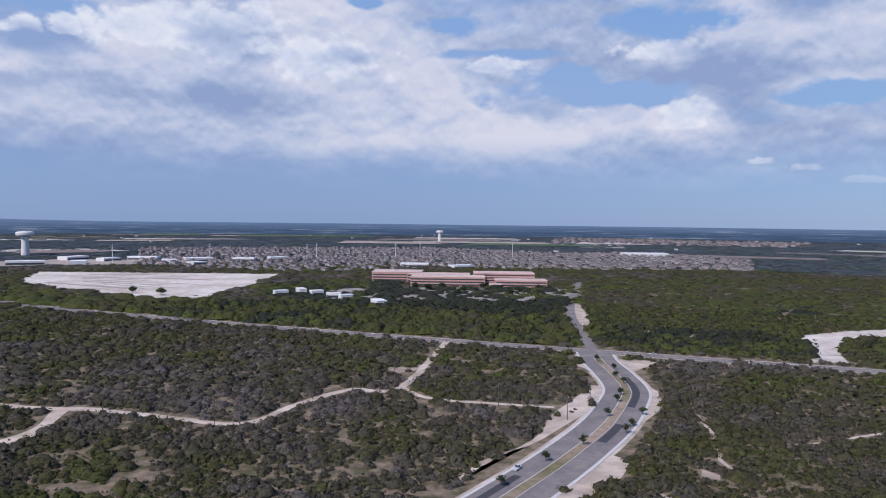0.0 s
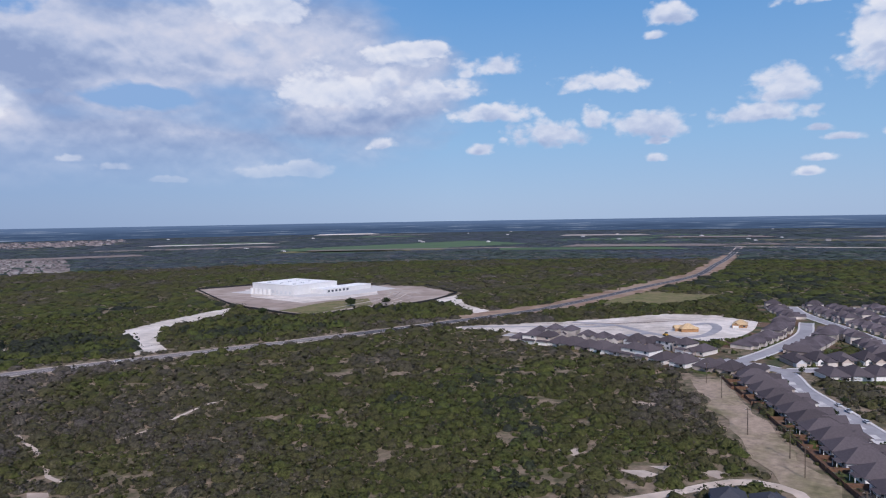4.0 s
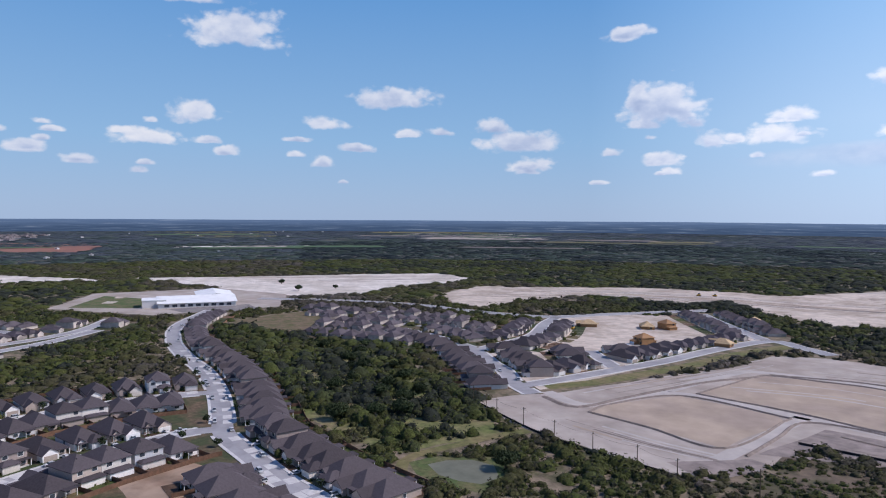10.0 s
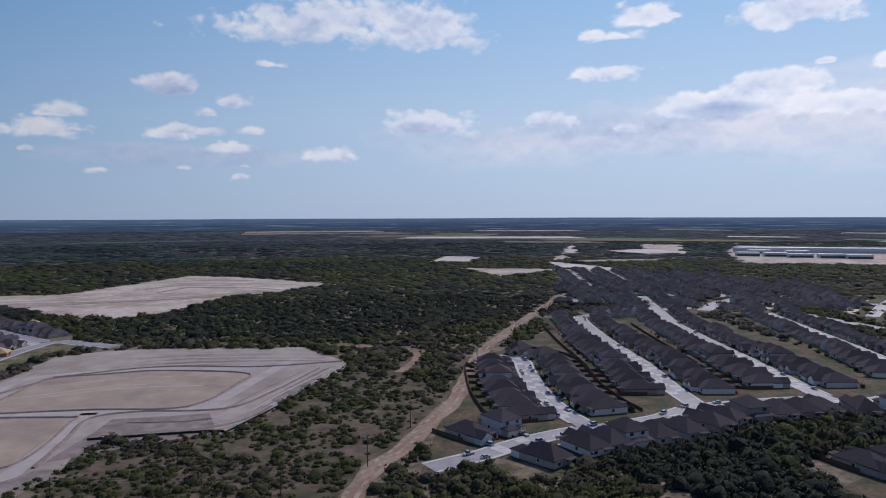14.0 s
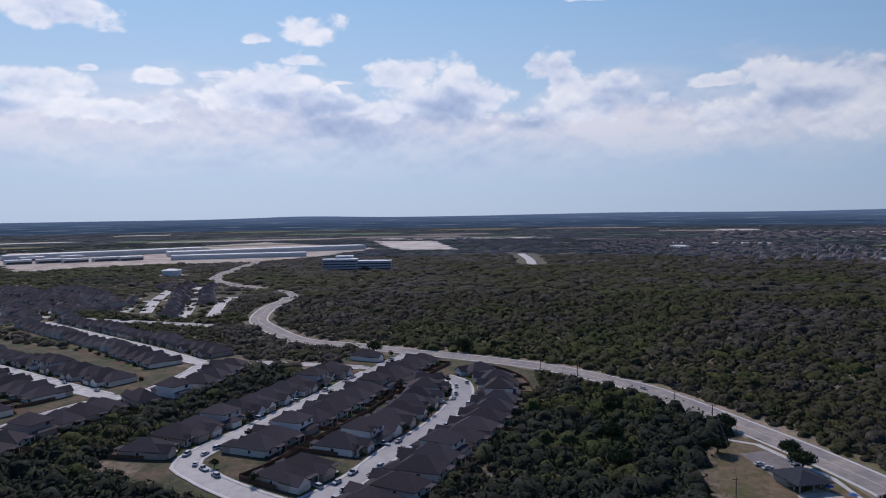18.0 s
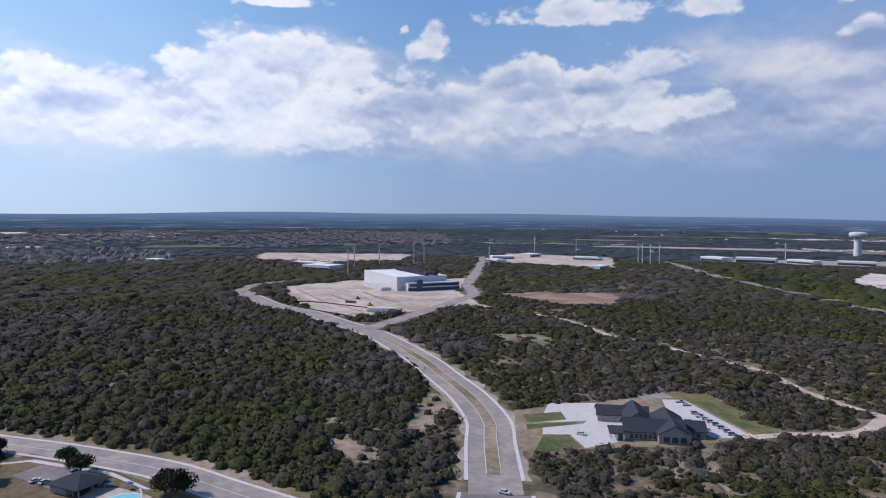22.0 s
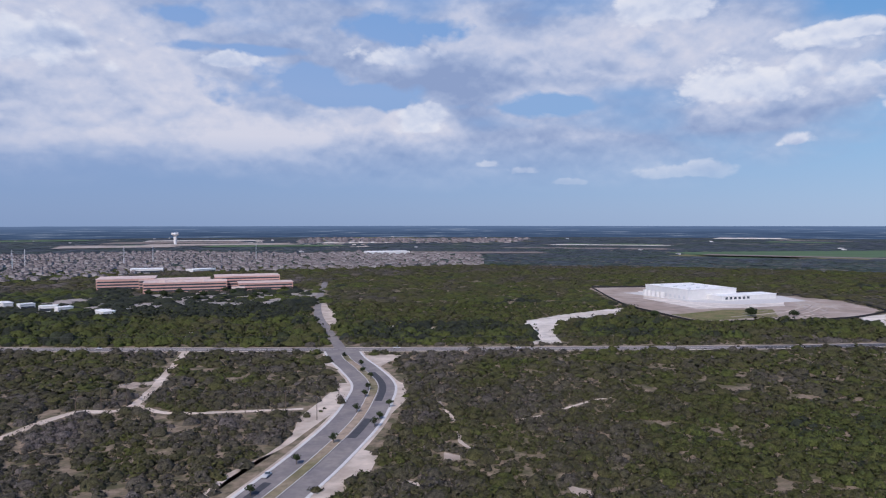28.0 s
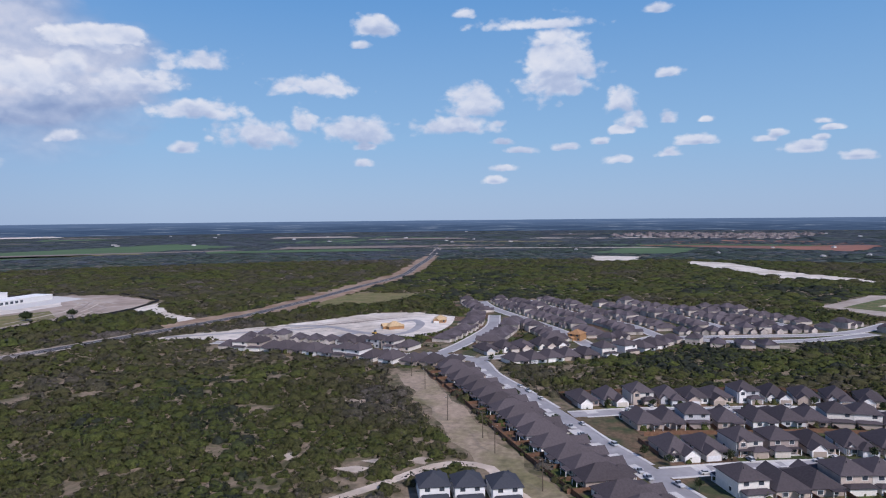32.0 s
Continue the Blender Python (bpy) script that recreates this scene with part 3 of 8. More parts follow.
# distance haze painted in as blue; the darkest stop stands in for backlit shade
M["hazed_scrub"] = material("hazed_woodland", (0, 0, 0), 0.95, var=0.3, scale=0.02, attr="tint", spec=0.05, soft=0.95, grain=0.35, grain_scale=0.12,
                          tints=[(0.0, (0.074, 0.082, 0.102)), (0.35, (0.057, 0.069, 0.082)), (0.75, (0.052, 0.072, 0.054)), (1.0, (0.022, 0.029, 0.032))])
M["leaf"] = material("tree_leaves", (0.034, 0.047, 0.020), 0.9, var=0.4, scale=1.2, rand=0.3, spec=0.15)
M["car"] = random_material("car_paint", [(0.60, 0.60, 0.60), (0.02, 0.02, 0.025), (0.25, 0.26, 0.28), (0.75, 0.75, 0.74), (0.05, 0.06, 0.08), (0.25, 0.03, 0.03), (0.10, 0.10, 0.11)], 0.3, var=0.0)
M["tyre"] = material("tyre_rubber", (0.015, 0.015, 0.016), 0.9, var=0.0)


# ---- building helpers ----
def mesh_of(name, verts, faces, mat):
    me = bpy.data.meshes.new(name)
    me.from_pydata([tuple(v) for v in verts], [], [tuple(f) for f in faces])
    me.materials.append(mat)
    me.update()
    return me


def part(name, bm, mat, parent, label=""):
    me = bpy.data.meshes.new(name)
    bm.to_mesh(me)
    bm.free()
    me.materials.append(mat)
    ob = new(name, me)
    ob.parent = parent
    return tagged(ob, label) if label else ob


def box(bm, x0, x1, y0, y1, z0, z1):
    v = [bm.verts.new(p) for p in ((x0, y0, z0), (x1, y0, z0), (x1, y1, z0), (x0, y1, z0),
                                   (x0, y0, z1), (x1, y0, z1), (x1, y1, z1), (x0, y1, z1))]
    for f in ((0, 3, 2, 1), (4, 5, 6, 7), (0, 1, 5, 4), (1, 2, 6, 5), (2, 3, 7, 6), (3, 0, 4, 7)):
        bm.faces.new([v[i] for i in f])


def boxes(*specs):
    bm = bmesh.new()
    for s in specs:
        box(bm, *s)
    return bm


def tube(bm, p0, p1, r0, r1, n=8):
    p0, p1 = Vector(p0), Vector(p1)
    q = (p1 - p0).to_track_quat("Z", "Y")
    rings = []
    for p, r in ((p0, r0), (p1, r1)):
        rings.append([bm.verts.new(p + q @ Vector((r * math.cos(6.2832 * i / n), r * math.sin(6.2832 * i / n), 0))) for i in range(n)])
    for i in range(n):
        j = (i + 1) % n
        bm.faces.new((rings[0][i], rings[0][j], rings[1][j], rings[1][i]))
    bm.faces.new(rings[1])
    bm.faces.new(rings[0][::-1])


def lathe(bm, prof, n=24):
    """Turn a profile of (radius, height) about z."""
    rings = [[bm.verts.new((r * math.cos(6.2832 * i / n), r * math.sin(6.2832 * i / n), z)) for i in range(n)] for r, z in prof]
    for a, b in zip(rings, rings[1:]):
        for i in range(n):
            j = (i + 1) % n
            bm.faces.new((a[i], a[j], b[j], b[i]))
    bm.faces.new(rings[-1])
    bm.faces.new(rings[0][::-1])


def empty(name, label, category, group=""):
    return tagged(new(name), label, category, group)


def smooth_line(pts, step=6.0, closed=False):
    """Catmull-Rom through the points, resampled."""
    P = [np.array(p, float) for p in pts]
    ext = [2 * P[0] - P[1]] + P + [2 * P[-1] - P[-2]]
    out = []
    for i in range(1, len(ext) - 2):
        a, b, c, d = ext[i - 1:i + 3]
        n = max(2, int(np.linalg.norm(c - b) / step))
        for k in range(n):
            s = k / n
            out.append(0.5 * (2 * b + (c - a) * s + (2 * a - 5 * b + 4 * c - d) * s * s + (3 * b - a - 3 * c + d) * s ** 3))
    out.append(P[-1])
    return np.array(out)


def normals(line):
    t = np.gradient(line, axis=0)
    t /= np.linalg.norm(t, axis=1)[:, None] + 1e-9
    return np.stack([-t[:, 1], t[:, 0]], 1)          # to the left


def ribbon(name, line, o0, o1, z, mat, label="", category="", kind="structure"):
    n = normals(line)
    a, b = line + n * o0, line + n * o1
    v = [(*p, z) for p in a] + [(*p, z) for p in b]
    k = len(line)
    f = [(i, i + 1, k + i + 1, k + i) for i in range(k - 1)] if o1 > o0 else [(i, k + i, k + i + 1, i + 1) for i in range(k - 1)]
    ob = new(name, mesh_of(name, v, f, mat))
    return tagged(ob, label, category, kind=kind)


def patch(name, pts, z, mat, label="", category="", wobble=3.0, kind="structure"):
    """A flat sheet with an uneven rim."""
    P = [np.array(p, float) for p in pts]
    rim = []
    for i, a in enumerate(P):
        b = P[(i + 1) % len(P)]
        n = max(1, int(np.linalg.norm(b - a) / 10))
        for k in range(n):
            p = a + (b - a) * k / n
            rim.append(p + wobble * np.array([noise.noise((p[0] * .03, p[1] * .03, 1.7)), noise.noise((p[0] * .03, p[1] * .03, 9.1))]))
    bm = bmesh.new()
    vs = [bm.verts.new((*p, z)) for p in rim]
    f = bm.faces.new(vs)
    bmesh.ops.triangulate(bm, faces=[f])
    for f in bm.faces:
        if f.normal.z < 0:
            f.normal_flip()
    me = bpy.data.meshes.new(name)
    bm.to_mesh(me)
    bm.free()
    me.materials.append(mat)
    return tagged(new(name, me), label, category, kind=kind)


# ---- where plants may grow: a plan raster ----
CELL, HALF = 4.0, 2400.0
NG = int(2 * HALF / CELL)
gx = (np.arange(NG) + 0.5) * CELL - HALF
GX, GY = np.meshgrid(gx, gx, indexing="ij")
cover = np.full((NG, NG), 1.0)
tall = np.full((NG, NG), 1.0)
hue = np.full((NG, NG), 0.0)
sparse = np.full((NG, NG), 0.0)


def inside(pts, X, Y):
    r = np.zeros(X.shape, bool)
    n = len(pts)
    for i in range(n):
        x0, y0 = pts[i]
        x1, y1 = pts[(i + 1) % n]
        if y0 == y1:
            continue
        c = ((y0 > Y) != (y1 > Y)) & (X < (x1 - x0) * (Y - y0) / (y1 - y0) + x0)
        r ^= c
    return r


def window_of(x0, x1, y0, y1):
    i0, i1 = max(0, int((x0 + HALF) / CELL)), min(NG, int((x1 + HALF) / CELL) + 2)
    j0, j1 = max(0, int((y0 + HALF) / CELL)), min(NG, int((y1 + HALF) / CELL) + 2)
    return slice(i0, i1), slice(j0, j1)


def set_area(arr, pts, value):
    xs, ys = [p[0] for p in pts], [p[1] for p in pts]
    w = window_of(min(xs), max(xs), min(ys), max(ys))
    arr[w][inside(pts, GX[w], GY[w])] = value


def set_line(arr, line, r, value):
    for p, q in zip(line, line[1:]):
        w = window_of(min(p[0], q[0]) - r, max(p[0], q[0]) + r, min(p[1], q[1]) - r, max(p[1], q[1]) + r)
        d = q - p
        s = np.clip(((GX[w] - p[0]) * d[0] + (GY[w] - p[1]) * d[1]) / (d @ d + 1e-9), 0, 1)
        dist = np.hypot(GX[w] - p[0] - s * d[0], GY[w] - p[1] - s * d[1])
        arr[w][dist < r] = value


# ---- ground ----
def make_ground():
    rr = np.concatenate([[0.0], np.geomspace(30, 4880, 60)])
    na = 180
    v = [(0, 0, 0)]
    for r in rr[1:]:
        for k in range(na):
            a = 2 * math.pi * k / na
            v.append((r * math.cos(a), r * math.sin(a), 0))
    f = [(0, 1 + k, 1 + (k + 1) % na) for k in range(na)]
    for i in range(len(rr) - 2):
        b0, b1 = 1 + i * na, 1 + (i + 1) * na
        for k in range(na):
            j = (k + 1) % na
            f.append((b0 + k, b1 + k, b1 + j, b0 + j))
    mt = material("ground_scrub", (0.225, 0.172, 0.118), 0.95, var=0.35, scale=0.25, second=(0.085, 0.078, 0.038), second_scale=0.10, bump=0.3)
    nt = mt.node_tree
    N, L = nt.nodes, nt.links
    bs = N["Principled BSDF"]
    src = bs.inputs["Base Color"].links[0].from_socket
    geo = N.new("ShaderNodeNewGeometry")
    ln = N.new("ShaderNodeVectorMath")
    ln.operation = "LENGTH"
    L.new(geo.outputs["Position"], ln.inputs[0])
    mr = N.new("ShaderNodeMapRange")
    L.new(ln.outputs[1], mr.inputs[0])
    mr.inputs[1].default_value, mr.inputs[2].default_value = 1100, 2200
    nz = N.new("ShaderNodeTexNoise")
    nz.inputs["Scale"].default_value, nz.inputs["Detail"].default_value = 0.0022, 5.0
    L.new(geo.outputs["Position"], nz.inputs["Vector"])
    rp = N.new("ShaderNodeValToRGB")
    # far woodland floor and fields; the first stops have haze painted in as blue
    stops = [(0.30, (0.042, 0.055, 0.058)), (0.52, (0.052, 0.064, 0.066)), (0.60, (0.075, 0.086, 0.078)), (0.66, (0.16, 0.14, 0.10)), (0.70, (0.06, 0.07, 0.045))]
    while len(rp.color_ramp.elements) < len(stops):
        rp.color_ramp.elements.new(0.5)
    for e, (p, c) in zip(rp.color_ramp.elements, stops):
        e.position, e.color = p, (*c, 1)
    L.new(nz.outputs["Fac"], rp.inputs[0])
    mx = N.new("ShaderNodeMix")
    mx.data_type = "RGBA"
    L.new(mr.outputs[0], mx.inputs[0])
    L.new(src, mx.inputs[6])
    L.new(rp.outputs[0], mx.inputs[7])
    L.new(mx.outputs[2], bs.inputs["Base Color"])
    tagged(new("ground", mesh_of("ground", v, f, mt)), "dry scrubland ground with pale soil and thin grass, haze blue painted in far out", "ground", kind="structure")


make_ground()


def make_distance():
    """The far plain and hills that close the horizon, glowing, with haze painted in."""
    n = 360
    v, f = [], []
    for k in range(n):
        a = 360.0 * k / n                            # heading
        hill = 0.0
        for c, w, h in HILLS:
            d = ((a - c + 180) % 360) - 180
            hill += h * math.exp(-(d / w) ** 2)
        top = 73 + hill + 5 * noise.noise((a * 0.06, 3.0, 0)) * (1 + hill / 25) + 1.2 * noise.noise((a * 0.5, 7.0, 0))
        s, c = -math.sin(radians(a)), math.cos(radians(a))
        v += [(4700 * s, 4700 * c, -1), (4800 * s, 4800 * c, 50), (4860 * s, 4860 * c, top)]
    for k in range(n):
        j = (k + 1) % n
        for q in (0, 1):
            f.append((3 * k + q, 3 * k + q + 1, 3 * j + q + 1, 3 * j + q))
    mt = bpy.data.materials.new("far_country_haze")
    mt.use_nodes = True
    nt = mt.node_tree
    N, L = nt.nodes, nt.links
    N.clear()
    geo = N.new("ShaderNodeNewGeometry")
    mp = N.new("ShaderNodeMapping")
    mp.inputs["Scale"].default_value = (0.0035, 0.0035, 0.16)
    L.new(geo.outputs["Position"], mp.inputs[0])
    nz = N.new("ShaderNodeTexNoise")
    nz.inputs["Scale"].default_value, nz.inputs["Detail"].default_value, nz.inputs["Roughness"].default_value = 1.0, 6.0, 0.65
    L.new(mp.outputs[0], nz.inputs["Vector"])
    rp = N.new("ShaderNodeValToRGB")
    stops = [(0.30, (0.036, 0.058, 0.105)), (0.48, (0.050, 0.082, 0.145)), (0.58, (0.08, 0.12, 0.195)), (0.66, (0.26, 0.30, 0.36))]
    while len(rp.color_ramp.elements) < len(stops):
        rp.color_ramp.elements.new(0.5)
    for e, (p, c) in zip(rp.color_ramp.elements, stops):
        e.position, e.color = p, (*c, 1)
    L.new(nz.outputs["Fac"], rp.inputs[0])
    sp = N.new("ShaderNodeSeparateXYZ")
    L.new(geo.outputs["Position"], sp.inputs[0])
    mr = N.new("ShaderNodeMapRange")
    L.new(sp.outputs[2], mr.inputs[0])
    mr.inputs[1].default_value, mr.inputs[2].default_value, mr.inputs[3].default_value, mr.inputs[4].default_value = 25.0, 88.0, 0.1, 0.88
    # painted haze: the glow turns to paler blue towards the skyline
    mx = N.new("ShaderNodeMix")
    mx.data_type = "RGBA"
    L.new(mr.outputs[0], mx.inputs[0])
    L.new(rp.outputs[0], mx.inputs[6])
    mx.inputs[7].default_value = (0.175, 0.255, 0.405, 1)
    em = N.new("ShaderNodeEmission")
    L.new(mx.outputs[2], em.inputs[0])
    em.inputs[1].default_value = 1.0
    out = N.new("ShaderNodeOutputMaterial")
    L.new(em.outputs[0], out.inputs[0])
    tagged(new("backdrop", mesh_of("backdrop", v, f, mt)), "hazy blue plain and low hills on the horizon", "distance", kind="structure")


HILLS = [(100, 14, 14), (75, 12, 27), (55, 12, 25), (38, 10, 13), (128, 5, 14)]
make_distance()

# ---- streets and sites ----
STREETS = []      # name, line, half width


def street(name, pts, width, mat, label, kerbs=True, clear=4.0, z=0.10, category="road"):
    line = smooth_line(pts)
    z += 0.006 * len(STREETS)
    tag = ribbon(name, line, -width / 2, width / 2, z, mat, label, category)
    STREETS.append((name, line, width / 2, kerbs, z))
    set_line(cover, line, width / 2 + clear, 0.0)
    return line


S = {}
GREY = "pale grey concrete residential street with kerbs"
S["highway"] = street("road_highway", [(-1094, 1137), (-722, 907), (-529, 817), (-430, 761), (-301, 704), (-135, 634), (-1, 583), (118, 539), (213, 505), (314, 470), (450, 425), (625, 380), (686, 373), (774, 369), (935, 368), (1137, 366), (1375, 408), (1662, 461), (2300, 600)], 14, M["asphalt"], "two-lane grey asphalt highway with pale shoulders", False, 5)
S["blvd_n"] = street("road_boulevard_north", [(118, 539), (114, 500), (114, 462), (111, 415), (98, 377), (81, 339), (59, 301), (37, 267), (0, 215), (-60, 140), (-130, 100), (-170, 110), (-206, 134)], 25, M["asphalt"], "divided asphalt boulevard curving through the scrub", True, 9)
S["blvd_w"] = street("road_boulevard_west", [(-206, 134), (-254, 162), (-283, 179), (-327, 194), (-378, 205), (-434, 216), (-537, 226), (-605, 220), (-678, 215), (-732, 199), (-819, 196), (-900, 200), (-960, 232), (-1010, 300)], 20, M["old_asphalt"], "divided grey boulevard with a bare median", True, 6)
S["blvd_s"] = street("road_boulevard_south", [(-130, 100), (-200, 78), (-255, 49), (-286, 32), (-320, 4), (-347, -22), (-379, -55), (-401, -82), (-426, -139), (-435, -205), (-436, -242), (-440, -297), (-443, -352), (-485, -421), (-519, -461), (-589, -507), (-655, -535), (-712, -586), (-740, -660), (-808, -802), (-977, -923), (-1200, -1050)], 15, M["old_asphalt"], "faded asphalt road with a dirt verge", True, 6)
S["s1"] = street("road_street_1", [(490, 140), (473, 100), (431, 80), (389, 54), (343, 27), (313, 11), (284, -7), (268, -15), (240, -32)], 9.5, M["street"], GREY)
S["s2"] = street("road_street_2", [(351, 25), (366, -10), (374, -42), (386, -86), (385, -134), (373, -175)], 9.5, M["street"], GREY)
S["s3"] = street("road_street_3", [(276, -10), (291, -45), (300, -70), (305, -92), (310, -132), (304, -150)], 9.5, M["street"], GREY)
S["s4"] = street("road_street_4", [(700, -330), (620, -262), (550, -228), (487, -209), (429, -197), (372, -179), (325, -159), (296, -146), (257, -140), (229, -136), (190, -135)], 10, M["street"], GREY)
S["s5"] = street("road_street_5", [(-34, -269), (-59, -281), (-78, -293), (-109, -306), (-150, -316), (-179, -332), (-210, -336), (-240, -338), (-260, -335), (-282, -330), (-320, -342), (-345, -355)], 9.5, M["street"], GREY)
S["s6"] = street("road_street_6", [(-114, -312), (-110, -343), (-111, -384), (-117, -430), (-121, -461), (-108, -477)], 9.5, M["street"], GREY)
S["s7"] = street("road_street_7", [(-183, -335), (-187, -371), (-198, -437), (-204, -499), (-209, -540), (-220, -609), (-231, -650), (-243, -652)], 9.5, M["street"], GREY)
S["s8"] = street("road_street_8", [(-259, -337), (-266, -390), (-275, -445), (-285, -514), (-299, -596)], 9.5, M["street"], GREY)
S["s9"] = street("road_street_9", [(-185, -150), (-215, -147), (-248, -150), (-282, -150), (-313, -154), (-344, -162), (-368, -175), (-378, -191)], 9.5, M["street"], GREY)
S["s10"] = street("road_street_10", [(-433, -242), (-384, -240), (-349, -236), (-303, -231), (-249, -226), (-205, -221), (-194, -203), (-187, -176), (-184, -152)], 9.5, M["street"], GREY)
S["s11"] = street("road_street_11", [(-362, -328), (-373, -283), (-379, -245)], 7, M["street"], GREY)
S["s12"] = street("road_street_12", [(470, -400), (430, -397), (395, -389), (362, -379), (319, -352), (298, -341), (270, -319), (248, -308)], 10, M["street"], GREY)
S["s13"] = street("road_street_13", [(264, -320), (257, -356), (250, -401), (243, -450), (238, -520), (225, -585), (195, -572), (170, -558)], 10, M["street"], GREY)
S["s14"] = street("road_street_14", [(301, -440), (255, -403)], 9.5, M["street"], GREY)
S["s15"] = street("road_street_15", [(359, -375), (364, -420), (374, -464), (406, -521), (422, -557)], 9.5, M["street"], GREY)
S["s16"] = street("road_street_16", [(338, -696), (290, -645), (232, -588)], 9.5, M["street"], GREY)
S["collector"] = street("road_collector", [(760, -420), (690, -476), (600, -520), (502, -535), (433, -560), (400, -625), (341, -741)], 13, M["street"], "wide concrete collector road lined with young trees")
S["s17"] = street("road_street_17", [(473, 100), (478, 150), (492, 200), (500, 260), (496, 320)], 9.5, M["street"], GREY)
S["s18"] = street("road_street_18", [(473, 100), (500, 65), (530, 20), (565, -10), (590, -30), (580, -85), (600, -145), (640, -200)], 9.5, M["street"], GREY)
S["s19"] = street("road_street_19", [(590, -30), (600, -70), (612, -110), (625, -150), (650, -190), (700, -230)], 9.5, M["street"], GREY)
S["s24"] = street("road_street_24", [(530, 20), (600, 50), (660, 85), (740, 135), (800, 160)], 9.5, M["street"], GREY)
S["s25"] = street("road_street_25", [(590, -30), (650, -5), (700, 35), (760, 75), (820, 110)], 9.5, M["street"], GREY)
S["s26"] = street("road_street_26", [(640, -90), (700, -60), (760, -20), (800, 20)], 9.5, M["street"], GREY)
S["s27"] = street("road_street_27", [(660, -150), (720, -110), (780, -60)], 9.5, M["street"], GREY)
S["s20"] = street("road_street_20", [(478, 130), (540, 120), (620, 115), (690, 125)], 9.5, M["street"], GREY)
S["s21"] = street("road_street_21", [(-299, -596), (-330, -700), (-360, -800)], 9.5, M["street"], GREY)
S["s22"] = street("road_street_22", [(-345, -355), (-370, -440), (-395, -540), (-420, -640)], 9.5, M["street"], GREY)
S["s23"] = street("road_street_23", [(-231, -650), (-330, -680), (-440, -700), (-560, -690), (-650, -600)], 9.5, M["street"], GREY)
S["s28"] = street("road_street_28", [(-370, -668), (-410, -715), (-446, -743), (-496, -745)], 12, M["street"], GREY)
S["s29"] = street("road_street_29", [(-445, -681), (-454, -595), (-464, -521), (-470, -470)], 9, M["street"], GREY)
S["s30"] = street("road_street_30", [(-505, -600), (-580, -672), (-677, -755)], 9, M["street"], GREY)
S["s31"] = street("road_street_31", [(-513, -515), (-580, -570), (-635, -612)], 9, M["street"], GREY)
S["road_n"] = street("road_lane_north", [(118, 539), (126, 627), (138, 740), (162, 871), (228, 1160)], 9, M["asphalt"], "narrow paved lane running north into the trees", False, 3)
S["road_dc"] = street("road_access", [(-560, 232), (-640, 330), (-700, 400), (-748, 450), (-860, 508), (-1119, 685), (-1411, 872)], 16, M["old_asphalt"], "pale road past the building site", False, 6)


def track(name, pts, width, label="pale rutted dirt track through the scrub", mat=None, z=None, clear=2.4):
    line = smooth_line(pts)
    z = 0.05 + 0.003 * len(STREETS) if z is None else z
    n = normals(line)
    wob = np.array([0.85 + 0.45 * noise.noise((p[0] * .05, p[1] * .05, 0)) for p in line])[:, None]
    a, b = line - n * width / 2 * wob, line + n * width / 2 * wob[::-1]
    k = len(line)
    v = [(*p, z) for p in a] + [(*p, z) for p in b]
    tagged(new(name, mesh_of(name, v, [(i, i + 1, k + i + 1, k + i) for i in range(k - 1)], mat or M["track"])), label, "dirt track", kind="structure")
    STREETS.append((name, line, width / 2, False, z))
    set_line(cover, line, width / 2 + clear, 0.0)


track("track_west", [(-640, 402), (-527, 417), (-440, 397), (-396, 401), (-339, 397), (-295, 394), (-241, 368), (-196, 359), (-181, 359), (-139, 347), (-96, 337), (-77, 375), (-53, 408), (-24, 416), (4, 575)], 6.5)
track("track_spur", [(-196, 359), (-189, 315), (-204, 287), (-208, 270)], 9)
track("track_branch", [(-24, 416), (-7, 390), (28, 380), (61, 373)], 5)
track("track_power_line", [(-293, -872), (-221, -732), (-156, -606), (-99, -486), (-61, -369), (-30, -303), (-11, -268), (0, -230)], 11, "bare dirt strip under a power line", M["brown_soil"])
M["rut_pale"] = material("pale_rut", (0.36, 0.285, 0.215), 0.95, var=0.3, scale=0.3, second=(0.25, 0.18, 0.125), second_scale=0.12)
for o in (-2.2, 2.4):
    track("track_ruts", [(-291 + o, -872), (-219 + o, -732), (-154 + o, -606), (-97 + o, -486), (-60 + o, -369), (-29 + o, -303), (-10 + o, -268), (1 + o, -230)], 2.2, "pale wheel rut under a power line", M["rut_pale"])
track("track_fence", [(425, 132), (356, 94), (302, 64), (262, 40), (225, 16)], 22, "bare strip along a timber fence", M["soil"])
track("track_bend", [(225, 100), (241, 88), (259, 78), (271, 66), (269, 51), (254, 42), (238, 30)], 6)
track("track_loop", [(30, -545), (-15, -530), (-46, -517), (-54, -497), (-47, -463), (-36, -438)], 7, "reddish dirt loop track", M["brown_soil"])
track("track_pond", [(206, -253), (213, -221), (216, -191), (209, -177), (192, -162)], 7, "mown grass path round a pond", M["dry_grass"])

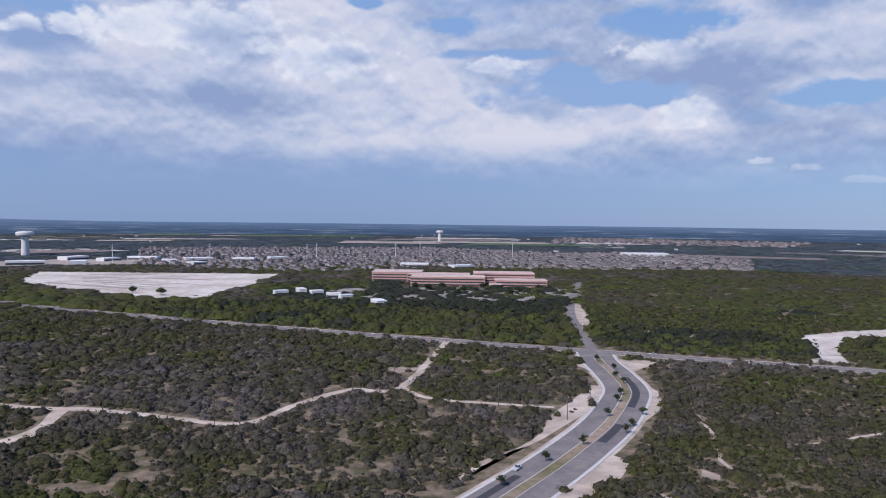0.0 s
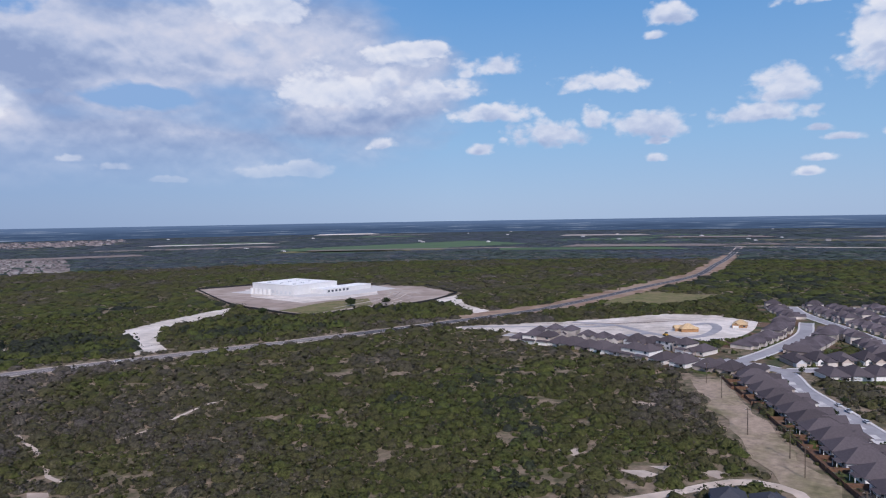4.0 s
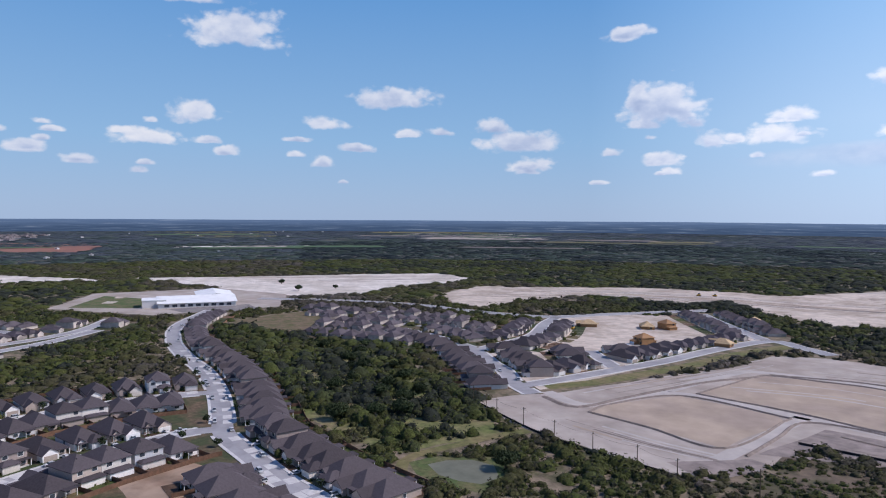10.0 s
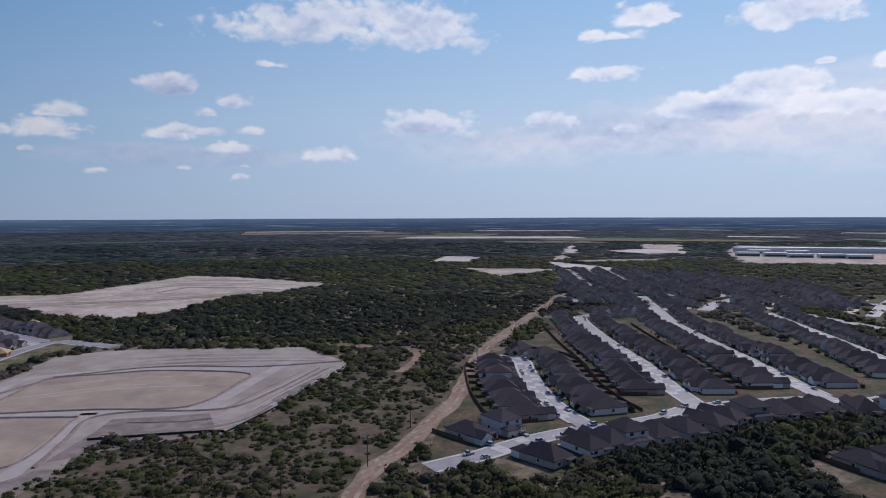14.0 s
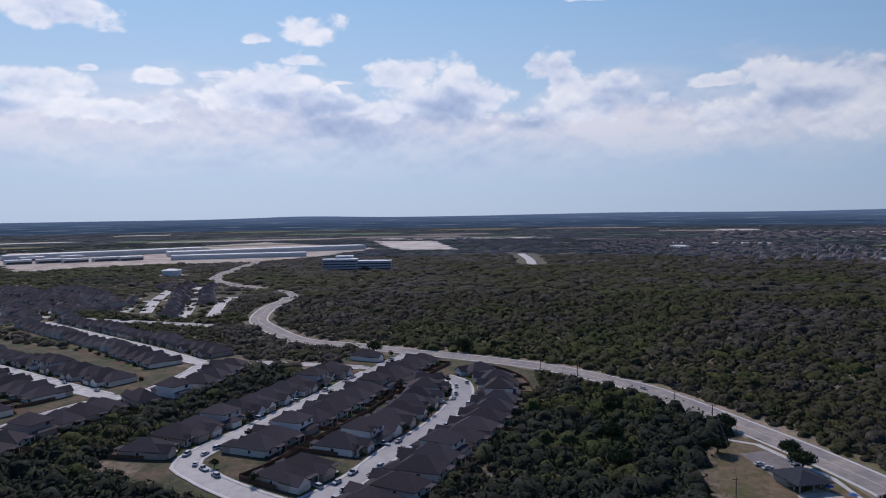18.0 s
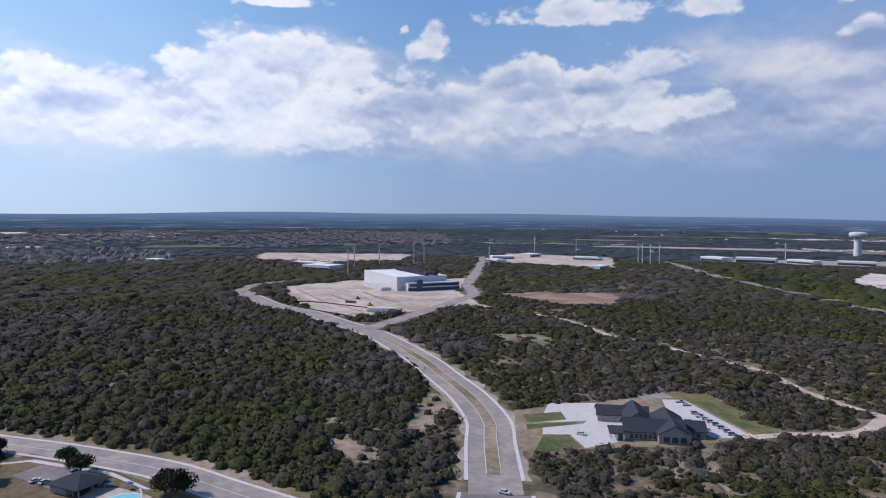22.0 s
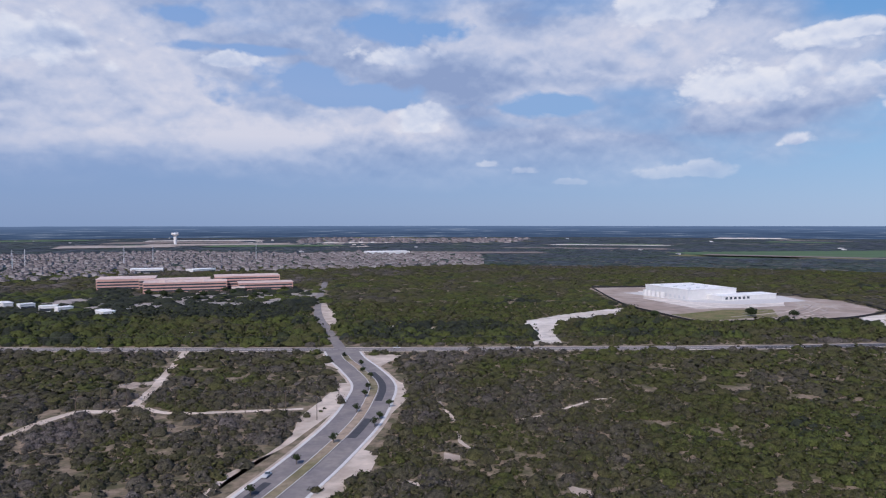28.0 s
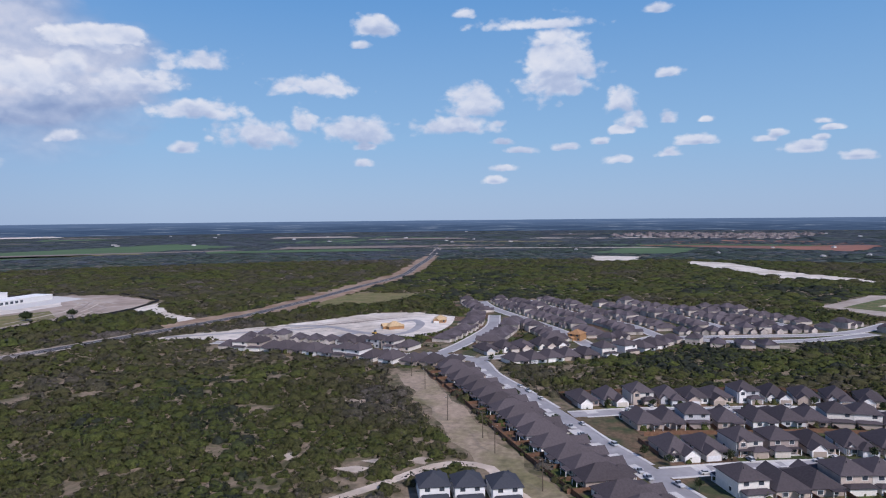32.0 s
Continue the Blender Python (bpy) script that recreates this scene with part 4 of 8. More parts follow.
# foot trails and bare caliche spots in the scrub
track("trail", [(134, 362), (130, 334), (125, 309), (118, 291), (120, 279)], 2.6, "thin pale foot trail through the scrub", M["caliche"], None, 0.8)
track("trail", [(159, 313), (168, 315), (179, 318)], 2.6, "thin pale foot trail through the scrub", M["caliche"], None, 0.8)
track("trail", [(190, 323), (212, 332), (234, 337)], 2.6, "thin pale foot trail through the scrub", M["caliche"], None, 0.8)
track("trail", [(278, 328), (300, 322)], 2.6, "thin pale foot trail through the scrub", M["caliche"], None, 0.8)
for x, y in [(267, 96), (272, 82), (255, 104), (262, 137), (352, 140), (138, 222), (108, 274), (291, 324), (83, 247)]:
    spot = [(x + r * math.cos(a), y + r * 1.5 * math.sin(a)) for a, r in ((0.0, 4.5), (0.9, 3.0), (1.8, 5.5), (2.7, 3.2), (3.6, 5.0), (4.5, 2.8), (5.4, 4.6))]
    patch("bare_spot", spot, 0.055, M["caliche"], "small bare spot of pale caliche in the scrub", "clearing", 3)
    set_area(cover, spot, 0.0)

M["site_brown"] = material("site_brown", (0.30, 0.235, 0.19), 0.95, var=0.2, scale=0.05, second=(0.40, 0.33, 0.275), second_scale=0.02)
SITES = [
    ("site_striped", "P1", [(-628, 1032), (-738, 1256), (-294, 1268), (-288, 1055), (-301, 844), (-383, 867), (-539, 973)], "white_caliche", "pale graded building land in strips"),
    ("site_warehouse", "P2", [(579, 910), (691, 897), (753, 797), (783, 652), (743, 563), (675, 529), (552, 527), (482, 558), (509, 724)], "site_brown", "graded earth round a white warehouse"),
    ("site_driveway", "P3", [(322, 627), (380, 656), (482, 686), (449, 639), (362, 612), (321, 565), (296, 503), (270, 505), (298, 563)], "white_caliche", "white crushed stone driveway"),
    ("site_tail", "P4", [(661, 525), (725, 539), (645, 469), (599, 391), (576, 394), (611, 460)], "white_caliche", "white crushed stone drive to the highway"),
    ("site_culdesac", "P5", [(505, 385), (545, 350), (619, 288), (684, 251), (699, 209), (671, 154), (624, 142), (550, 163), (527, 246), (498, 363)], "white_caliche", "white building land with new streets"),
    ("site_quarry", "P6", [(1764, 76), (1721, -50), (1547, -16), (1540, 67)], "white_caliche", "far white cleared strip"),
    ("site_quarry_strip", "P6b", [(1581, -128), (1522, -207), (1327, -258), (1185, -342), (1096, -367), (1165, -235), (1473, -129)], "white_caliche", "far white cleared strip"),
    ("site_school_side", "P7", [(1138, -406), (1028, -592), (971, -728), (894, -851), (783, -816), (754, -718), (758, -627), (714, -559), (746, -471), (901, -440)], "white_caliche", "white cleared land beyond the school"),
    ("site_long", "P8", [(661, -630), (693, -734), (597, -821), (529, -893), (431, -938), (349, -937), (302, -1051), (242, -1193), (169, -1163), (-1, -1013), (85, -922), (136, -884), (180, -733), (216, -708), (292, -748), (364, -822), (390, -775), (515, -755), (539, -643), (520, -560), (572, -562)], "caliche", "long ridge of graded pale earth"),
    ("site_lot", "P9", [(260, -272), (250, -306), (243, -313), (216, -417), (202, -460), (200, -524), (167, -546), (120, -543), (49, -532), (30, -538), (-6, -469), (16, -411), (34, -366), (53, -327), (110, -324), (109, -291), (127, -250), (138, -252), (169, -251), (214, -257)], "graded", "large graded lot of pale bare earth"),
    ("site_data", "P11", [(-933, 253), (-981, 373), (-937, 549), (-776, 443), (-640, 402), (-639, 297), (-620, 240), (-725, 222)], "caliche", "pale cleared earth round a white building"),
    ("site_far_tan", "P11b", [(-1547, 359), (-1746, 445), (-1552, 757), (-1345, 637), (-1342, 457)], "caliche", "far tan cleared land"),
    ("site_brown", "P12", [(-737, 476), (-734, 525), (-671, 626), (-596, 546), (-610, 483)], "brown_soil", "brown levelled earth beside the road"),
    ("site_red_field", "red", [(2330, -47), (2732, -187), (2866, -432), (2600, -877), (1997, -585), (2195, -330)], "red_field", "far red ploughed field"),
    ("site_green_field", "green", [(1902, 82), (2296, -39), (2137, -217), (1824, -124)], "green_field", "far green crop field"),
    ("site_corridor", "H", [(560, 425), (690, 392), (935, 392), (1137, 390), (1375, 432), (1700, 490), (1710, 450), (1380, 380), (1137, 340), (935, 345), (770, 345), (680, 350), (550, 390)], "brown_soil", "brown cleared strip along the highway"),
    ("site_new_houses", "B", [(252, -318), (240, -420), (232, -520), (228, -580), (330, -690), (400, -620), (420, -560), (360, -380), (300, -345)], "caliche", "dusty building plots among new houses"),
]
for i, (nm, _, pts, mat, lab) in enumerate(SITES):
    patch(nm, pts, 0.02 + 0.004 * i, M[mat], lab, "cleared land")
    set_area(cover, pts, 0.0)


# ---- houses ----
def hip(bm, x0, x1, y0, y1, ze, pitch, over=0.5, th=0.22):
    x0, x1, y0, y1 = x0 - over, x1 + over, y0 - over, y1 + over
    w, d = x1 - x0, y1 - y0
    h = min(w, d) / 2 * pitch
    lo = [bm.verts.new(p) for p in ((x0, y0, ze - th), (x1, y0, ze - th), (x1, y1, ze - th), (x0, y1, ze - th))]
    up = [bm.verts.new(p) for p in ((x0, y0, ze), (x1, y0, ze), (x1, y1, ze), (x0, y1, ze))]
    if d >= w:
        r = [bm.verts.new(((x0 + x1) / 2, y0 + w / 2, ze + h)), bm.verts.new(((x0 + x1) / 2, y1 - w / 2 + 1e-3, ze + h))]
        tops = ((up[0], up[1], r[0]), (up[1], up[2], r[1], r[0]), (up[2], up[3], r[1]), (up[3], up[0], r[0], r[1]))
    else:
        r = [bm.verts.new((x0 + d / 2, (y0 + y1) / 2, ze + h)), bm.verts.new((x1 - d / 2, (y0 + y1) / 2, ze + h))]
        tops = ((up[0], up[1], r[1], r[0]), (up[1], up[2], r[1]), (up[2], up[3], r[0], r[1]), (up[3], up[0], r[0]))
    bm.faces.new(lo[::-1])
    for i in range(4):
        j = (i + 1) % 4
        bm.faces.new((lo[i], lo[j], up[j], up[i]))
    for t in tops:
        bm.faces.new(t)


def gable(bm, wall, x0, x1, y0, y1, ze, pitch, over=0.4, th=0.2):
    """Gable roof with its ridge along y and its gable at y0; the triangle of wall goes into wall."""
    h = (x1 - x0) / 2 * pitch
    xm = (x0 + x1) / 2
    t = [wall.verts.new(p) for p in ((x0, y0, ze - 0.05), (x1, y0, ze - 0.05), (xm, y0, ze + h - 0.05))]
    wall.faces.new(t)
    e = over * pitch
    for s in (-1, 1):
        xo = x0 - over if s < 0 else x1 + over
        v = [bm.verts.new(p) for p in ((xo, y0 - over, ze - e), (xm, y0 - over, ze + h), (xm, y1, ze + h), (xo, y1, ze - e),
                                       (xo, y0 - over, ze - e - th), (xm, y0 - over, ze + h - th), (xm, y1, ze + h - th), (xo, y1, ze - e - th))]
        for f in ((0, 1, 2, 3), (4, 7, 6, 5), (0, 4, 5, 1), (3, 2, 6, 7), (0, 3, 7, 4)):
            bm.faces.new([v[i] for i in (f if s < 0 else f[::-1])])


def window(parent, x, y, z, w, h, face, pane=True):
    """A framed window; face: 0 front, 1 back, 2 left, 3 right."""
    bm = bmesh.new()
    def lay(bm, u0, u1, v0, v1, d0, d1):
        if face == 0:
            box(bm, x + u0, x + u1, y - d1, y - d0, z + v0, z + v1)
        elif face == 1:
            box(bm, x + u0, x + u1, y + d0, y + d1, z + v0, z + v1)
        elif face == 2:
            box(bm, x - d1, x - d0, y + u0, y + u1, z + v0, z + v1)
        else:
            box(bm, x + d0, x + d1, y + u0, y + u1, z + v0, z + v1)
    if not pane:
        lay(bm, -w / 2, w / 2, 0, h, -0.02, 0.05)
        return part("window", bm, M["glass"], parent)
    f = 0.14
    lay(bm, -w / 2 - f, w / 2 + f, -f, 0, -0.02, 0.1)
    lay(bm, -w / 2 - f, w / 2 + f, h, h + f, -0.02, 0.1)
    lay(bm, -w / 2 - f, -w / 2, 0, h, -0.02, 0.1)
    lay(bm, w / 2, w / 2 + f, 0, h, -0.02, 0.1)
    ob = part("window", bm, M["trim"], parent)
    bm = bmesh.new()
    lay(bm, -w / 2, w / 2, 0, h, -0.02, 0.04)
    part("pane", bm, M["glass"], ob)
    return ob


def house(style, near, roof="roof", wall="wall"):
    """One family house; its front looks along -y."""
    two = style in (2, 5)
    ob = empty("house", "", "house", "houses of the estate")
    W, ze = (10.6 if style != 4 else 11.2), (5.6 if two else 2.9)
    x0, x1 = -W / 2, W / 2
    yb = 6.5 if two else 9.0
    pt = (0.62, 0.7, 0.55, 0.75, 0.6, 0.62)[style]
    gx0, gx1 = (x0, x0 + 5.8) if style % 2 == 0 else (x1 - 5.8, x1)
    px0, px1 = (gx1, x1) if style % 2 == 0 else (x0, gx0)
    gm, pm = (gx0 + gx1) / 2, (px0 + px1) / 2
    entry = style in (1, 3, 5)
    yf = -6.1 if entry else -5.5
    rb = bmesh.new()
    hip(rb, x0, x1, -5.5, yb, ze, pt)
    part("roof", rb, M[roof], ob)
    part("wall", boxes((x0, x1, -5.5, yb, -0.3, ze - 0.02)), M[wall], ob)
    wb, rb = boxes((gx0, gx1, -9.0, -5.5, -0.3, 2.9)), bmesh.new()
    if style in (0, 3, 4):
        gable(rb, wb, gx0, gx1, -9.0, -1.0, 2.9, 0.72)
    else:
        hip(rb, gx0, gx1, -9.0, -5.4 if two else -2.0, 2.9, 0.55)
    part("garage_wall", wb, M[wall], ob)
    part("garage_roof", rb, M[roof], ob)
    if entry:
        wb, rb = boxes((px0 + 0.6, px1 - 0.8, -6.1, -5.5, -0.3, ze)), bmesh.new()
        gable(rb, wb, px0 + 0.6, px1 - 0.8, -6.1, 0.5, ze, 0.85)
        part("entry_wall", wb, M[wall], ob)
        part("entry_roof", rb, M[roof], ob)
    if two:
        part("rear_wall", boxes((x0 + 1, x1 - 1, 6.5, 9.5, -0.3, 2.7)), M[wall], ob)
        rb = bmesh.new()
        hip(rb, x0 + 1, x1 - 1, 6.4, 9.5, 2.7, 0.4)
        part("rear_roof", rb, M[roof], ob)
    else:
        part("patio_roof", boxes((x0 + 1.0, x0 + 5.5, 9.0, 11.6, 2.6, 2.85)), M[roof], ob)
    bm = boxes((gm - 2.4, gm + 2.4, -9.06, -8.95, 0.0, 2.2))
    part("garage_door", bm, M["garage"], ob)
    part("driveway", boxes((gm - 2.7, gm + 2.7, -15.6, -9.0, -0.1, 0.15)), M["concrete"], ob)
    window(ob, pm + 0.9, yf, 0.9, 1.7, 1.4, 0, near)
    window(ob, -2.5, yb, 0.9 if not two else 3.9, 1.8, 1.3, 1, near)
    if near:
        window(ob, 2.6, yb, 0.9 if not two else 3.9, 1.8, 1.3, 1, near)
    if two:
        window(ob, pm, yf, 3.8, 1.8, 1.4, 0, near)
        window(ob, gm, -5.5, 3.9, 1.8, 1.3, 0, near)
    if near:
        window(ob, x0, 2.0, 1.0, 1.2, 1.3, 2)
        window(ob, x1, 2.5, 1.0, 1.2, 1.3, 3)
        part("front_door", boxes((pm - 1.6, pm - 0.6, yf - 0.06, yf + 0.02, 0.1, 2.25)), M["door"], ob)
        part("doorstep", boxes((px0 + 0.1, px1 + 0.1, -7.6, yf, -0.1, 0.12)), M["concrete"], ob)
        part("porch_roof", boxes((px0 + 0.3, px1 + 0.3, -7.8, -5.4, 2.68, 2.88)), M[roof], ob)
        for px_ in (px0 + 0.5, px1):
            part("porch_post", boxes((px_, px_ + 0.25, -7.5, -7.25, 0.12, 2.69)), M["trim"], ob)
        if not two:
            for px_ in (x0 + 1.2, x0 + 5.0):
                part("patio_post", boxes((px_, px_ + 0.2, 11.2, 11.4, -0.1, 2.61)), M["trim"], ob)
        bm = bmesh.new()
        tube(bm, (1.2, 3.0, ze), (1.2, 3.0, ze + 3.1), 0.12, 0.12, 6)
        part("roof_vent", bm, M["dark_metal"], ob)
    ob.location = (0, 0, -500)
    return ob


HOUSES = {True: [house(s, True) for s in range(6)], False: [house(s, False) for s in range(6)]}
STYLE_LABEL = ["single-storey tan house with a front-gabled garage and dark shingle roof",
               "single-storey brick house with a steep hip roof and gabled entry",
               "two-storey house with pale walls and a dark hip roof",
               "single-storey house with twin front gables and grey shingles",
               "wide single-storey house with a low dark hip roof",
               "two-storey house with a gabled front and dark shingles"]
placed = []


def clear_house(x, y, r=11.0):
    set_line(cover, np.array([(x, y), (x + 0.1, y)]), r, 0.0)


def put_house(x, y, ang, style):
    placed.append((x, y, ang, style))
    clear_house(x, y, 15)


def at_length(line, s):
    d = np.linalg.norm(np.diff(line, axis=0), axis=1)
    c = np.concatenate([[0], np.cumsum(d)])
    s = min(max(s, 0), c[-1])
    i = min(np.searchsorted(c, s, side="right") - 1, len(d) - 1)
    p = line[i] + (line[i + 1] - line[i]) * (s - c[i]) / max(d[i], 1e-6)
    t = (line[i + 1] - line[i]) / max(d[i], 1e-6)
    return p, t


LOTS = []


def lots(line, side, s0, s1, pitch=14.0, setback=19.5, near=False, pattern="0143052", depth=35.0, fence=True):
    """A row of houses on one side of a street (side +1: left of its direction)."""
    s, k = s0, 0
    n = max(1, round((s1 - s0) / pitch))
    step = (s1 - s0) / n
    for k in range(n + 1):
        p, t = at_length(line, s0 + k * step)
        nrm = np.array([-t[1], t[0]]) * side
        c = p + nrm * setback
        if any((c[0] - q[0]) ** 2 + (c[1] - q[1]) ** 2 < 130 for q in placed):
            continue
        if any(np.min(np.hypot(l[:, 0] - c[0], l[:, 1] - c[1])) < hw + 9.5 for nm, l, hw, kb, z in STREETS if kb and l is not line):
            continue
        ang = math.degrees(math.atan2(nrm[1], nrm[0])) - 90
        put_house(c[0], c[1], ang + random.uniform(-1.5, 1.5), int(pattern[k % len(pattern)]))
        LOTS.append((c, nrm, step))
    w = [at_length(line, s)[0] for s in np.linspace(s0 - step / 2, s1 + step / 2, max(3, int((s1 - s0) / 8)))]
    w = np.array(w)
    o0, o1 = 5.2 * side, depth * side
    if fence:
        ribbon("yard", w, min(o0, o1), max(o0, o1), 0.03 + 0.0015 * len(LOTS) / 10, M["yard"], "lawns and bare back yards", "yard")
        nn = normals(w)
        set_line(cover, w + nn * o1 * 0.55, depth * 0.47, 0.0)


def length(line):
    return float(np.sum(np.linalg.norm(np.diff(line, axis=0), axis=1)))


def both(key, s0=14, s1=None, sides=(1, -1), near=False, pattern="0143052", **kw):
    ln = S[key]
    for sd in sides:
        lots(ln, sd, s0, (s1 or length(ln) - 14), near=near, pattern=pattern, **kw)


both("s1", 75, 330, (-1,), True, "401410", setback=20)
both("s2", 14, 210, (1,), True, "0351045301")
both("s2", 28, 185, (-1,), True, "4024014250")
both("s3", 20, 150, (1,), True, "3052013")
both("s3", 26, 125, (-1,), True, "2405521")
both("s4", 40, 560, (1,), True, "40114025")
both("s4", 505, 545, (-1,), True, "41")
both("s6", 20, 165, near=True, pattern="0143021")
both("s5", 40, 330, (-1,), True, "140351")
both("s5", 40, 70, (1,), True, "02")
both("s7", 30, 300, near=False)
both("s8", 30, 250)
both("s9", 15, 200, near=True, pattern="401354")
both("s10", 30, 225, near=True, pattern="410432")
both("s12", 20, 120, pattern="041")
both("s12", 130, 225, (1, -1))
both("s13", 40, 250, (1,), pattern="0410")
both("s14", 10, 45)
both("s15", 20, 150)
both("s16", 15, 130)
both("s17", 10, 200)
both("s18", 20, 250, (-1,))
both("s18", 20, 150, (1,))
both("s19", 10, 200)
both("s20", 60, 210)
for key in ("s24", "s25", "s26", "s27"):
    both(key, 20)
both("s21", 10, 200)
both("s22", 20, 280)
both("s23", 30, 400)


def build_houses():
    order = sorted(placed, key=lambda p: p[0] ** 2 + p[1] ** 2)
    for k, (x, y, ang, style) in enumerate(order[:290]):
        ob = copy_thing(HOUSES[k < 92][style], pose(x, y, 0.0, 0, 0, ang) @ Matrix.Diagonal((1.12, 1.24, 1.14, 1.0)))
        tagged(ob, STYLE_LABEL[style], "house")
    # the rest of the estates, too far to pick apart
    wv, wf, rv, rf = [], [], [], []
    for x, y, ang, style in order[290:]:
        add_far_house(wv, wf, rv, rf, x, y, ang, 5.6 if style in (2, 5) else 2.9)
    far_estate("far_houses", wv, wf, rv, rf, "crowded distant houses with grey hip roofs")


def add_far_house(wv, wf, rv, rf, x, y, ang, ze, w=10.6, d=15.0):
    c, s_ = math.cos(radians(ang)), math.sin(radians(ang))
    def tr(px, py, pz):
        return (x + c * px - s_ * py, y + s_ * px + c * py, pz)
    q = len(wv)
    wv += [tr(sx * w / 2, sy * d / 2, z) for z in (-0.2, ze) for sx, sy in ((-1, -1), (1, -1), (1, 1), (-1, 1))]
    wf += [(q, q + 1, q + 5, q + 4), (q + 1, q + 2, q + 6, q + 5), (q + 2, q + 3, q + 7, q + 6), (q + 3, q, q + 4, q + 7)]
    q = len(rv)
    w2, d2 = w / 2 + 0.5, d / 2 + 0.5
    rv += [tr(sx * w2, sy * d2, ze - 0.1) for sx, sy in ((-1, -1), (1, -1), (1, 1), (-1, 1))]
    rv += [tr(0, -d2 + w2, ze + w2 * 0.62), tr(0, d2 - w2, ze + w2 * 0.62)]
    rf += [(q, q + 1, q + 4), (q + 1, q + 2, q + 5, q + 4), (q + 2, q + 3, q + 5), (q + 3, q, q + 4, q + 5)]
    # gabled garage wing
    g0, g1 = (-w / 2, -w / 2 + w * 0.52) if (int(x) + int(y)) % 2 else (w / 2 - w * 0.52, w / 2)
    gm, f0, f1, h = (g0 + g1) / 2, -d / 2 - 3.2, -d / 2 + 3.0, 2.8
    q = len(wv)
    wv += [tr(*p) for p in ((g0, f0, -0.2), (g1, f0, -0.2), (g1, f0, h), (g0, f0, h), (gm, f0, h + w * 0.18), (g0, f1, -0.2), (g0, f1, h), (g1, f1, -0.2), (g1, f1, h))]
    wf += [(q, q + 1, q + 2, q + 4, q + 3), (q + 5, q, q + 3, q + 6), (q + 1, q + 7, q + 8, q + 2)]
    q = len(rv)
    rv += [tr(*p) for p in ((g0 - 0.4, f0 - 0.4, h - 0.15), (gm, f0 - 0.4, h + w * 0.18 + 0.1), (gm, f1 + 2, h + w * 0.18 + 0.1), (g0 - 0.4, f1, h - 0.15), (g1 + 0.4, f0 - 0.4, h - 0.15), (g1 + 0.4, f1, h - 0.15))]
    rf += [(q, q + 1, q + 2, q + 3), (q + 1, q + 4, q + 5, q + 2)]


def far_estate(name, wv, wf, rv, rf, label, wall="far_wall", roof="far_roof"):
    me = mesh_of(name, wv + rv, wf + [tuple(i + len(wv) for i in f) for f in rf], M[wall])
    me.materials.append(M[roof])
    ix = np.concatenate([np.zeros(len(wf), np.int32), np.ones(len(rf), np.int32)])
    me.polygons.foreach_set("material_index", ix)
    tagged(new(name, me), label, "houses", kind="stuff")


for i, pts in enumerate(([(240, -20), (345, 40), (400, 0), (404, -184), (300, -166), (200, -125), (215, -60)],
                          [(-30, -262), (-110, -298), (-190, -316), (-330, -326), (-350, -620), (-250, -675), (-120, -500), (-80, -470)],
                          [(-172, -140), (-178, -225), (-250, -264), (-420, -264), (-426, -150), (-385, -130), (-200, -118)])):
    patch("estate_ground", pts, 0.018 + 0.003 * i, M["yard"], "trampled yards, lawns and bare plots of the estate", "yard", 2)
    set_area(cover, pts, 0.0)
patch("bare_plot", [(228, -84), (268, -88), (276, -118), (240, -128), (222, -112)], 0.05, M["brown_soil"], "bare brown building plot", "plot", 2)
patch("bare_plot", [(-330, -262), (-378, -258), (-392, -300), (-345, -318)], 0.05, M["brown_soil"], "bare reddish building plot", "plot", 2)
build_houses()
NAVY = house(5, True, "navy_roof", "wall_white")
for i, (x, y) in enumerate([(238, 66), (241, 54), (243, 41)]):
    tagged(copy_thing(NAVY, pose(x, y, 0, 0, 0, 112)), "new two-storey white house with a navy shingle roof", "house")
    clear_house(x, y, 14)

# ---- kerbs ----
for nm, line, hw, kb, z in STREETS:
    if not kb:
        continue
    nn = normals(line)
    v, f = [], []
    for sd in (-1, 1):
        a, b = line + nn * sd * hw, line + nn * sd * (hw + 1.5)
        ok = np.ones(len(line), bool)
        for nm2, l2, hw2, kb2, z2 in STREETS:
            if nm2 == nm:
                continue
            d = np.min(np.hypot(a[:, None, 0] - l2[None, :, 0], a[:, None, 1] - l2[None, :, 1]), axis=1)
            ok &= d > hw2 + 1.5
        for i in range(len(line) - 1):
            if ok[i] and ok[i + 1]:
                q = len(v)
                for p in (a[i], a[i + 1], b[i + 1], b[i]):
                    v.append((*p, z - 0.02))
                for p in (a[i], a[i + 1], b[i + 1], b[i]):
                    v.append((*p, z + 0.14))
                f += [(q + 4, q + 5, q + 6, q + 7), (q, q + 1, q + 5, q + 4), (q + 2, q + 3, q + 7, q + 6)]
    if v:
        tagged(new("kerb", mesh_of("kerb", v, f, M["kerb"])), "pale concrete kerb and pavement along the road", "kerb", kind="structure")




# ---- large buildings ----
def set_at(ob, x, y, ang=0.0, z=0.0):
    ob.matrix_basis = pose(x, y, z, 0, 0, ang)
    return ob


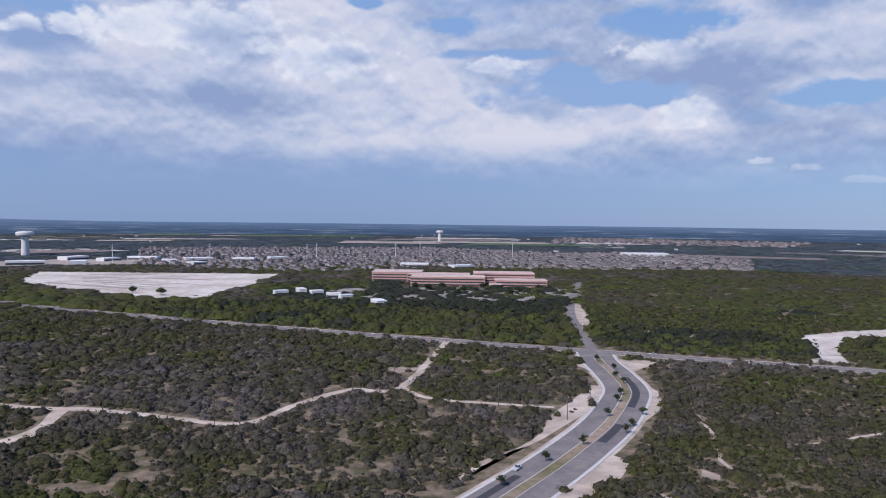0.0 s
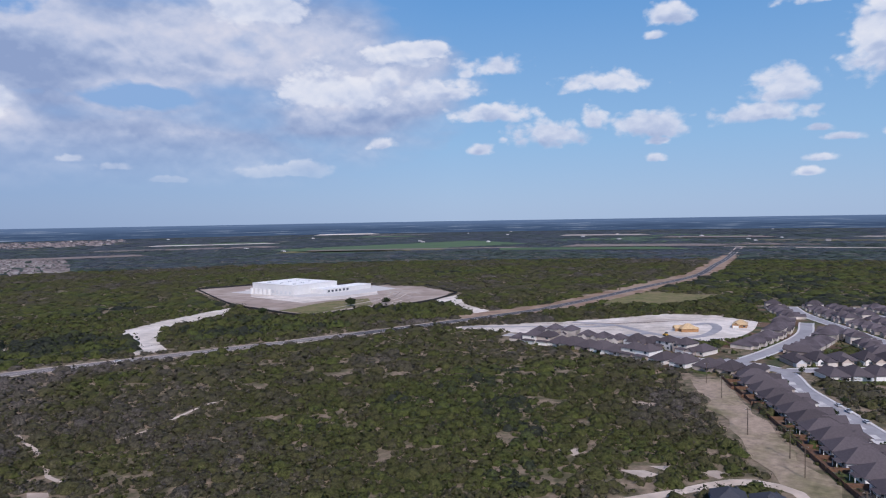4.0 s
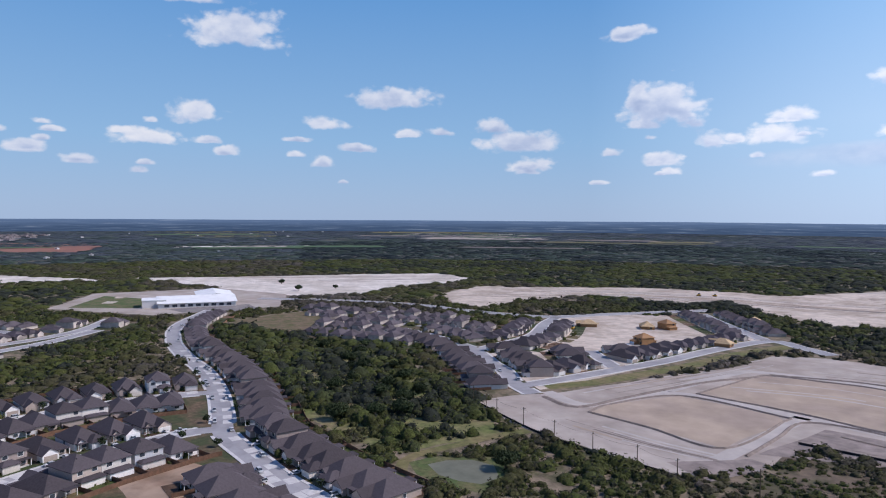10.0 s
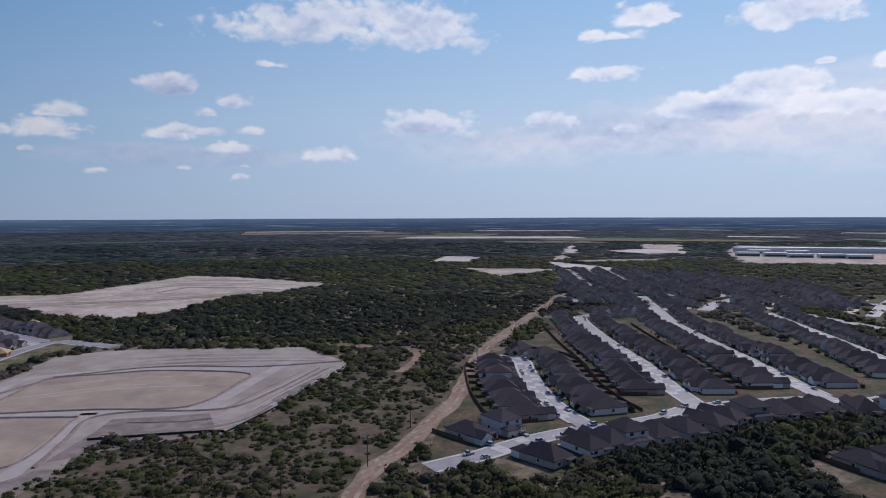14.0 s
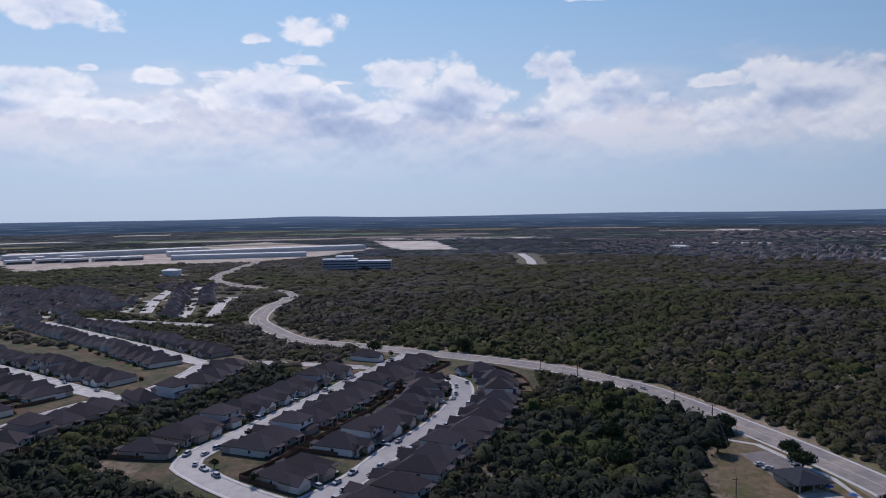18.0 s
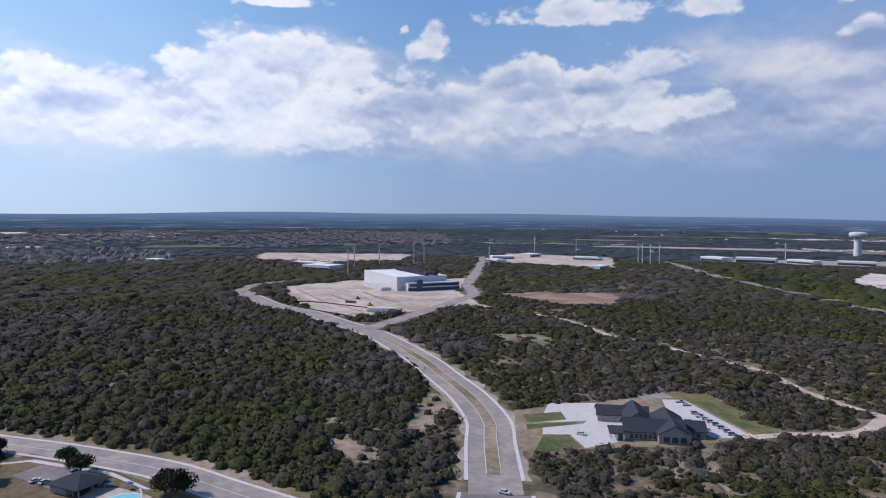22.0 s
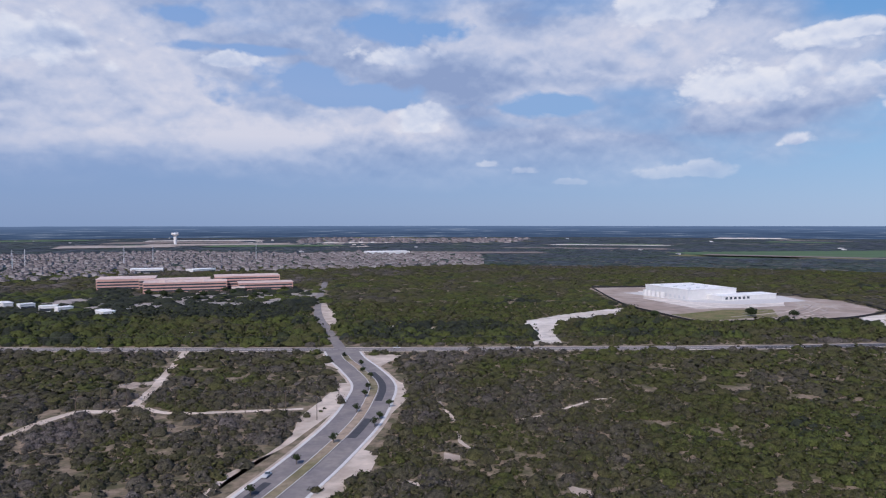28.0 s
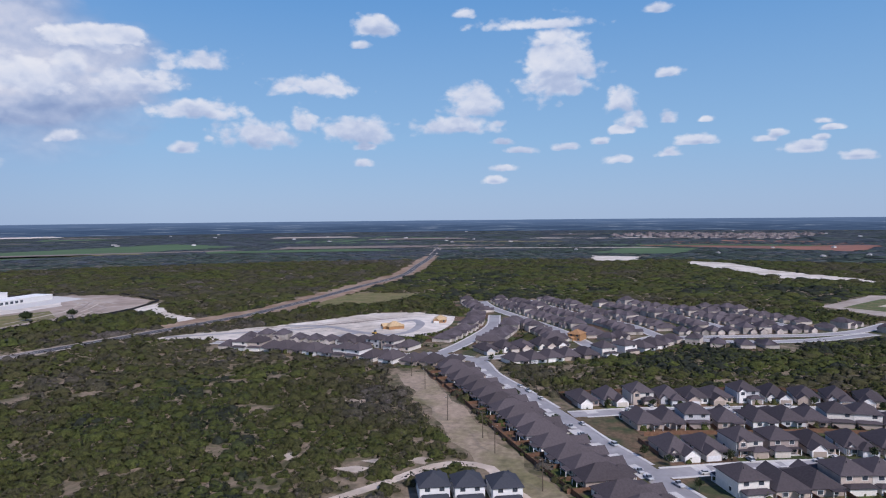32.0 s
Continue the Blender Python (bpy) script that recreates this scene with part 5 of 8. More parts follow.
def warehouse():
    ob = empty("warehouse", "long white tilt-up warehouse with a flat white roof", "warehouse")
    part("wall", boxes((0, 78, 0, 88, -0.3, 12)), M["white_paint"], ob)
    bm = boxes((-0.3, 78.3, -0.3, 0.3, 12, 12.9), (-0.3, 78.3, 87.7, 88.3, 12, 12.9), (-0.3, 0.3, 0.3, 87.7, 12, 12.9), (77.7, 78.3, 0.3, 87.7, 12, 12.9))
    part("parapet", bm, M["white_paint"], ob)
    part("roof", boxes((0.3, 77.7, 0.3, 87.7, 12.0, 12.2)), M["membrane"], ob)
    part("annex", boxes((30, 120, -26, 0, -0.3, 6)), M["white_paint"], ob)
    part("annex_roof", boxes((29.7, 120.3, -26.3, -0.1, 6, 6.5)), M["membrane"], ob)
    for k in range(6):
        part("annex_window", boxes((36 + k * 7, 40 + k * 7, -26.15, -25.9, 1.5, 4.5)), M["glass"], ob)
    for k in range(9):
        part("dock_door", boxes((-0.2, 0.1, 6 + k * 9, 10 + k * 9, 0.2, 4.4)), M["steel"], ob)
    for k in range(7):
        part("roof_unit", boxes((12 + (k % 3) * 22, 16 + (k % 3) * 22, 14 + k * 9, 17 + k * 9, 12.1, 13.8)), M["steel"], ob)
    for k in range(5):
        bm = bmesh.new()
        tube(bm, (-14, 34 + k * 9, -0.1), (-14, 34 + k * 9, 7.5), 3.0, 3.0, 14)
        tagged(set_at(part("storage_tank", bm, M["white_paint"], None), 610, 725, 0), "white upright storage tank beside the warehouse", "tank", "white storage tanks")
    return set_at(ob, 610, 725, 0)


warehouse()
patch("yard_warehouse", [(585, 830), (600, 700), (640, 660), (740, 660), (760, 720), (700, 740), (700, 830)], 0.12, M["concrete"], "pale concrete apron round the warehouse", "apron", 1.0)


def data_building():
    """Local x runs back along the white side, y along the glazed front."""
    ob = empty("data_building", "white flat-roofed industrial building with a navy glazed front", "industrial building")
    part("wall", boxes((0, 124, 0, 72, -0.3, 17)), M["white_paint"], ob)
    part("roof", boxes((0.4, 123.6, 0.4, 71.6, 17, 17.25)), M["membrane"], ob)
    bm = boxes((-0.3, 124.3, -0.3, 0.3, 17, 18), (-0.3, 124.3, 71.7, 72.3, 17, 18), (-0.3, 0.3, 0.3, 71.7, 17, 18), (123.7, 124.3, 0.3, 71.7, 17, 18))
    part("parapet", bm, M["white_paint"], ob)
    part("front_block", boxes((-14, 0, 10, 84, -0.3, 10.5)), M["white_paint"], ob)
    part("front_band", boxes((-14.3, -14.0, 10, 84, 0.2, 4.2)), M["navy_wall"], ob)
    part("front_glazing", boxes((-14.3, -14.0, 12, 83, 6.0, 9.3)), M["glass"], ob)
    part("corner_tower", boxes((-15, -8, 22, 30, -0.3, 14.5)), M["navy_wall"], ob)
    part("end_glazing", boxes((-13.6, -0.4, 84.0, 84.3, 1.0, 9.5)), M["navy_wall"], ob)
    for k in range(14):
        part("panel_joint", boxes((6 + k * 8.4, 6.25 + k * 8.4, -0.15, 0.0, 0, 17)), M["steel"], ob)
    for r in range(2):
        for k in range(13):
            part("cooling_unit", boxes((8 + k * 8.2, 13 + k * 8.2, 44 + r * 12, 51 + r * 12, 17.2, 21.5)), M["dark_metal"], ob)
    ob.matrix_basis = pose(-822, 378, 0, 0, 0, 177.7) @ Matrix.Scale(-1, 4, (0, 1, 0))
    return ob


data_building()
tagged(set_at(part("equipment_yard", boxes((0, 70, 0, 14, -0.1, 4)), M["steel"], None), -900, 362, -2), "low grey plant and ducts beside the building", "plant")
tagged(set_at(part("site_trailer", boxes((0, 30, 0, 8, 0.4, 4.2)), M["white_paint"], None), -655, 268, 60), "long white site trailer on bare earth", "trailer")
tagged(set_at(part("green_container", boxes((0, 12, 0, 2.6, 0.0, 2.6)), material("green_paint", (0.03, 0.12, 0.06), 0.5), None), -735, 275, 40), "dark green shipping container on bare earth", "container")


def campus():
    ob = empty("office_campus", "long pink stone office building with dark window bands", "office building")
    blocks = [(0, 112, 0, 40, 15), (96, 190, 36, 76, 19), (-10, 90, 66, 100, 14), (-68, 12, 75, 130, 16), (128, 206, 4, 36, 11)]
    for i, (x0, x1, y0, y1, h) in enumerate(blocks):
        w = part("block", boxes((x0, x1, y0, y1, -0.3, h)), M["pink_stone"], ob)
        part("roof", boxes((x0 - 0.5, x1 + 0.5, y0 - 0.5, y1 + 0.5, h, h + 0.7)), M["pink_roof"], ob)
        for z in (2.4, 6.6, 10.8, 15.0):
            if z + 2 < h:
                part("window_band", boxes((x0 + 1, x1 - 1, y0 - 0.12, y0 + 0.05, z, z + 2.2)), M["glass"], w)
                part("window_band", boxes((x0 - 0.12, x0 + 0.05, y0 + 1, y1 - 1, z, z + 1.9)), M["glass"], w)
    part("entrance", boxes((118, 136, -12, 0, -0.3, 7)), M["pink_roof"], ob)
    for k in range(6):
        part("roof_unit", boxes((20 + k * 26, 28 + k * 26, 40 if k > 3 else 12, 46 if k > 3 else 18, 15.5 if k > 3 else 13.6, 17.5)), M["pink_roof"], ob)
    return set_at(ob, -48, 1052, -1.5)


campus()


def gabled(ob, x0, x1, y0, y1, ze, pitch, axis, wall, roof, over=0.8):
    """A gabled wing as a wall and a roof part; axis: the ridge's direction."""
    wb, rb = boxes((x0, x1, y0, y1, -0.3, ze)), bmesh.new()
    if axis == "y":
        w = x1 - x0
        h = w / 2 * pitch
        xm = (x0 + x1) / 2
        for y in (y0, y1):
            wb.faces.new([wb.verts.new(p) for p in ((x0, y, ze), (x1, y, ze), (xm, y, ze + h))])
        e = over * pitch
        for s in (-1, 1):
            xo = x0 - over if s < 0 else x1 + over
            v = [rb.verts.new(p) for p in ((xo, y0 - over, ze - e + .12), (xm, y0 - over, ze + h + .12), (xm, y1 + over, ze + h + .12), (xo, y1 + over, ze - e + .12),
                                           (xo, y0 - over, ze - e - .2), (xm, y0 - over, ze + h - .2), (xm, y1 + over, ze + h - .2), (xo, y1 + over, ze - e - .2))]
            for f in ((0, 1, 2, 3), (4, 7, 6, 5), (0, 4, 5, 1), (3, 2, 6, 7), (0, 3, 7, 4)):
                rb.faces.new([v[i] for i in (f if s < 0 else f[::-1])])
    else:
        d = y1 - y0
        h = d / 2 * pitch
        ym = (y0 + y1) / 2
        for x in (x0, x1):
            wb.faces.new([wb.verts.new(p) for p in ((x, y0, ze), (x, y1, ze), (x, ym, ze + h))])
        e = over * pitch
        for s in (-1, 1):
            yo = y0 - over if s < 0 else y1 + over
            v = [rb.verts.new(p) for p in ((x0 - over, yo, ze - e + .12), (x0 - over, ym, ze + h + .12), (x1 + over, ym, ze + h + .12), (x1 + over, yo, ze - e + .12),
                                           (x0 - over, yo, ze - e - .2), (x0 - over, ym, ze + h - .2), (x1 + over, ym, ze + h - .2), (x1 + over, yo, ze - e - .2))]
            for f in ((0, 1, 2, 3), (4, 7, 6, 5), (0, 4, 5, 1), (3, 2, 6, 7), (0, 3, 7, 4)):
                rb.faces.new([v[i] for i in (f if s > 0 else f[::-1])])
    part("wall", wb, M[wall], ob)
    part("roof", rb, M[roof], ob)


M["stone_wall"] = material("limestone_wall", (0.34, 0.32, 0.30), 0.9, var=0.2, scale=0.8)
M["slate"] = material("slate_grey_shingle", (0.050, 0.053, 0.064), 0.9, var=0.15, scale=0.8, spec=0.1)


def community_centre():
    """Local x runs along the long side that faces the scrub, y towards the car park."""
    ob = empty("community_centre", "single-storey stone building with linked dark slate gables", "public building")
    gabled(ob, 0, 26, 0, 14, 4.2, 0.55, "x", "stone_wall", "slate")
    gabled(ob, 14, 28, -4, 26, 4.6, 0.55, "y", "stone_wall", "slate")
    gabled(ob, 2, 13, 14, 36, 5.2, 0.6, "y", "stone_wall", "slate")
    gabled(ob, -10, 14, 26, 38, 3.8, 0.5, "x", "stone_wall", "slate")
    gabled(ob, 26, 36, 6, 18, 3.6, 0.5, "x", "stone_wall", "slate")
    part("porch_roof", boxes((-7, 0, -3, 9, 3.2, 3.6)), M["slate"], ob)
    for px_, py in ((-6.6, -2.6), (-6.6, 3), (-6.6, 8.2), (-4, -2.6), (-1.0, -2.6)):
        part("porch_post", boxes((px_, px_ + 0.5, py, py + 0.5, -0.2, 3.2)), M["trim"], ob)
    for k in range(6):
        part("window", boxes((2.2 + k * 2.0, 3.6 + k * 2.0, -0.12, 0.05, 0.8, 2.8)), M["glass"], ob)
    for k in range(3):
        part("window", boxes((16 + k * 3.6, 18.6 + k * 3.6, -4.12, -3.95, 0.8, 3.2)), M["glass"], ob)
    for k in range(2):
        part("window", boxes((29 + k * 3, 30.8 + k * 3, 5.88, 6.05, 0.8, 2.6)), M["glass"], ob)
    return ob


set_at(community_centre(), -231.4, 218.5, 53.5)
CC = [("paving_forecourt", [(-295, 224), (-284, 247), (-264, 234), (-250, 236), (-230, 213), (-230, 195), (-248, 201), (-254, 190), (-262, 196), (-258, 217), (-261, 222), (-266, 208), (-271, 200), (-274, 204)], "concrete", "pale concrete forecourt and drives"),
      ("paving_car_park", [(-273, 284), (-267, 294), (-206, 272), (-214, 256), (-240, 257)], "concrete", "pale concrete car park"),
      ("lawn_entrance", [(-284, 200), (-279, 220), (-267, 214), (-272, 194)], "lawn", "watered green lawn between two drives"),
      ("lawn_middle", [(-270, 192), (-262, 216), (-259, 214), (-263, 188)], "lawn", "narrow watered lawn between two drives"),
      ("lawn_corner", [(-253, 190), (-248, 200), (-231, 194), (-236, 172)], "lawn", "watered green lawn at the corner"),
      ("lawn_rear", [(-280, 299), (-270, 315), (-205, 289), (-209, 275), (-268, 296)], "dry_grass", "dry grass beside the car park"),
      ("lawn_strip", [(-262, 297), (-258, 303), (-215, 286), (-218, 279)], "lawn", "green strip beside the car park"),
      ("paving_service_drive", [(-296, 258), (-290, 298), (-272, 292), (-283, 270), (-290, 252)], "old_asphalt", "grey service drive behind the building")]
for i, (nm, pts, mat, lab) in enumerate(CC):
    patch(nm, pts, 0.16 + 0.005 * i, M[mat], lab, "paving" if "paving" in nm else "lawn", 0.3)
set_area(cover, [(-296, 190), (-292, 225), (-286, 252), (-284, 300), (-270, 316), (-200, 286), (-206, 262), (-214, 222), (-226, 204), (-236, 164), (-262, 172)], 0.0)
patch("centre_ground", [(-292, 200), (-284, 255), (-282, 298), (-270, 314), (-204, 284), (-210, 240), (-224, 205), (-240, 166)], 0.145, M["soil"], "bare earth round the community centre", "ground", 2)


def school():
    ob = empty("school", "large school with white metal roofs", "school")
    gabled(ob, 0, 80, 0, 62, 5.5, 0.15, "x", "white_paint", "membrane", 1.5)
    gabled(ob, 44, 84, 56, 118, 5.2, 0.18, "y", "white_paint", "membrane", 1.5)
    part("gymnasium", boxes((-16, 8, 8, 34, -0.3, 8)), M["white_paint"], ob)
    part("gymnasium_roof", boxes((-16.5, 8.5, 7.5, 34.5, 8, 8.6)), M["membrane"], ob)
    for k in range(9):
        part("window", boxes((6 + k * 8, 11 + k * 8, -0.15, 0.05, 1.2, 4)), M["glass"], ob)
    return set_at(ob, 745, -293, -111)


school()
patch("school_car_park", [(735, -300), (700, -300), (665, -370), (720, -385)], 0.13, M["asphalt"], "grey school car park", "car park", 0.5)
patch("school_field", [(815, -225), (905, -290), (826, -325), (764, -279)], 0.14, M["lawn"], "green sports field with sandy corners", "sports field", 1.0)
patch("school_grounds", [(700, -270), (820, -205), (940, -290), (900, -440), (780, -470), (680, -400)], 0.10, M["graded"], "bare earth round the school", "grounds")
for pts in ([(830, -262), (846, -274), (838, -284), (822, -272)], [(872, -290), (888, -300), (880, -308), (866, -298)]):
    patch("school_sand", pts, 0.16, M["caliche"], "sandy patch of a ball field", "sand", 0.5)
for pts in ([(690, -260), (820, -195), (950, -290), (905, -450), (780, -480), (670, -400)],):
    set_area(cover, pts, 0.0)


M["shoulder_tan"] = material("tan_shoulder", (0.40, 0.335, 0.275), 0.95, var=0.25, scale=0.15, second=(0.28, 0.225, 0.17), second_scale=0.05)
M["pool_deck"] = material("tan_deck", (0.46, 0.39, 0.32), 0.85, var=0.15, scale=0.3)
# ---- the pool at the south road ----
def pool():
    ob = empty("pool_house", "small stone pool house with a dark hip roof", "pool house")
    rb = bmesh.new()
    hip(rb, -7, 7, -6, 6, 3.4, 0.4, 1.2)
    part("roof", rb, M["slate"], ob)
    part("wall", boxes((-7, 1, -6, 6, -0.3, 3.3)), M["stone_wall"], ob)
    for px_, py in ((6.4, -5.6), (6.4, 5.2), (6.4, 0), (3.5, -5.6), (3.5, 5.2)):
        part("post", boxes((px_, px_ + 0.4, py, py + 0.4, -0.2, 3.3)), M["stone_wall"], ob)
    part("door", boxes((0.9, 1.06, -1, 1, 0, 2.3)), M["door"], ob)
    set_at(ob, -279, 3, 38)
    rim = [(-262, 6), (-265, 10), (-267, 16), (-265, 21), (-257, 23), (-256, 20), (-250, 21), (-244, 18), (-244, 12), (-252, 8)]
    cx, cy = -256, 14.5
    patch("pool_deck", [(-269, 2), (-278, 8), (-274, 16), (-261, 25), (-248, 27), (-237, 22), (-240, 6)], 0.15, M["pool_deck"], "pinkish tan concrete pool deck", "deck", 0.2)
    patch("pool", rim, 0.19, M["pool_water"], "turquoise swimming pool with a curved rim", "pool", 0.3)
    patch("pool_rim", [(cx + (x - cx) * 1.09, cy + (y - cy) * 1.12) for x, y in rim], 0.17, M["kerb"], "pale pool edge", "pool edge", 0.3)
    patch("pool_car_park", [(-305, -19), (-313, -10), (-295, 12), (-288, 4), (-282, -5)], 0.15, M["asphalt"], "grey asphalt car park by the pool", "car park", 0.3)
    patch("pool_lawn", [(-318, -30), (-330, -14), (-292, 16), (-250, 40), (-230, 10), (-262, -22)], 0.13, M["dry_brown"], "dry brown grass round the pool", "grass", 1.0)
    patch("pool_walk", [(-321, -27), (-319, -14), (-290, 13), (-268, 24), (-267, 26), (-291, 15), (-321, -12), (-323, -27)], 0.155, M["concrete"], "pale footpath along the pool grounds", "footpath", 0.2)
    cloth = material("blue_canvas", (0.05, 0.12, 0.30), 0.8, var=0.1)
    for x, y in ((-304, 3), (-300, 7), (-276, 12), (-271, 19), (-246, 8)):
        um = empty("sun_umbrella", "blue canvas umbrella beside the pool", "umbrella", "pool umbrellas")
        bm = bmesh.new()
        tube(bm, (0, 0, 0), (0, 0, 2.6), 0.05, 0.05, 6)
        part("pole", bm, M["steel"], um)
        bm = bmesh.new()
        tube(bm, (0, 0, 2.1), (0, 0, 2.8), 1.7, 0.1, 8)
        part("canopy", bm, cloth, um)
        set_at(um, x, y, 0, 0.14)
    lounger = material("white_sling", (0.7, 0.7, 0.68), 0.7, var=0.05)
    for k in range(9):
        lo = empty("sun_lounger", "white sun lounger on the pool deck", "sun lounger", "pool loungers")
        part("seat", boxes((-0.32, 0.32, -0.9, 0.4, 0.28, 0.36)), lounger, lo)
        part("backrest", boxes((-0.32, 0.32, 0.4, 0.95, 0.34, 0.75)), lounger, lo)
        for sx in (-0.28, 0.22):
            for sy in (-0.8, 0.3):
                part("leg", boxes((sx, sx + 0.06, sy, sy + 0.06, 0, 0.29)), M["steel"], lo)
        set_at(lo, -270 + 1.9 * k, 21.5 + 0.35 * k - 0.06 * k * k, 10 + 4 * k, 0.15)
    set_area(cover, [(-325, -34), (-334, -12), (-292, 22), (-250, 44), (-222, 8), (-262, -30)], 0.0)


pool()
patch("pond", [(205, -188), (203, -197), (196, -205), (186, -206), (176, -198), (176, -188), (184, -184), (194, -183)], 0.07, M["water"], "small murky green pond", "pond", 1.5)
patch("pond_bank", [(212, -184), (208, -203), (190, -214), (170, -205), (166, -184), (184, -177), (200, -177)], 0.05, M["lawn"], "grassy bank round the pond", "grass", 2.0)
set_area(cover, [(210, -186), (206, -202), (190, -211), (172, -202), (170, -186), (184, -180), (200, -180)], 0.0)


# ---- the graded lot's pads ----
M["rut"] = material("dark_rut", (0.22, 0.178, 0.15), 0.95, var=0.3, scale=0.3)
M["graded_tan"] = material("graded_tan", (0.40, 0.315, 0.235), 0.95, var=0.16, scale=0.05, second=(0.33, 0.26, 0.205), second_scale=0.03)


def pad(name, pts, label):
    """A levelled pad with a low dark bank along its rim."""
    patch(name, pts, 0.14, M["graded_tan"], label, "earth pad", 2.0)
    ln = smooth_line(pts + [pts[0]], 5.0)
    n = normals(ln)
    k = len(ln)
    v = [(*p, 0.1) for p in ln - n * 0.9] + [(*p, 0.75) for p in ln] + [(*p, 0.1) for p in ln + n * 0.9]
    f = [(i, i + 1, k + i + 1, k + i) for i in range(k - 1)] + [(k + i, k + i + 1, 2 * k + i + 1, 2 * k + i) for i in range(k - 1)]
    tagged(new(name + "_bank", mesh_of(name, v, f, M["rut"])), "low dark earth bank round a pad", "earth bank", kind="structure")


def bank(pts, w=1.1):
    ln = smooth_line(pts, 5.0)
    n = normals(ln)
    k = len(ln)
    v = [(*p, 0.1) for p in ln - n * w] + [(*p, 0.75) for p in ln] + [(*p, 0.1) for p in ln + n * w]
    f = [(i, i + 1, k + i + 1, k + i) for i in range(k - 1)] + [(k + i, k + i + 1, 2 * k + i + 1, 2 * k + i) for i in range(k - 1)]
    tagged(new("earth_bank", mesh_of("earth_bank", v, f, M["rut"])), "low dark earth bank on the graded lot", "earth bank", kind="structure")


pad("pad_north", [(185, -377), (182, -415), (177, -453), (146, -462), (115, -467), (60, -451), (61, -425), (80, -376), (130, -378)], "levelled pad of tan earth")
pad("pad_south", [(205, -300), (206, -320), (189, -366), (135, -365), (130, -357), (132, -296), (170, -299)], "levelled pad of tan earth")
bank([(240, -308), (215, -304), (207, -347), (195, -407), (179, -447)], 2.0)
bank([(121, -293), (122, -330), (123, -361), (104, -370), (60, -369), (41, -396), (14, -458)])
bank([(176, -458), (118, -479), (53, -469), (-1, -477)])
M["striped"] = material("churned_earth", (0.25, 0.205, 0.18), 0.95, var=0.35, scale=0.12)
patch("churned_ground", [(118, -255), (140, -262), (118, -292), (108, -290)], 0.15, M["striped"], "churned dark earth", "earth", 2)
patch("churned_ground", [(118, -300), (112, -358), (66, -362), (58, -330)], 0.15, M["striped"], "churned grey earth", "earth", 2)
patch("churned_ground", [(40, -385), (12, -455), (5, -462), (30, -372)], 0.15, M["striped"], "churned grey earth", "earth", 2)
M["graded_pale"] = material("graded_pale", (0.43, 0.385, 0.345), 0.95, var=0.15, scale=0.08)
for nm, pts, w in (("haul_road_lot", [(246, -318), (212, -312), (196, -368), (126, -372), (90, -370), (70, -376), (52, -430), (30, -500)], 8), ("haul_road_edge", [(126, -372), (126, -330), (127, -280)], 8),
                   ("haul_road_side", [(200, -370), (194, -440), (182, -462), (118, -473), (54, -461)], 8)):
    ln = smooth_line(pts)
    ribbon(nm, ln, -w / 2, w / 2, 0.13, M["graded_pale"], "pale haul road on the graded lot", "dirt road")
rw = random.Random(17)


def wheel_tracks(pts, spread, count, mats, width=(0.6, 2.2)):
    """Worn lines that run side by side with a path over bare land."""
    ln = smooth_line(pts, 8.0)
    n = normals(ln)
    for k in range(count):
        o, w = rw.uniform(-spread, spread), rw.uniform(*width)
        i0 = rw.randrange(0, max(1, len(ln) // 2))
        i1 = min(len(ln), i0 + rw.randrange(6, max(8, len(ln))))
        sub, sn = ln[i0:i1], n[i0:i1]
        if len(sub) < 4:
            continue
        bend = np.array([2.2 * noise.noise((i * 0.13, o, 4.0)) for i in range(len(sub))])[:, None]
        ribbon("wheel_track", sub + sn * (o + bend), -w / 2, w / 2, 0.135 + 0.0015 * k, M[mats[k % len(mats)]], "worn line of wheel marks on bare earth", "wheel track")


LOT = ("graded_pale", "striped", "graded_pale", "rut", "graded_tan")
wheel_tracks([(205, -285), (160, -282), (128, -285)], 12, 8, LOT)
wheel_tracks([(112, -345), (60, -348), (35, -400), (8, -460)], 14, 14, LOT)
wheel_tracks([(178, -480), (110, -500), (40, -495), (10, -490)], 24, 14, LOT, (0.8, 3.0))
wheel_tracks([(175, -330), (150, -335), (140, -345)], 25, 5, LOT)
wheel_tracks([(175, -400), (130, -420), (80, -420)], 30, 8, ("graded_tan", "graded_pale", "graded"), (0.8, 2.5))
wheel_tracks([(225, -330), (206, -410), (190, -500)], 10, 10, LOT)
LONG = ("rut", "white_caliche", "striped", "graded_tan", "graded_pale")
wheel_tracks([(640, -640), (560, -760), (420, -840), (300, -860), (180, -900), (110, -960)], 42, 22, LONG, (1.5, 6.0))
wheel_tracks([(300, -940), (240, -1050), (120, -1040), (40, -990)], 60, 16, LONG, (2.0, 7.0))
wheel_tracks([(1080, -500), (960, -600), (860, -740), (820, -810)], 60, 16, ("caliche", "graded_tan", "white_caliche", "striped"), (1.5, 6.0))
wheel_tracks([(520, 350), (590, 270), (660, 200)], 26, 10, ("caliche", "graded", "striped"), (0.8, 2.5))
wheel_tracks([(-650, 300), (-760, 290), (-900, 300)], 40, 14, ("graded", "caliche", "brown_soil", "white_caliche"), (1.0, 4.0))
wheel_tracks([(520, 560), (640, 580), (740, 640)], 30, 9, ("graded", "striped", "caliche"), (1.0, 3.5))
S["strip"] = smooth_line([(262, -330), (250, -360), (242, -401), (234, -450), (228, -520), (214, -578)])
set_line(cover, S["strip"], 19, 0.0)
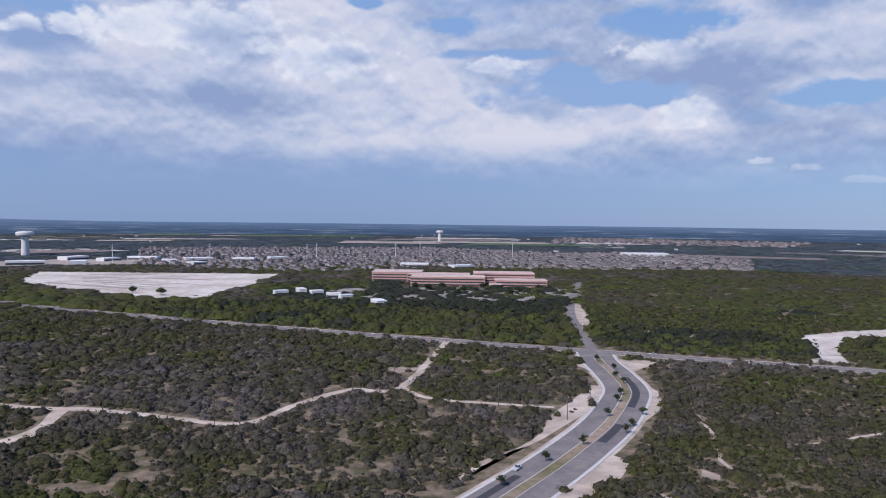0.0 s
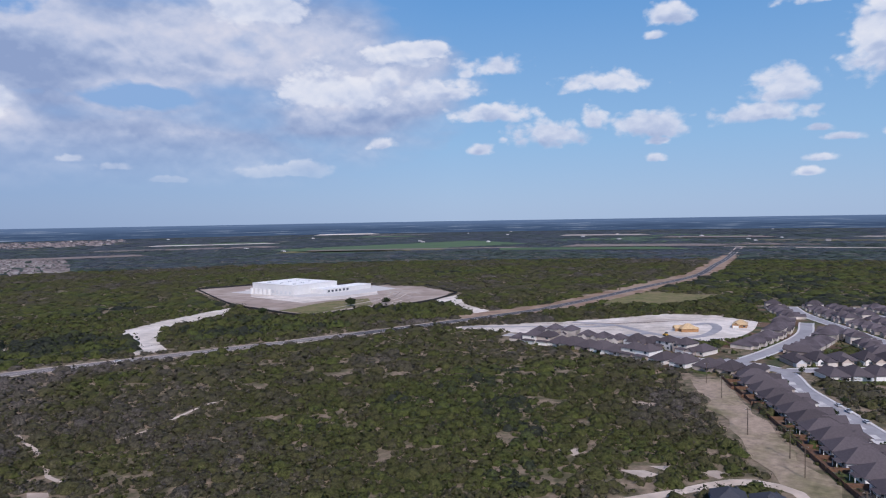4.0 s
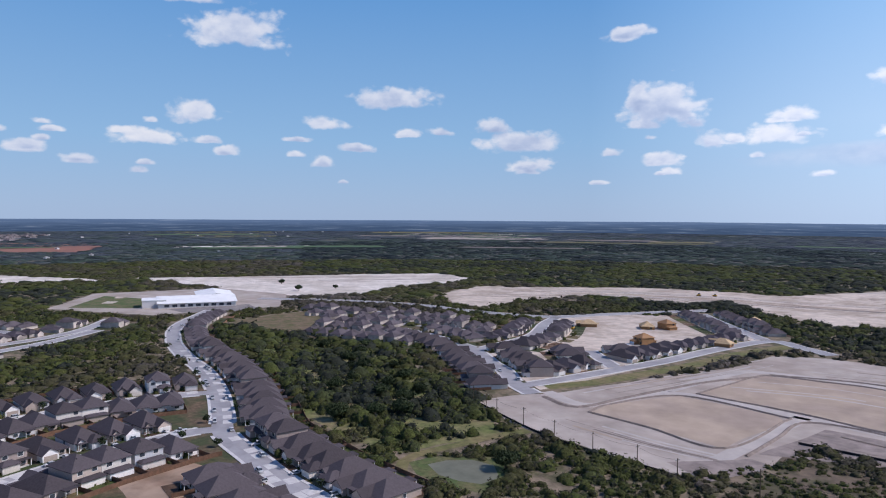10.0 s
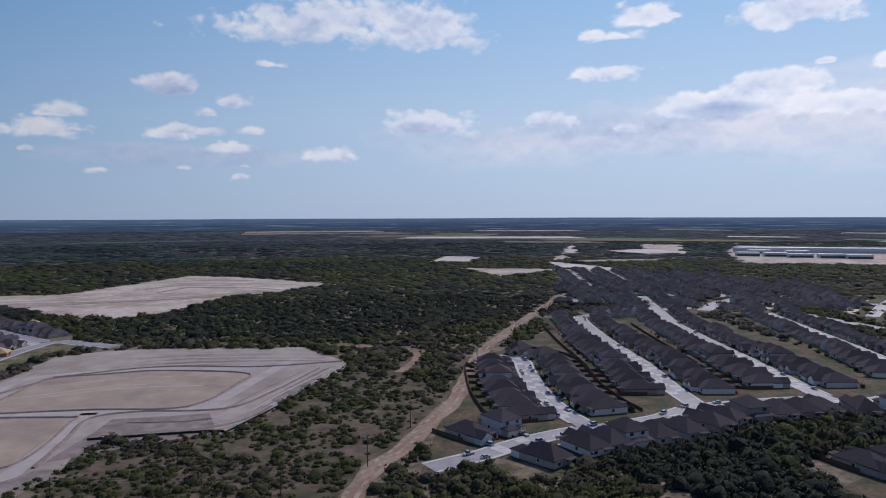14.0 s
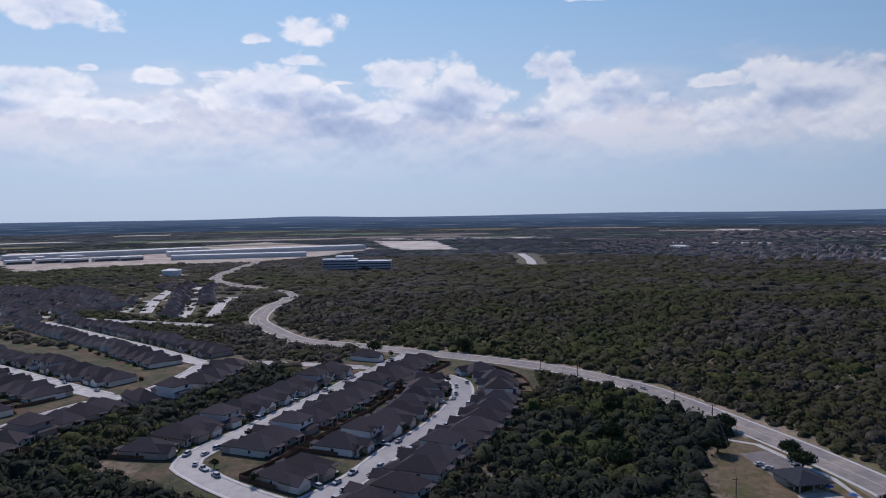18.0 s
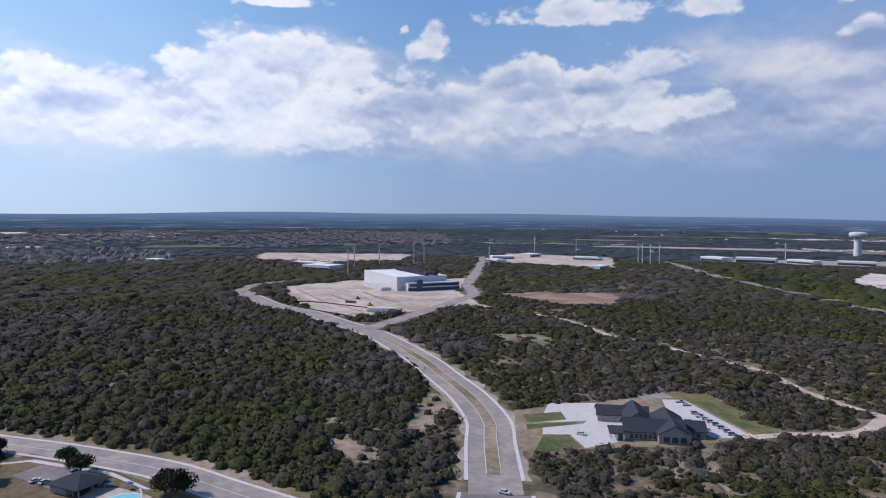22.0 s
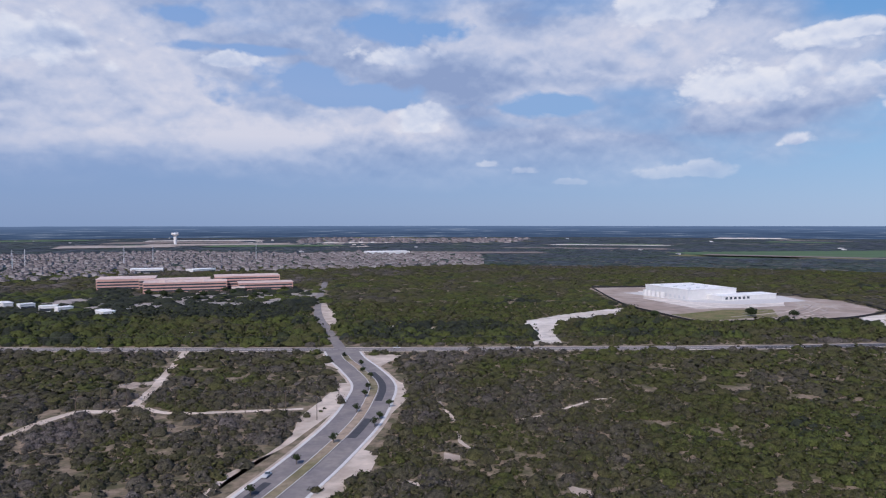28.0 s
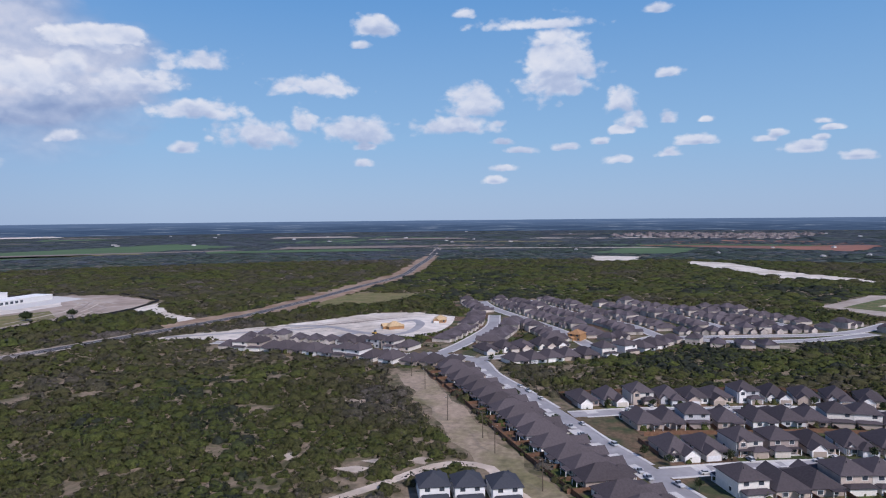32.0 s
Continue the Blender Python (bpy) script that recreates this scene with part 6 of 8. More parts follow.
ribbon("verge_lot", S["strip"], -16, -4, 0.12, M["dry_grass"], "dry grass verge between street and lot", "verge")

# ---- medians ----
for nm, ln, w, mat in (("median_north", S["blvd_n"][4:62], 4.6, "soil"), ("median_west", S["blvd_w"][3:52], 5.4, "soil")):
    ribbon(nm, ln, -w / 2, w / 2, 0.32, M[mat], "narrow dirt median with young trees", "median")
    for sd in (-1, 1):
        ribbon("kerb_median", ln, min(sd * w / 2, sd * (w / 2 + 0.35)), max(sd * w / 2, sd * (w / 2 + 0.35)), 0.34, M["kerb"], "pale median kerb", "kerb")
for nm, ln, o, w, mat in (("shoulder_north", S["blvd_n"][2:60], 14.2, 3, "caliche"), ("shoulder_north", S["blvd_n"][2:60], -14.2, 3, "caliche"),
                          ("verge_south", S["blvd_s"][8:90], -13, 9, "soil"), 
                          ("shoulder_highway", S["highway"], 8.2, 2.4, "caliche"), ("shoulder_highway", S["highway"], -8.2, 2.4, "caliche")):
    ribbon(nm, ln, o - w / 2, o + w / 2, 0.035, M[mat], "pale bare shoulder of the road", "shoulder")
# bare caliche beside the boulevard, uneven in width
track("verge_west", [tuple(p) for p in S["blvd_w"][2:66:3]], 34, "uneven bare caliche shoulders of the boulevard", M["shoulder_tan"], 0.085, 0.5)
track("verge_south_bare", [tuple(p) for p in S["blvd_s"][6:70:3]], 27, "uneven bare earth beside the road", M["soil"], 0.08, 0.5)
VERGE = [[(104, 425), (97, 400), (84, 378), (68, 350), (46, 318), (20, 285), (4, 262), (10, 266), (27, 290), (36, 308), (47, 328), (56, 352), (66, 376), (81, 402), (92, 427)],
         [(118, 440), (124, 430), (129, 410), (124, 385), (113, 366), (98, 345), (94, 342), (104, 362), (115, 388), (119, 412)],
         [(70, 300), (78, 288), (72, 270), (58, 255), (38, 242), (40, 252), (56, 275)],
         [(100, 470), (92, 488), (80, 500), (96, 512), (104, 508)], [(124, 460), (140, 478), (160, 492), (148, 504), (124, 512)]]
for pts in VERGE:
    patch("verge_bare", pts, 0.06, M["caliche"], "bare pale caliche beside the boulevard", "verge", 5)
    set_area(cover, pts, 0.04)
for pts in ([(182, 620), (192, 622), (196, 650), (186, 648)], [(210, 600), (222, 598), (226, 622), (214, 626)], [(132, 640), (140, 640), (156, 740), (170, 860), (160, 862), (142, 760)],
            [(-40, 470), (-10, 480), (-4, 470), (-30, 455)]):
    patch("clearing", pts, 0.05, M["caliche"], "bare pale clearing in the scrub", "clearing", 3)
    set_area(cover, pts, 0.0)
for pts in ([(-492, 314), (-471, 357), (-423, 317), (-448, 307)], [(-209, 223), (-214, 232), (-192, 211), (-182, 196)], [(-209, 240), (-209, 246), (-187, 228), (-174, 218), (-171, 210), (-184, 217)],
            [(-300, 165), (-330, 180), (-345, 178), (-310, 150), (-270, 130)], [(-250, 120), (-290, 110), (-330, 120), (-300, 95), (-255, 100)]):
    patch("clearing_tan", pts, 0.05, M["soil"], "bare tan earth between the bushes", "clearing", 3)
    set_area(cover, pts, 0.1)
# newer asphalt laid on the boulevard
ribbon("asphalt_patch", S["blvd_n"][14:26], 3.2, 7.4, 0.125, M["new_asphalt"], "strip of newer black asphalt", "asphalt")
ribbon("asphalt_patch", S["blvd_n"][30:36], 3.2, 7.4, 0.125, M["new_asphalt"], "strip of newer black asphalt", "asphalt")
ribbon("asphalt_patch", S["blvd_n"][44:52], -9.5, -6.0, 0.125, M["new_asphalt"], "strip of newer black asphalt", "asphalt")
M["marking"] = material("road_marking", (0.72, 0.70, 0.62), 0.8, var=0.1)
ribbon("lane_line", S["highway"], -0.15, 0.15, 0.115, M["marking"], "painted centre line", "road marking")
ribbon("lane_line", S["blvd_s"], -0.12, 0.12, 0.14, M["marking"], "painted centre line", "road marking")


# ---- water towers, poles and lines ----
def water_tower(x, y, h, r):
    ob = empty("water_tower", "white pedestal water tower with a broad tank", "water tower")
    bm = bmesh.new()
    lathe(bm, [(r * 0.46, -1), (r * 0.42, h * 0.1), (r * 0.40, h * 0.68), (r * 0.52, h * 0.76)], 28)
    part("pedestal", bm, M["white_paint"], ob)
    bm = bmesh.new()
    lathe(bm, [(r * 0.5, h * 0.75), (r * 0.9, h * 0.80), (r, h * 0.85), (r, h * 0.93), (r * 0.9, h * 0.965), (r * 0.5, h * 0.99), (0.5, h)], 32)
    part("tank", bm, M["white_paint"], ob)
    part("door", boxes((-2, 2, -r * 0.47, -r * 0.43, 0, 5)), M["steel"], ob)
    return set_at(ob, x, y)


water_tower(-1061, 1776, 62, 21)
water_tower(-15, 3319, 54, 17)


def wood_pole(h=12.0):
    ob = empty("utility_pole", "weathered wooden utility pole with a crossarm", "utility pole", "utility poles")
    bm = bmesh.new()
    tube(bm, (0, 0, -0.5), (0, 0, h), 0.22, 0.15, 8)
    part("pole", bm, M["pole"], ob)
    part("crossarm", boxes((-1.3, 1.3, -0.08, 0.08, h - 0.9, h - 0.7)), M["pole"], ob)
    for x in (-1.15, 0.75, 1.15):
        bm = bmesh.new()
        tube(bm, (x, 0, h - 0.7), (x, 0, h - 0.4), 0.08, 0.05, 6)
        part("insulator", bm, M["steel"], ob)
    ob.location = (0, 0, -500)
    return ob


def wire(pts, h, o, r=0.03):
    cv = bpy.data.curves.new("overhead_wire", "CURVE")
    cv.dimensions, cv.bevel_depth, cv.bevel_resolution = "3D", r, 0
    sp = cv.splines.new("POLY")
    out = []
    for (x0, y0), (x1, y1) in zip(pts, pts[1:]):
        t = Vector((x1 - x0, y1 - y0, 0)).normalized()
        nx, ny = -t.y * o, t.x * o
        for k in range(8):
            u = k / 8
            out.append((x0 + (x1 - x0) * u + nx, y0 + (y1 - y0) * u + ny, h - 0.5 - 4 * u * (1 - u) * 0.9))
    out.append((*pts[-1], h - 0.5))
    sp.points.add(len(out) - 1)
    for p, q in zip(sp.points, out):
        p.co = (*q, 1)
    cv.materials.append(M["dark_metal"])
    return tagged(new("overhead_wire", cv), "thin sagging overhead wire between poles", "wire", "overhead wires")


WP, WP_LOW = wood_pole(12.5), wood_pole(8.5)
LINES = [("w", 12.5, [(-244, 376), (-197, 364), (-172, 352), (-109, 333), (-97, 334), (-52, 408), (-40, 409), (-28, 414), (8, 590)]),
         ("w", 12.5, [(-28, 414), (-3, 394), (31, 374), (51, 368), (64, 350), (82, 381)]),
         ("w", 12.5, [(-430, 748), (-301, 692), (-135, 622), (4, 572), (100, 535), (213, 494), (314, 458)]),
         ("l", 8.5, [(260, -272), (244, -265), (234, -262), (214, -259), (191, -253), (169, -251), (147, -250), (128, -247)]),
         ("w", 12.5, [(97, -247), (60, -242), (47, -241), (21, -242), (-10, -274), (-32, -323), (-57, -380), (-92, -465), (-150, -585), (-215, -715), (-285, -855)]),
         ("w", 12.5, [(415, 128), (386, 111), (328, 83), (305, 61), (286, 52), (250, 28)]),
         ("w", 12.5, [(-420, -143), (-402, -114), (-364, -53), (-332, -32), (-243, -16)])]
for kind, h, pts in LINES:
    for i, (x, y) in enumerate(pts):
        q = pts[min(i + 1, len(pts) - 1)]
        p = pts[max(i - 1, 0)]
        copy_thing(WP if kind == "w" else WP_LOW, pose(x, y, 0, 0, 0, math.degrees(math.atan2(q[1] - p[1], q[0] - p[0])) - 90))
    for o in (-1.1, 0.8, 1.1) if kind == "w" else (-0.9,):
        wire(pts, h, o)


def steel_pole(h):
    ob = empty("transmission_pole", "tall pale steel transmission pole with short arms", "transmission pole", "steel transmission poles")
    bm = bmesh.new()
    tube(bm, (0, 0, -1), (0, 0, h), 1.1, 0.5, 10)
    part("shaft", bm, M["steel"], ob)
    for k in range(3):
        bm = bmesh.new()
        tube(bm, (-3.6, 0, h - 4 - k * 4), (3.6, 0, h - 4 - k * 4), 0.3, 0.3, 6)
        part("arm", bm, M["steel"], ob)
    ob.location = (0, 0, -500)
    return ob


SP = steel_pole(42)
for x, y in ((-1058, 400), (-1184, 460), (-1219, 524), (-1248, 611), (-1241, 630), (-1109, 700), (-1514, 1097), (-1463, 1195), (-1082, 1048), (-1056, 1034), (-1045, 1045),
             (-1035, 1060), (-992, 1395), (-709, 1500), (-539, 1619), (-330, 1700), (-310, 1720), (-120, 1780), (-60, 1850), (190, 1900), (-1500, 40)):
    copy_thing(SP, pose(x, y, 0, 0, 0, 40))

# silt fence round the sites, timber fence behind the row
def fence(name, pts, h, mat, label, step=6.0, th=0.12):
    ln = smooth_line(pts, step)
    n = normals(ln)
    v, f = [], []
    for p, m_ in zip(ln, n):
        a, b = p - m_ * th / 2, p + m_ * th / 2
        v += [(*a, -0.1), (*b, -0.1), (*b, h), (*a, h)]
    for i in range(len(ln) - 1):
        q, r = 4 * i, 4 * i + 4
        f += [(q, r, r + 3, q + 3), (q + 1, q + 2, r + 2, r + 1), (q + 3, r + 3, r + 2, q + 2)]
    return tagged(new(name, mesh_of(name, v, f, M[mat])), label, "fence")


fence("silt_fence", [(260, -272), (247, -268), (214, -257), (191, -252), (169, -250), (138, -250), (127, -249)], 1.0, "silt", "low black silt fence along the graded lot")
fence("silt_fence", [(53, -327), (60, -330), (112, -326)], 1.2, "silt", "low black silt fence along the graded lot")
fence("silt_fence", [(53, -327), (34, -366), (16, -411)], 1.0, "silt", "low black silt fence along the graded lot")
SILT = [(586, 914), (503, 716), (488, 634), (485, 556), (540, 541), (600, 526), (660, 526), (736, 548)]
fence("silt_fence", SILT, 2.2, "silt", "black silt fence round the warehouse site")
fence("silt_fence", [(586, 914), (701, 874), (738, 780), (790, 706), (798, 658), (736, 548)], 2.2, "silt", "black silt fence round the warehouse site")
set_line(cover, np.array(SILT, float), 9, 0.0)
fence("silt_fence", [(-640, 240), (-725, 218), (-760, 240), (-640, 300)], 1.2, "silt", "black silt fence round the building site")
fence("timber_fence", [(432, 124), (363, 83), (309, 53), (270, 30), (226, 2)], 1.9, "fence", "brown timber fence behind a row of houses")
for key, side, s0, s1, dep in (("s2", 1, 14, 205, 38.8), ("s4", 1, 40, 560, 38.8), ("s3", -1, 26, 125, 38.8), ("s2", -1, 28, 185, 38.8), ("s6", 1, 10, 165, 38.8), ("s6", -1, 20, 165, 38.8),
                               ("s7", 1, 30, 300, 38.8), ("s8", 1, 30, 250, 38.8), ("s9", 1, 15, 200, 38.8), ("s9", -1, 15, 200, 38.8), ("s10", 1, 30, 225, 38.8), ("s10", -1, 30, 225, 38.8), ("s5", -1, 40, 330, 38.8)):
    w = np.array([at_length(S[key], s_)[0] for s_ in np.linspace(s0 - 7, s1 + 7, 20)])
    fence("timber_fence", [tuple(p) for p in w + normals(w) * side * dep], 1.9, "fence", "brown timber fence behind a row of houses")
# fences between the back yards of the nearer houses
near_lots = sorted(LOTS, key=lambda q: q[0][0] ** 2 + q[0][1] ** 2)[:190]
yv, yf = [], []
for k, (c, nrm, step) in enumerate(LOTS):
    t = np.array([-nrm[1], nrm[0]])
    for i, (o0, o1) in enumerate(((9.0, 19.3), (-13.6, -9.2))):
        q = len(yv)
        yv += [(*(c + t * u * step / 2 * 0.97 + nrm * o), 0.165 + 0.004 * (k % 5) + 0.02 * i) for u, o in ((-1, o0), (1, o0), (1, o1), (-1, o1))]
        yf.append((q, q + 1, q + 2, q + 3))
tagged(new("yard_plots", mesh_of("yard_plots", yv, yf, M["plot_ground"])), "lawns, dry grass and bare brown earth of the fenced plots", "yard", kind="stuff")
fv_, ff_ = [], []
for c, nrm, step in near_lots:
    t = np.array([-nrm[1], nrm[0]])
    a = c + t * step / 2 - nrm * 1.0
    b = c + t * step / 2 + nrm * 18.8
    for p, q in ((a, b),):
        d = np.array([-(q - p)[1], (q - p)[0]]) / np.linalg.norm(q - p) * 0.06
        k = len(fv_)
        fv_ += [(*(p - d), -0.1), (*(p + d), -0.1), (*(q + d), -0.1), (*(q - d), -0.1), (*(p - d), 1.8), (*(p + d), 1.8), (*(q + d), 1.8), (*(q - d), 1.8)]
        ff_ += [(k + 4, k + 5, k + 6, k + 7), (k, k + 3, k + 7, k + 4), (k + 1, k + 5, k + 6, k + 2)]
tagged(new("yard_fences", mesh_of("yard_fences", fv_, ff_, M["fence"])), "brown board fences between back yards", "fence", kind="stuff")


# ---- far towns ----
rng = np.random.default_rng(77)
M["meadow"] = material("meadow", (0.115, 0.135, 0.038), 0.95, var=0.35, scale=0.3, second=(0.21, 0.175, 0.085), second_scale=0.04)
M["far_tan"] = material("far_stubble", (0.21, 0.17, 0.145), 0.95, var=0.2, scale=0.02)
M["far_pale"] = material("far_pale_wall", (0.27, 0.25, 0.25), 0.9, var=0.3, scale=0.05)
M["far_tan_roof"] = material("far_tan_roof", (0.145, 0.125, 0.122), 0.9, var=0.6, scale=0.05)
TOWNS = [([(-966, 2239), (-636, 1448), (-300, 1330), (-157, 1361), (-29, 1500), (208, 1451), (659, 1489), (868, 1962), (591, 2307), (382, 2179), (-27, 2506)], 19, "tan and grey roofs of a distant suburb"),
         ([(-1738, -463), (-2223, -553), (-2439, -321), (-1889, 245), (-1498, 194), (-1414, -73)], 26, "grey roofs of a suburb beyond the woods"),
         ([(-2659, 344), (-3600, 1300), (-3044, 1644), (-1958, 1097), (-1998, 673), (-1891, 400)], 34, "pale roofs of a far suburb"),
         ([(-2400, -300), (-3300, -300), (-3500, 500), (-2600, 300)], 42, "pale roofs of a far suburb"),
         ([(2900, -600), (3600, -900), (3900, -100), (3200, 100)], 50, "scattered roofs far out on the plain"),
         ([(500, 3300), (1500, 3000), (1900, 3600), (700, 4200)], 52, "scattered roofs far out on the plain")]
for pts, sp, lab in TOWNS:
    xs, ys = [p[0] for p in pts], [p[1] for p in pts]
    wv, wf, rv, rf = [], [], [], []
    ang = rng.uniform(0, 90)
    X, Y = np.meshgrid(np.arange(min(xs), max(xs), sp), np.arange(min(ys), max(ys), sp * 1.25))
    X, Y = X.ravel(), Y.ravel()
    X, Y = X + rng.uniform(-sp / 2.6, sp / 2.6, len(X)) + 18 * np.sin(Y / 110), Y + rng.uniform(-sp / 2.6, sp / 2.6, len(X)) + 18 * np.sin(X / 140)
    ok = inside(pts, X, Y) & (rng.uniform(0, 1, len(X)) < 0.74 + 0.2 * np.sin(X / 90) * np.sin(Y / 70))
    for x, y in zip(X[ok], Y[ok]):
        add_far_house(wv, wf, rv, rf, x, y, rng.choice([0, 90]) + ang, rng.choice([3, 3, 6]), 10.5 * sp / 24, 14 * sp / 24)
    far_estate("far_town", wv, wf, rv, rf, lab, "far_pale", "far_tan_roof")
    set_area(cover, pts, 0.75)
    set_area(hue, pts, 0.35)
    patch("town_ground", pts, 0.03, M["yard"], "streets and gardens of a distant suburb", "suburb ground", 10)

def estate_rows(pts, ang, lab):
    """Back-to-back rows of far houses along short streets, with drives."""
    ux = np.array([math.cos(radians(ang)), math.sin(radians(ang))])
    vx = np.array([-ux[1], ux[0]])
    U, V = [ux @ np.array(p) for p in pts], [vx @ np.array(p) for p in pts]
    wv, wf, rv, rf, dv, df = [], [], [], [], [], []

    def free(q, gap):
        return min(np.min(np.hypot(l[:, 0] - q[0], l[:, 1] - q[1])) - hw for nm, l, hw, kb, z in STREETS if kb) > gap
    for row, v in enumerate(np.arange(min(V) + 14, max(V), 64)):
        run = []
        for u in np.arange(min(U), max(U), 7.0):
            p = ux * u + vx * (v + 6 * math.sin(u / 70))
            if inside(pts, p[:1], p[1:])[0] and free(p, 8):
                run.append(tuple(p))
            else:
                if len(run) > 6:
                    ribbon("estate_street", np.array(run), -4.0, 4.0, 0.12, M["street"], "pale street between crowded houses", "road")
                run = []
        if len(run) > 6:
            ribbon("estate_street", np.array(run), -4.0, 4.0, 0.12, M["street"], "pale street between crowded houses", "road")
        for side in (-1, 1):
            for u in np.arange(min(U), max(U), 13.4):
                q = ux * (u + rng.uniform(-1, 1)) + vx * (v + 6 * math.sin(u / 70) + side * (18 + rng.uniform(-1.2, 1.2)))
                if rng.uniform() < 0.04 or not inside(pts, q[:1], q[1:])[0] or not free(q, 10) or any((q[0] - a) ** 2 + (q[1] - b) ** 2 < 150 for a, b, *_ in placed):
                    continue
                add_far_house(wv, wf, rv, rf, q[0], q[1], ang + (0 if side > 0 else 180) + rng.uniform(-3, 3), rng.choice([2.9, 2.9, 5.6]), 10.8 + rng.uniform(-0.6, 0.8), 15.5)
                c, k = q - vx * side * 10.5 + ux * rng.choice((-2.6, 2.6)), len(dv)
                dv += [(*(c + ux * a + vx * b), 0.1) for a, b in ((-2.2, -4), (2.2, -4), (2.2, 4), (-2.2, 4))]
                df.append((k, k + 1, k + 2, k + 3))
    far_estate("estate_houses", wv, wf, rv, rf, lab)
    tagged(new("estate_drives", mesh_of("estate_drives", dv, df, M["concrete"])), "pale concrete drives of crowded houses", "driveway", kind="stuff")


for pts, sp, lab in (([(490, -307), (570, -384), (640, -405), (595, -459), (466, -477), (396, -450), (369, -390), (403, -338)], 20, "crowded grey-roofed new houses"),
                     ([(-245, -760), (-380, -1200), (-560, -1120), (-640, -850), (-552, -708), (-449, -640), (-330, -700)], 81, "crowded grey-roofed houses of the estate"),
                     ([(-494, -645), (-608, -744), (-718, -797), (-741, -689), (-640, -586), (-493, -531)], 41, "grey-roofed houses among trees")):
    estate_rows(pts, sp, lab)
    set_area(cover, pts, 0.16)
    patch("yard_estate", pts, 0.028, M["yard"], "yards and lanes of the estate", "yard", 4)

# thin pale and dark fields, and single white roofs, out to the horizon
for k in range(120):
    a, r = rng.uniform(0, 360), rng.uniform(2100, 4550)
    lr, lt = rng.uniform(30, 120) * r / 3000, rng.uniform(100, 420)
    c = np.array([-math.sin(radians(a)), math.cos(radians(a))])
    t = np.array([-c[1], c[0]])
    pts = [tuple(c * (r + u * lr) + t * (v * lt) + rng.uniform(-20, 20, 2)) for u, v in ((-1, -1), (1, -0.8), (1, 0.9), (-1, 1))]
    patch("far_field", pts, 0.3 + 0.02 * k, M[("dry_grass", "green_field", "far_tan", "graded", "green_field", "far_tan", "white_caliche")[k % 7]], "narrow field on the far plain", "field", 8)
    if r < 2300:
        set_area(cover, pts, 0.0)
wv, wf, rv, rf = [], [], [], []
for k in range(190):
    a, r = rng.uniform(0, 360), rng.uniform(1900, 4600)
    if 120 < a < 230 or rng.uniform(0, 1) < 0.2:
        continue
    cl = rng.normal(0, 60, 2)
    add_far_house(wv, wf, rv, rf, -math.sin(radians(a)) * r + cl[0], math.cos(radians(a)) * r + cl[1], rng.uniform(0, 90), rng.uniform(2.5, 4), rng.uniform(6, 9), rng.uniform(9, 16))
far_estate("far_sheds", wv, wf, rv, rf, "pale farm roofs scattered over the far plain", "white_paint", "far_pale")

patch("apron_warehouse", [(622, 846), (566, 760), (558, 646), (609, 636), (676, 632), (730, 690), (711, 746), (716, 830)], 0.10, M["white_caliche"], "white crushed stone apron round the warehouse", "apron", 3)
patch("slope_warehouse", [(495, 616), (497, 566), (591, 562), (634, 611), (580, 628)], 0.09, M["dry_grass"], "grassed slope below the warehouse", "slope", 4)
for k in range(3):
    ln = smooth_line([(640 + 32 * k, 560 + 12 * k), (690 + 28 * k, 620 + 24 * k), (720 + 22 * k, 660 + 26 * k)], 12)
    ribbon("earth_stripe", ln, -2.0, 2.5, 0.10 + 0.004 * k, M["graded"], "pale wheel track on graded earth", "earth")
patch("industrial_ground", [(-970, -1655), (-795, -1289), (-1014, -1195), (-1144, -1033), (-1364, -1009), (-1731, -1086), (-2004, -1735), (-1490, -1754), (-1212, -2002)], 0.4, M["caliche"], "pale levelled ground of an industrial park", "cleared land", 8)
set_area(cover, [(-970, -1655), (-795, -1289), (-1014, -1195), (-1144, -1033), (-1364, -1009), (-1731, -1086), (-2004, -1735), (-1490, -1754), (-1212, -2002)], 0.0)
ln = smooth_line([(587, 303), (590, 261), (569, 227), (559, 194), (578, 180), (620, 182), (644, 196), (629, 205)], 5)
ribbon("road_loop", ln, -4, 4, 0.16, M["street"], "new grey street looping through white building land", "road")
ribbon("road_loop", smooth_line([(510, 375), (542, 325), (572, 280), (590, 261)], 6), -3.5, 3.5, 0.165, M["street"], "new grey street through white building land", "road")
ribbon("road_loop", smooth_line([(566, 222), (520, 241), (490, 228), (462, 213)], 6), -4, 4, 0.17, M["street"], "new grey street through white building land", "road")
hw = S["highway"][S["highway"][:, 0] > 430]
ribbon("highway_surface", hw, -4.6, 4.6, 0.108, M["new_asphalt"], "darker asphalt of the highway", "asphalt")


# white-roofed sheds, shops and depots
def shed(x, y, w, d, h, ang, name="shed", label="low white flat-roofed commercial building", roof="membrane", wall="white_paint"):
    ob = empty(name, label, "commercial building", "commercial buildings")
    part("wall", boxes((-w / 2, w / 2, -d / 2, d / 2, -0.3, h)), M[wall], ob)
    part("roof", boxes((-w / 2 - 0.3, w / 2 + 0.3, -d / 2 - 0.3, d / 2 + 0.3, h, h + 0.6)), M[roof], ob)
    part("front", boxes((-w / 2 + 1, w / 2 - 1, -d / 2 - 0.2, -d / 2, 1, h * 0.6)), M["glass" if w < 100 else "steel"], ob)
    return set_at(ob, x, y, ang)


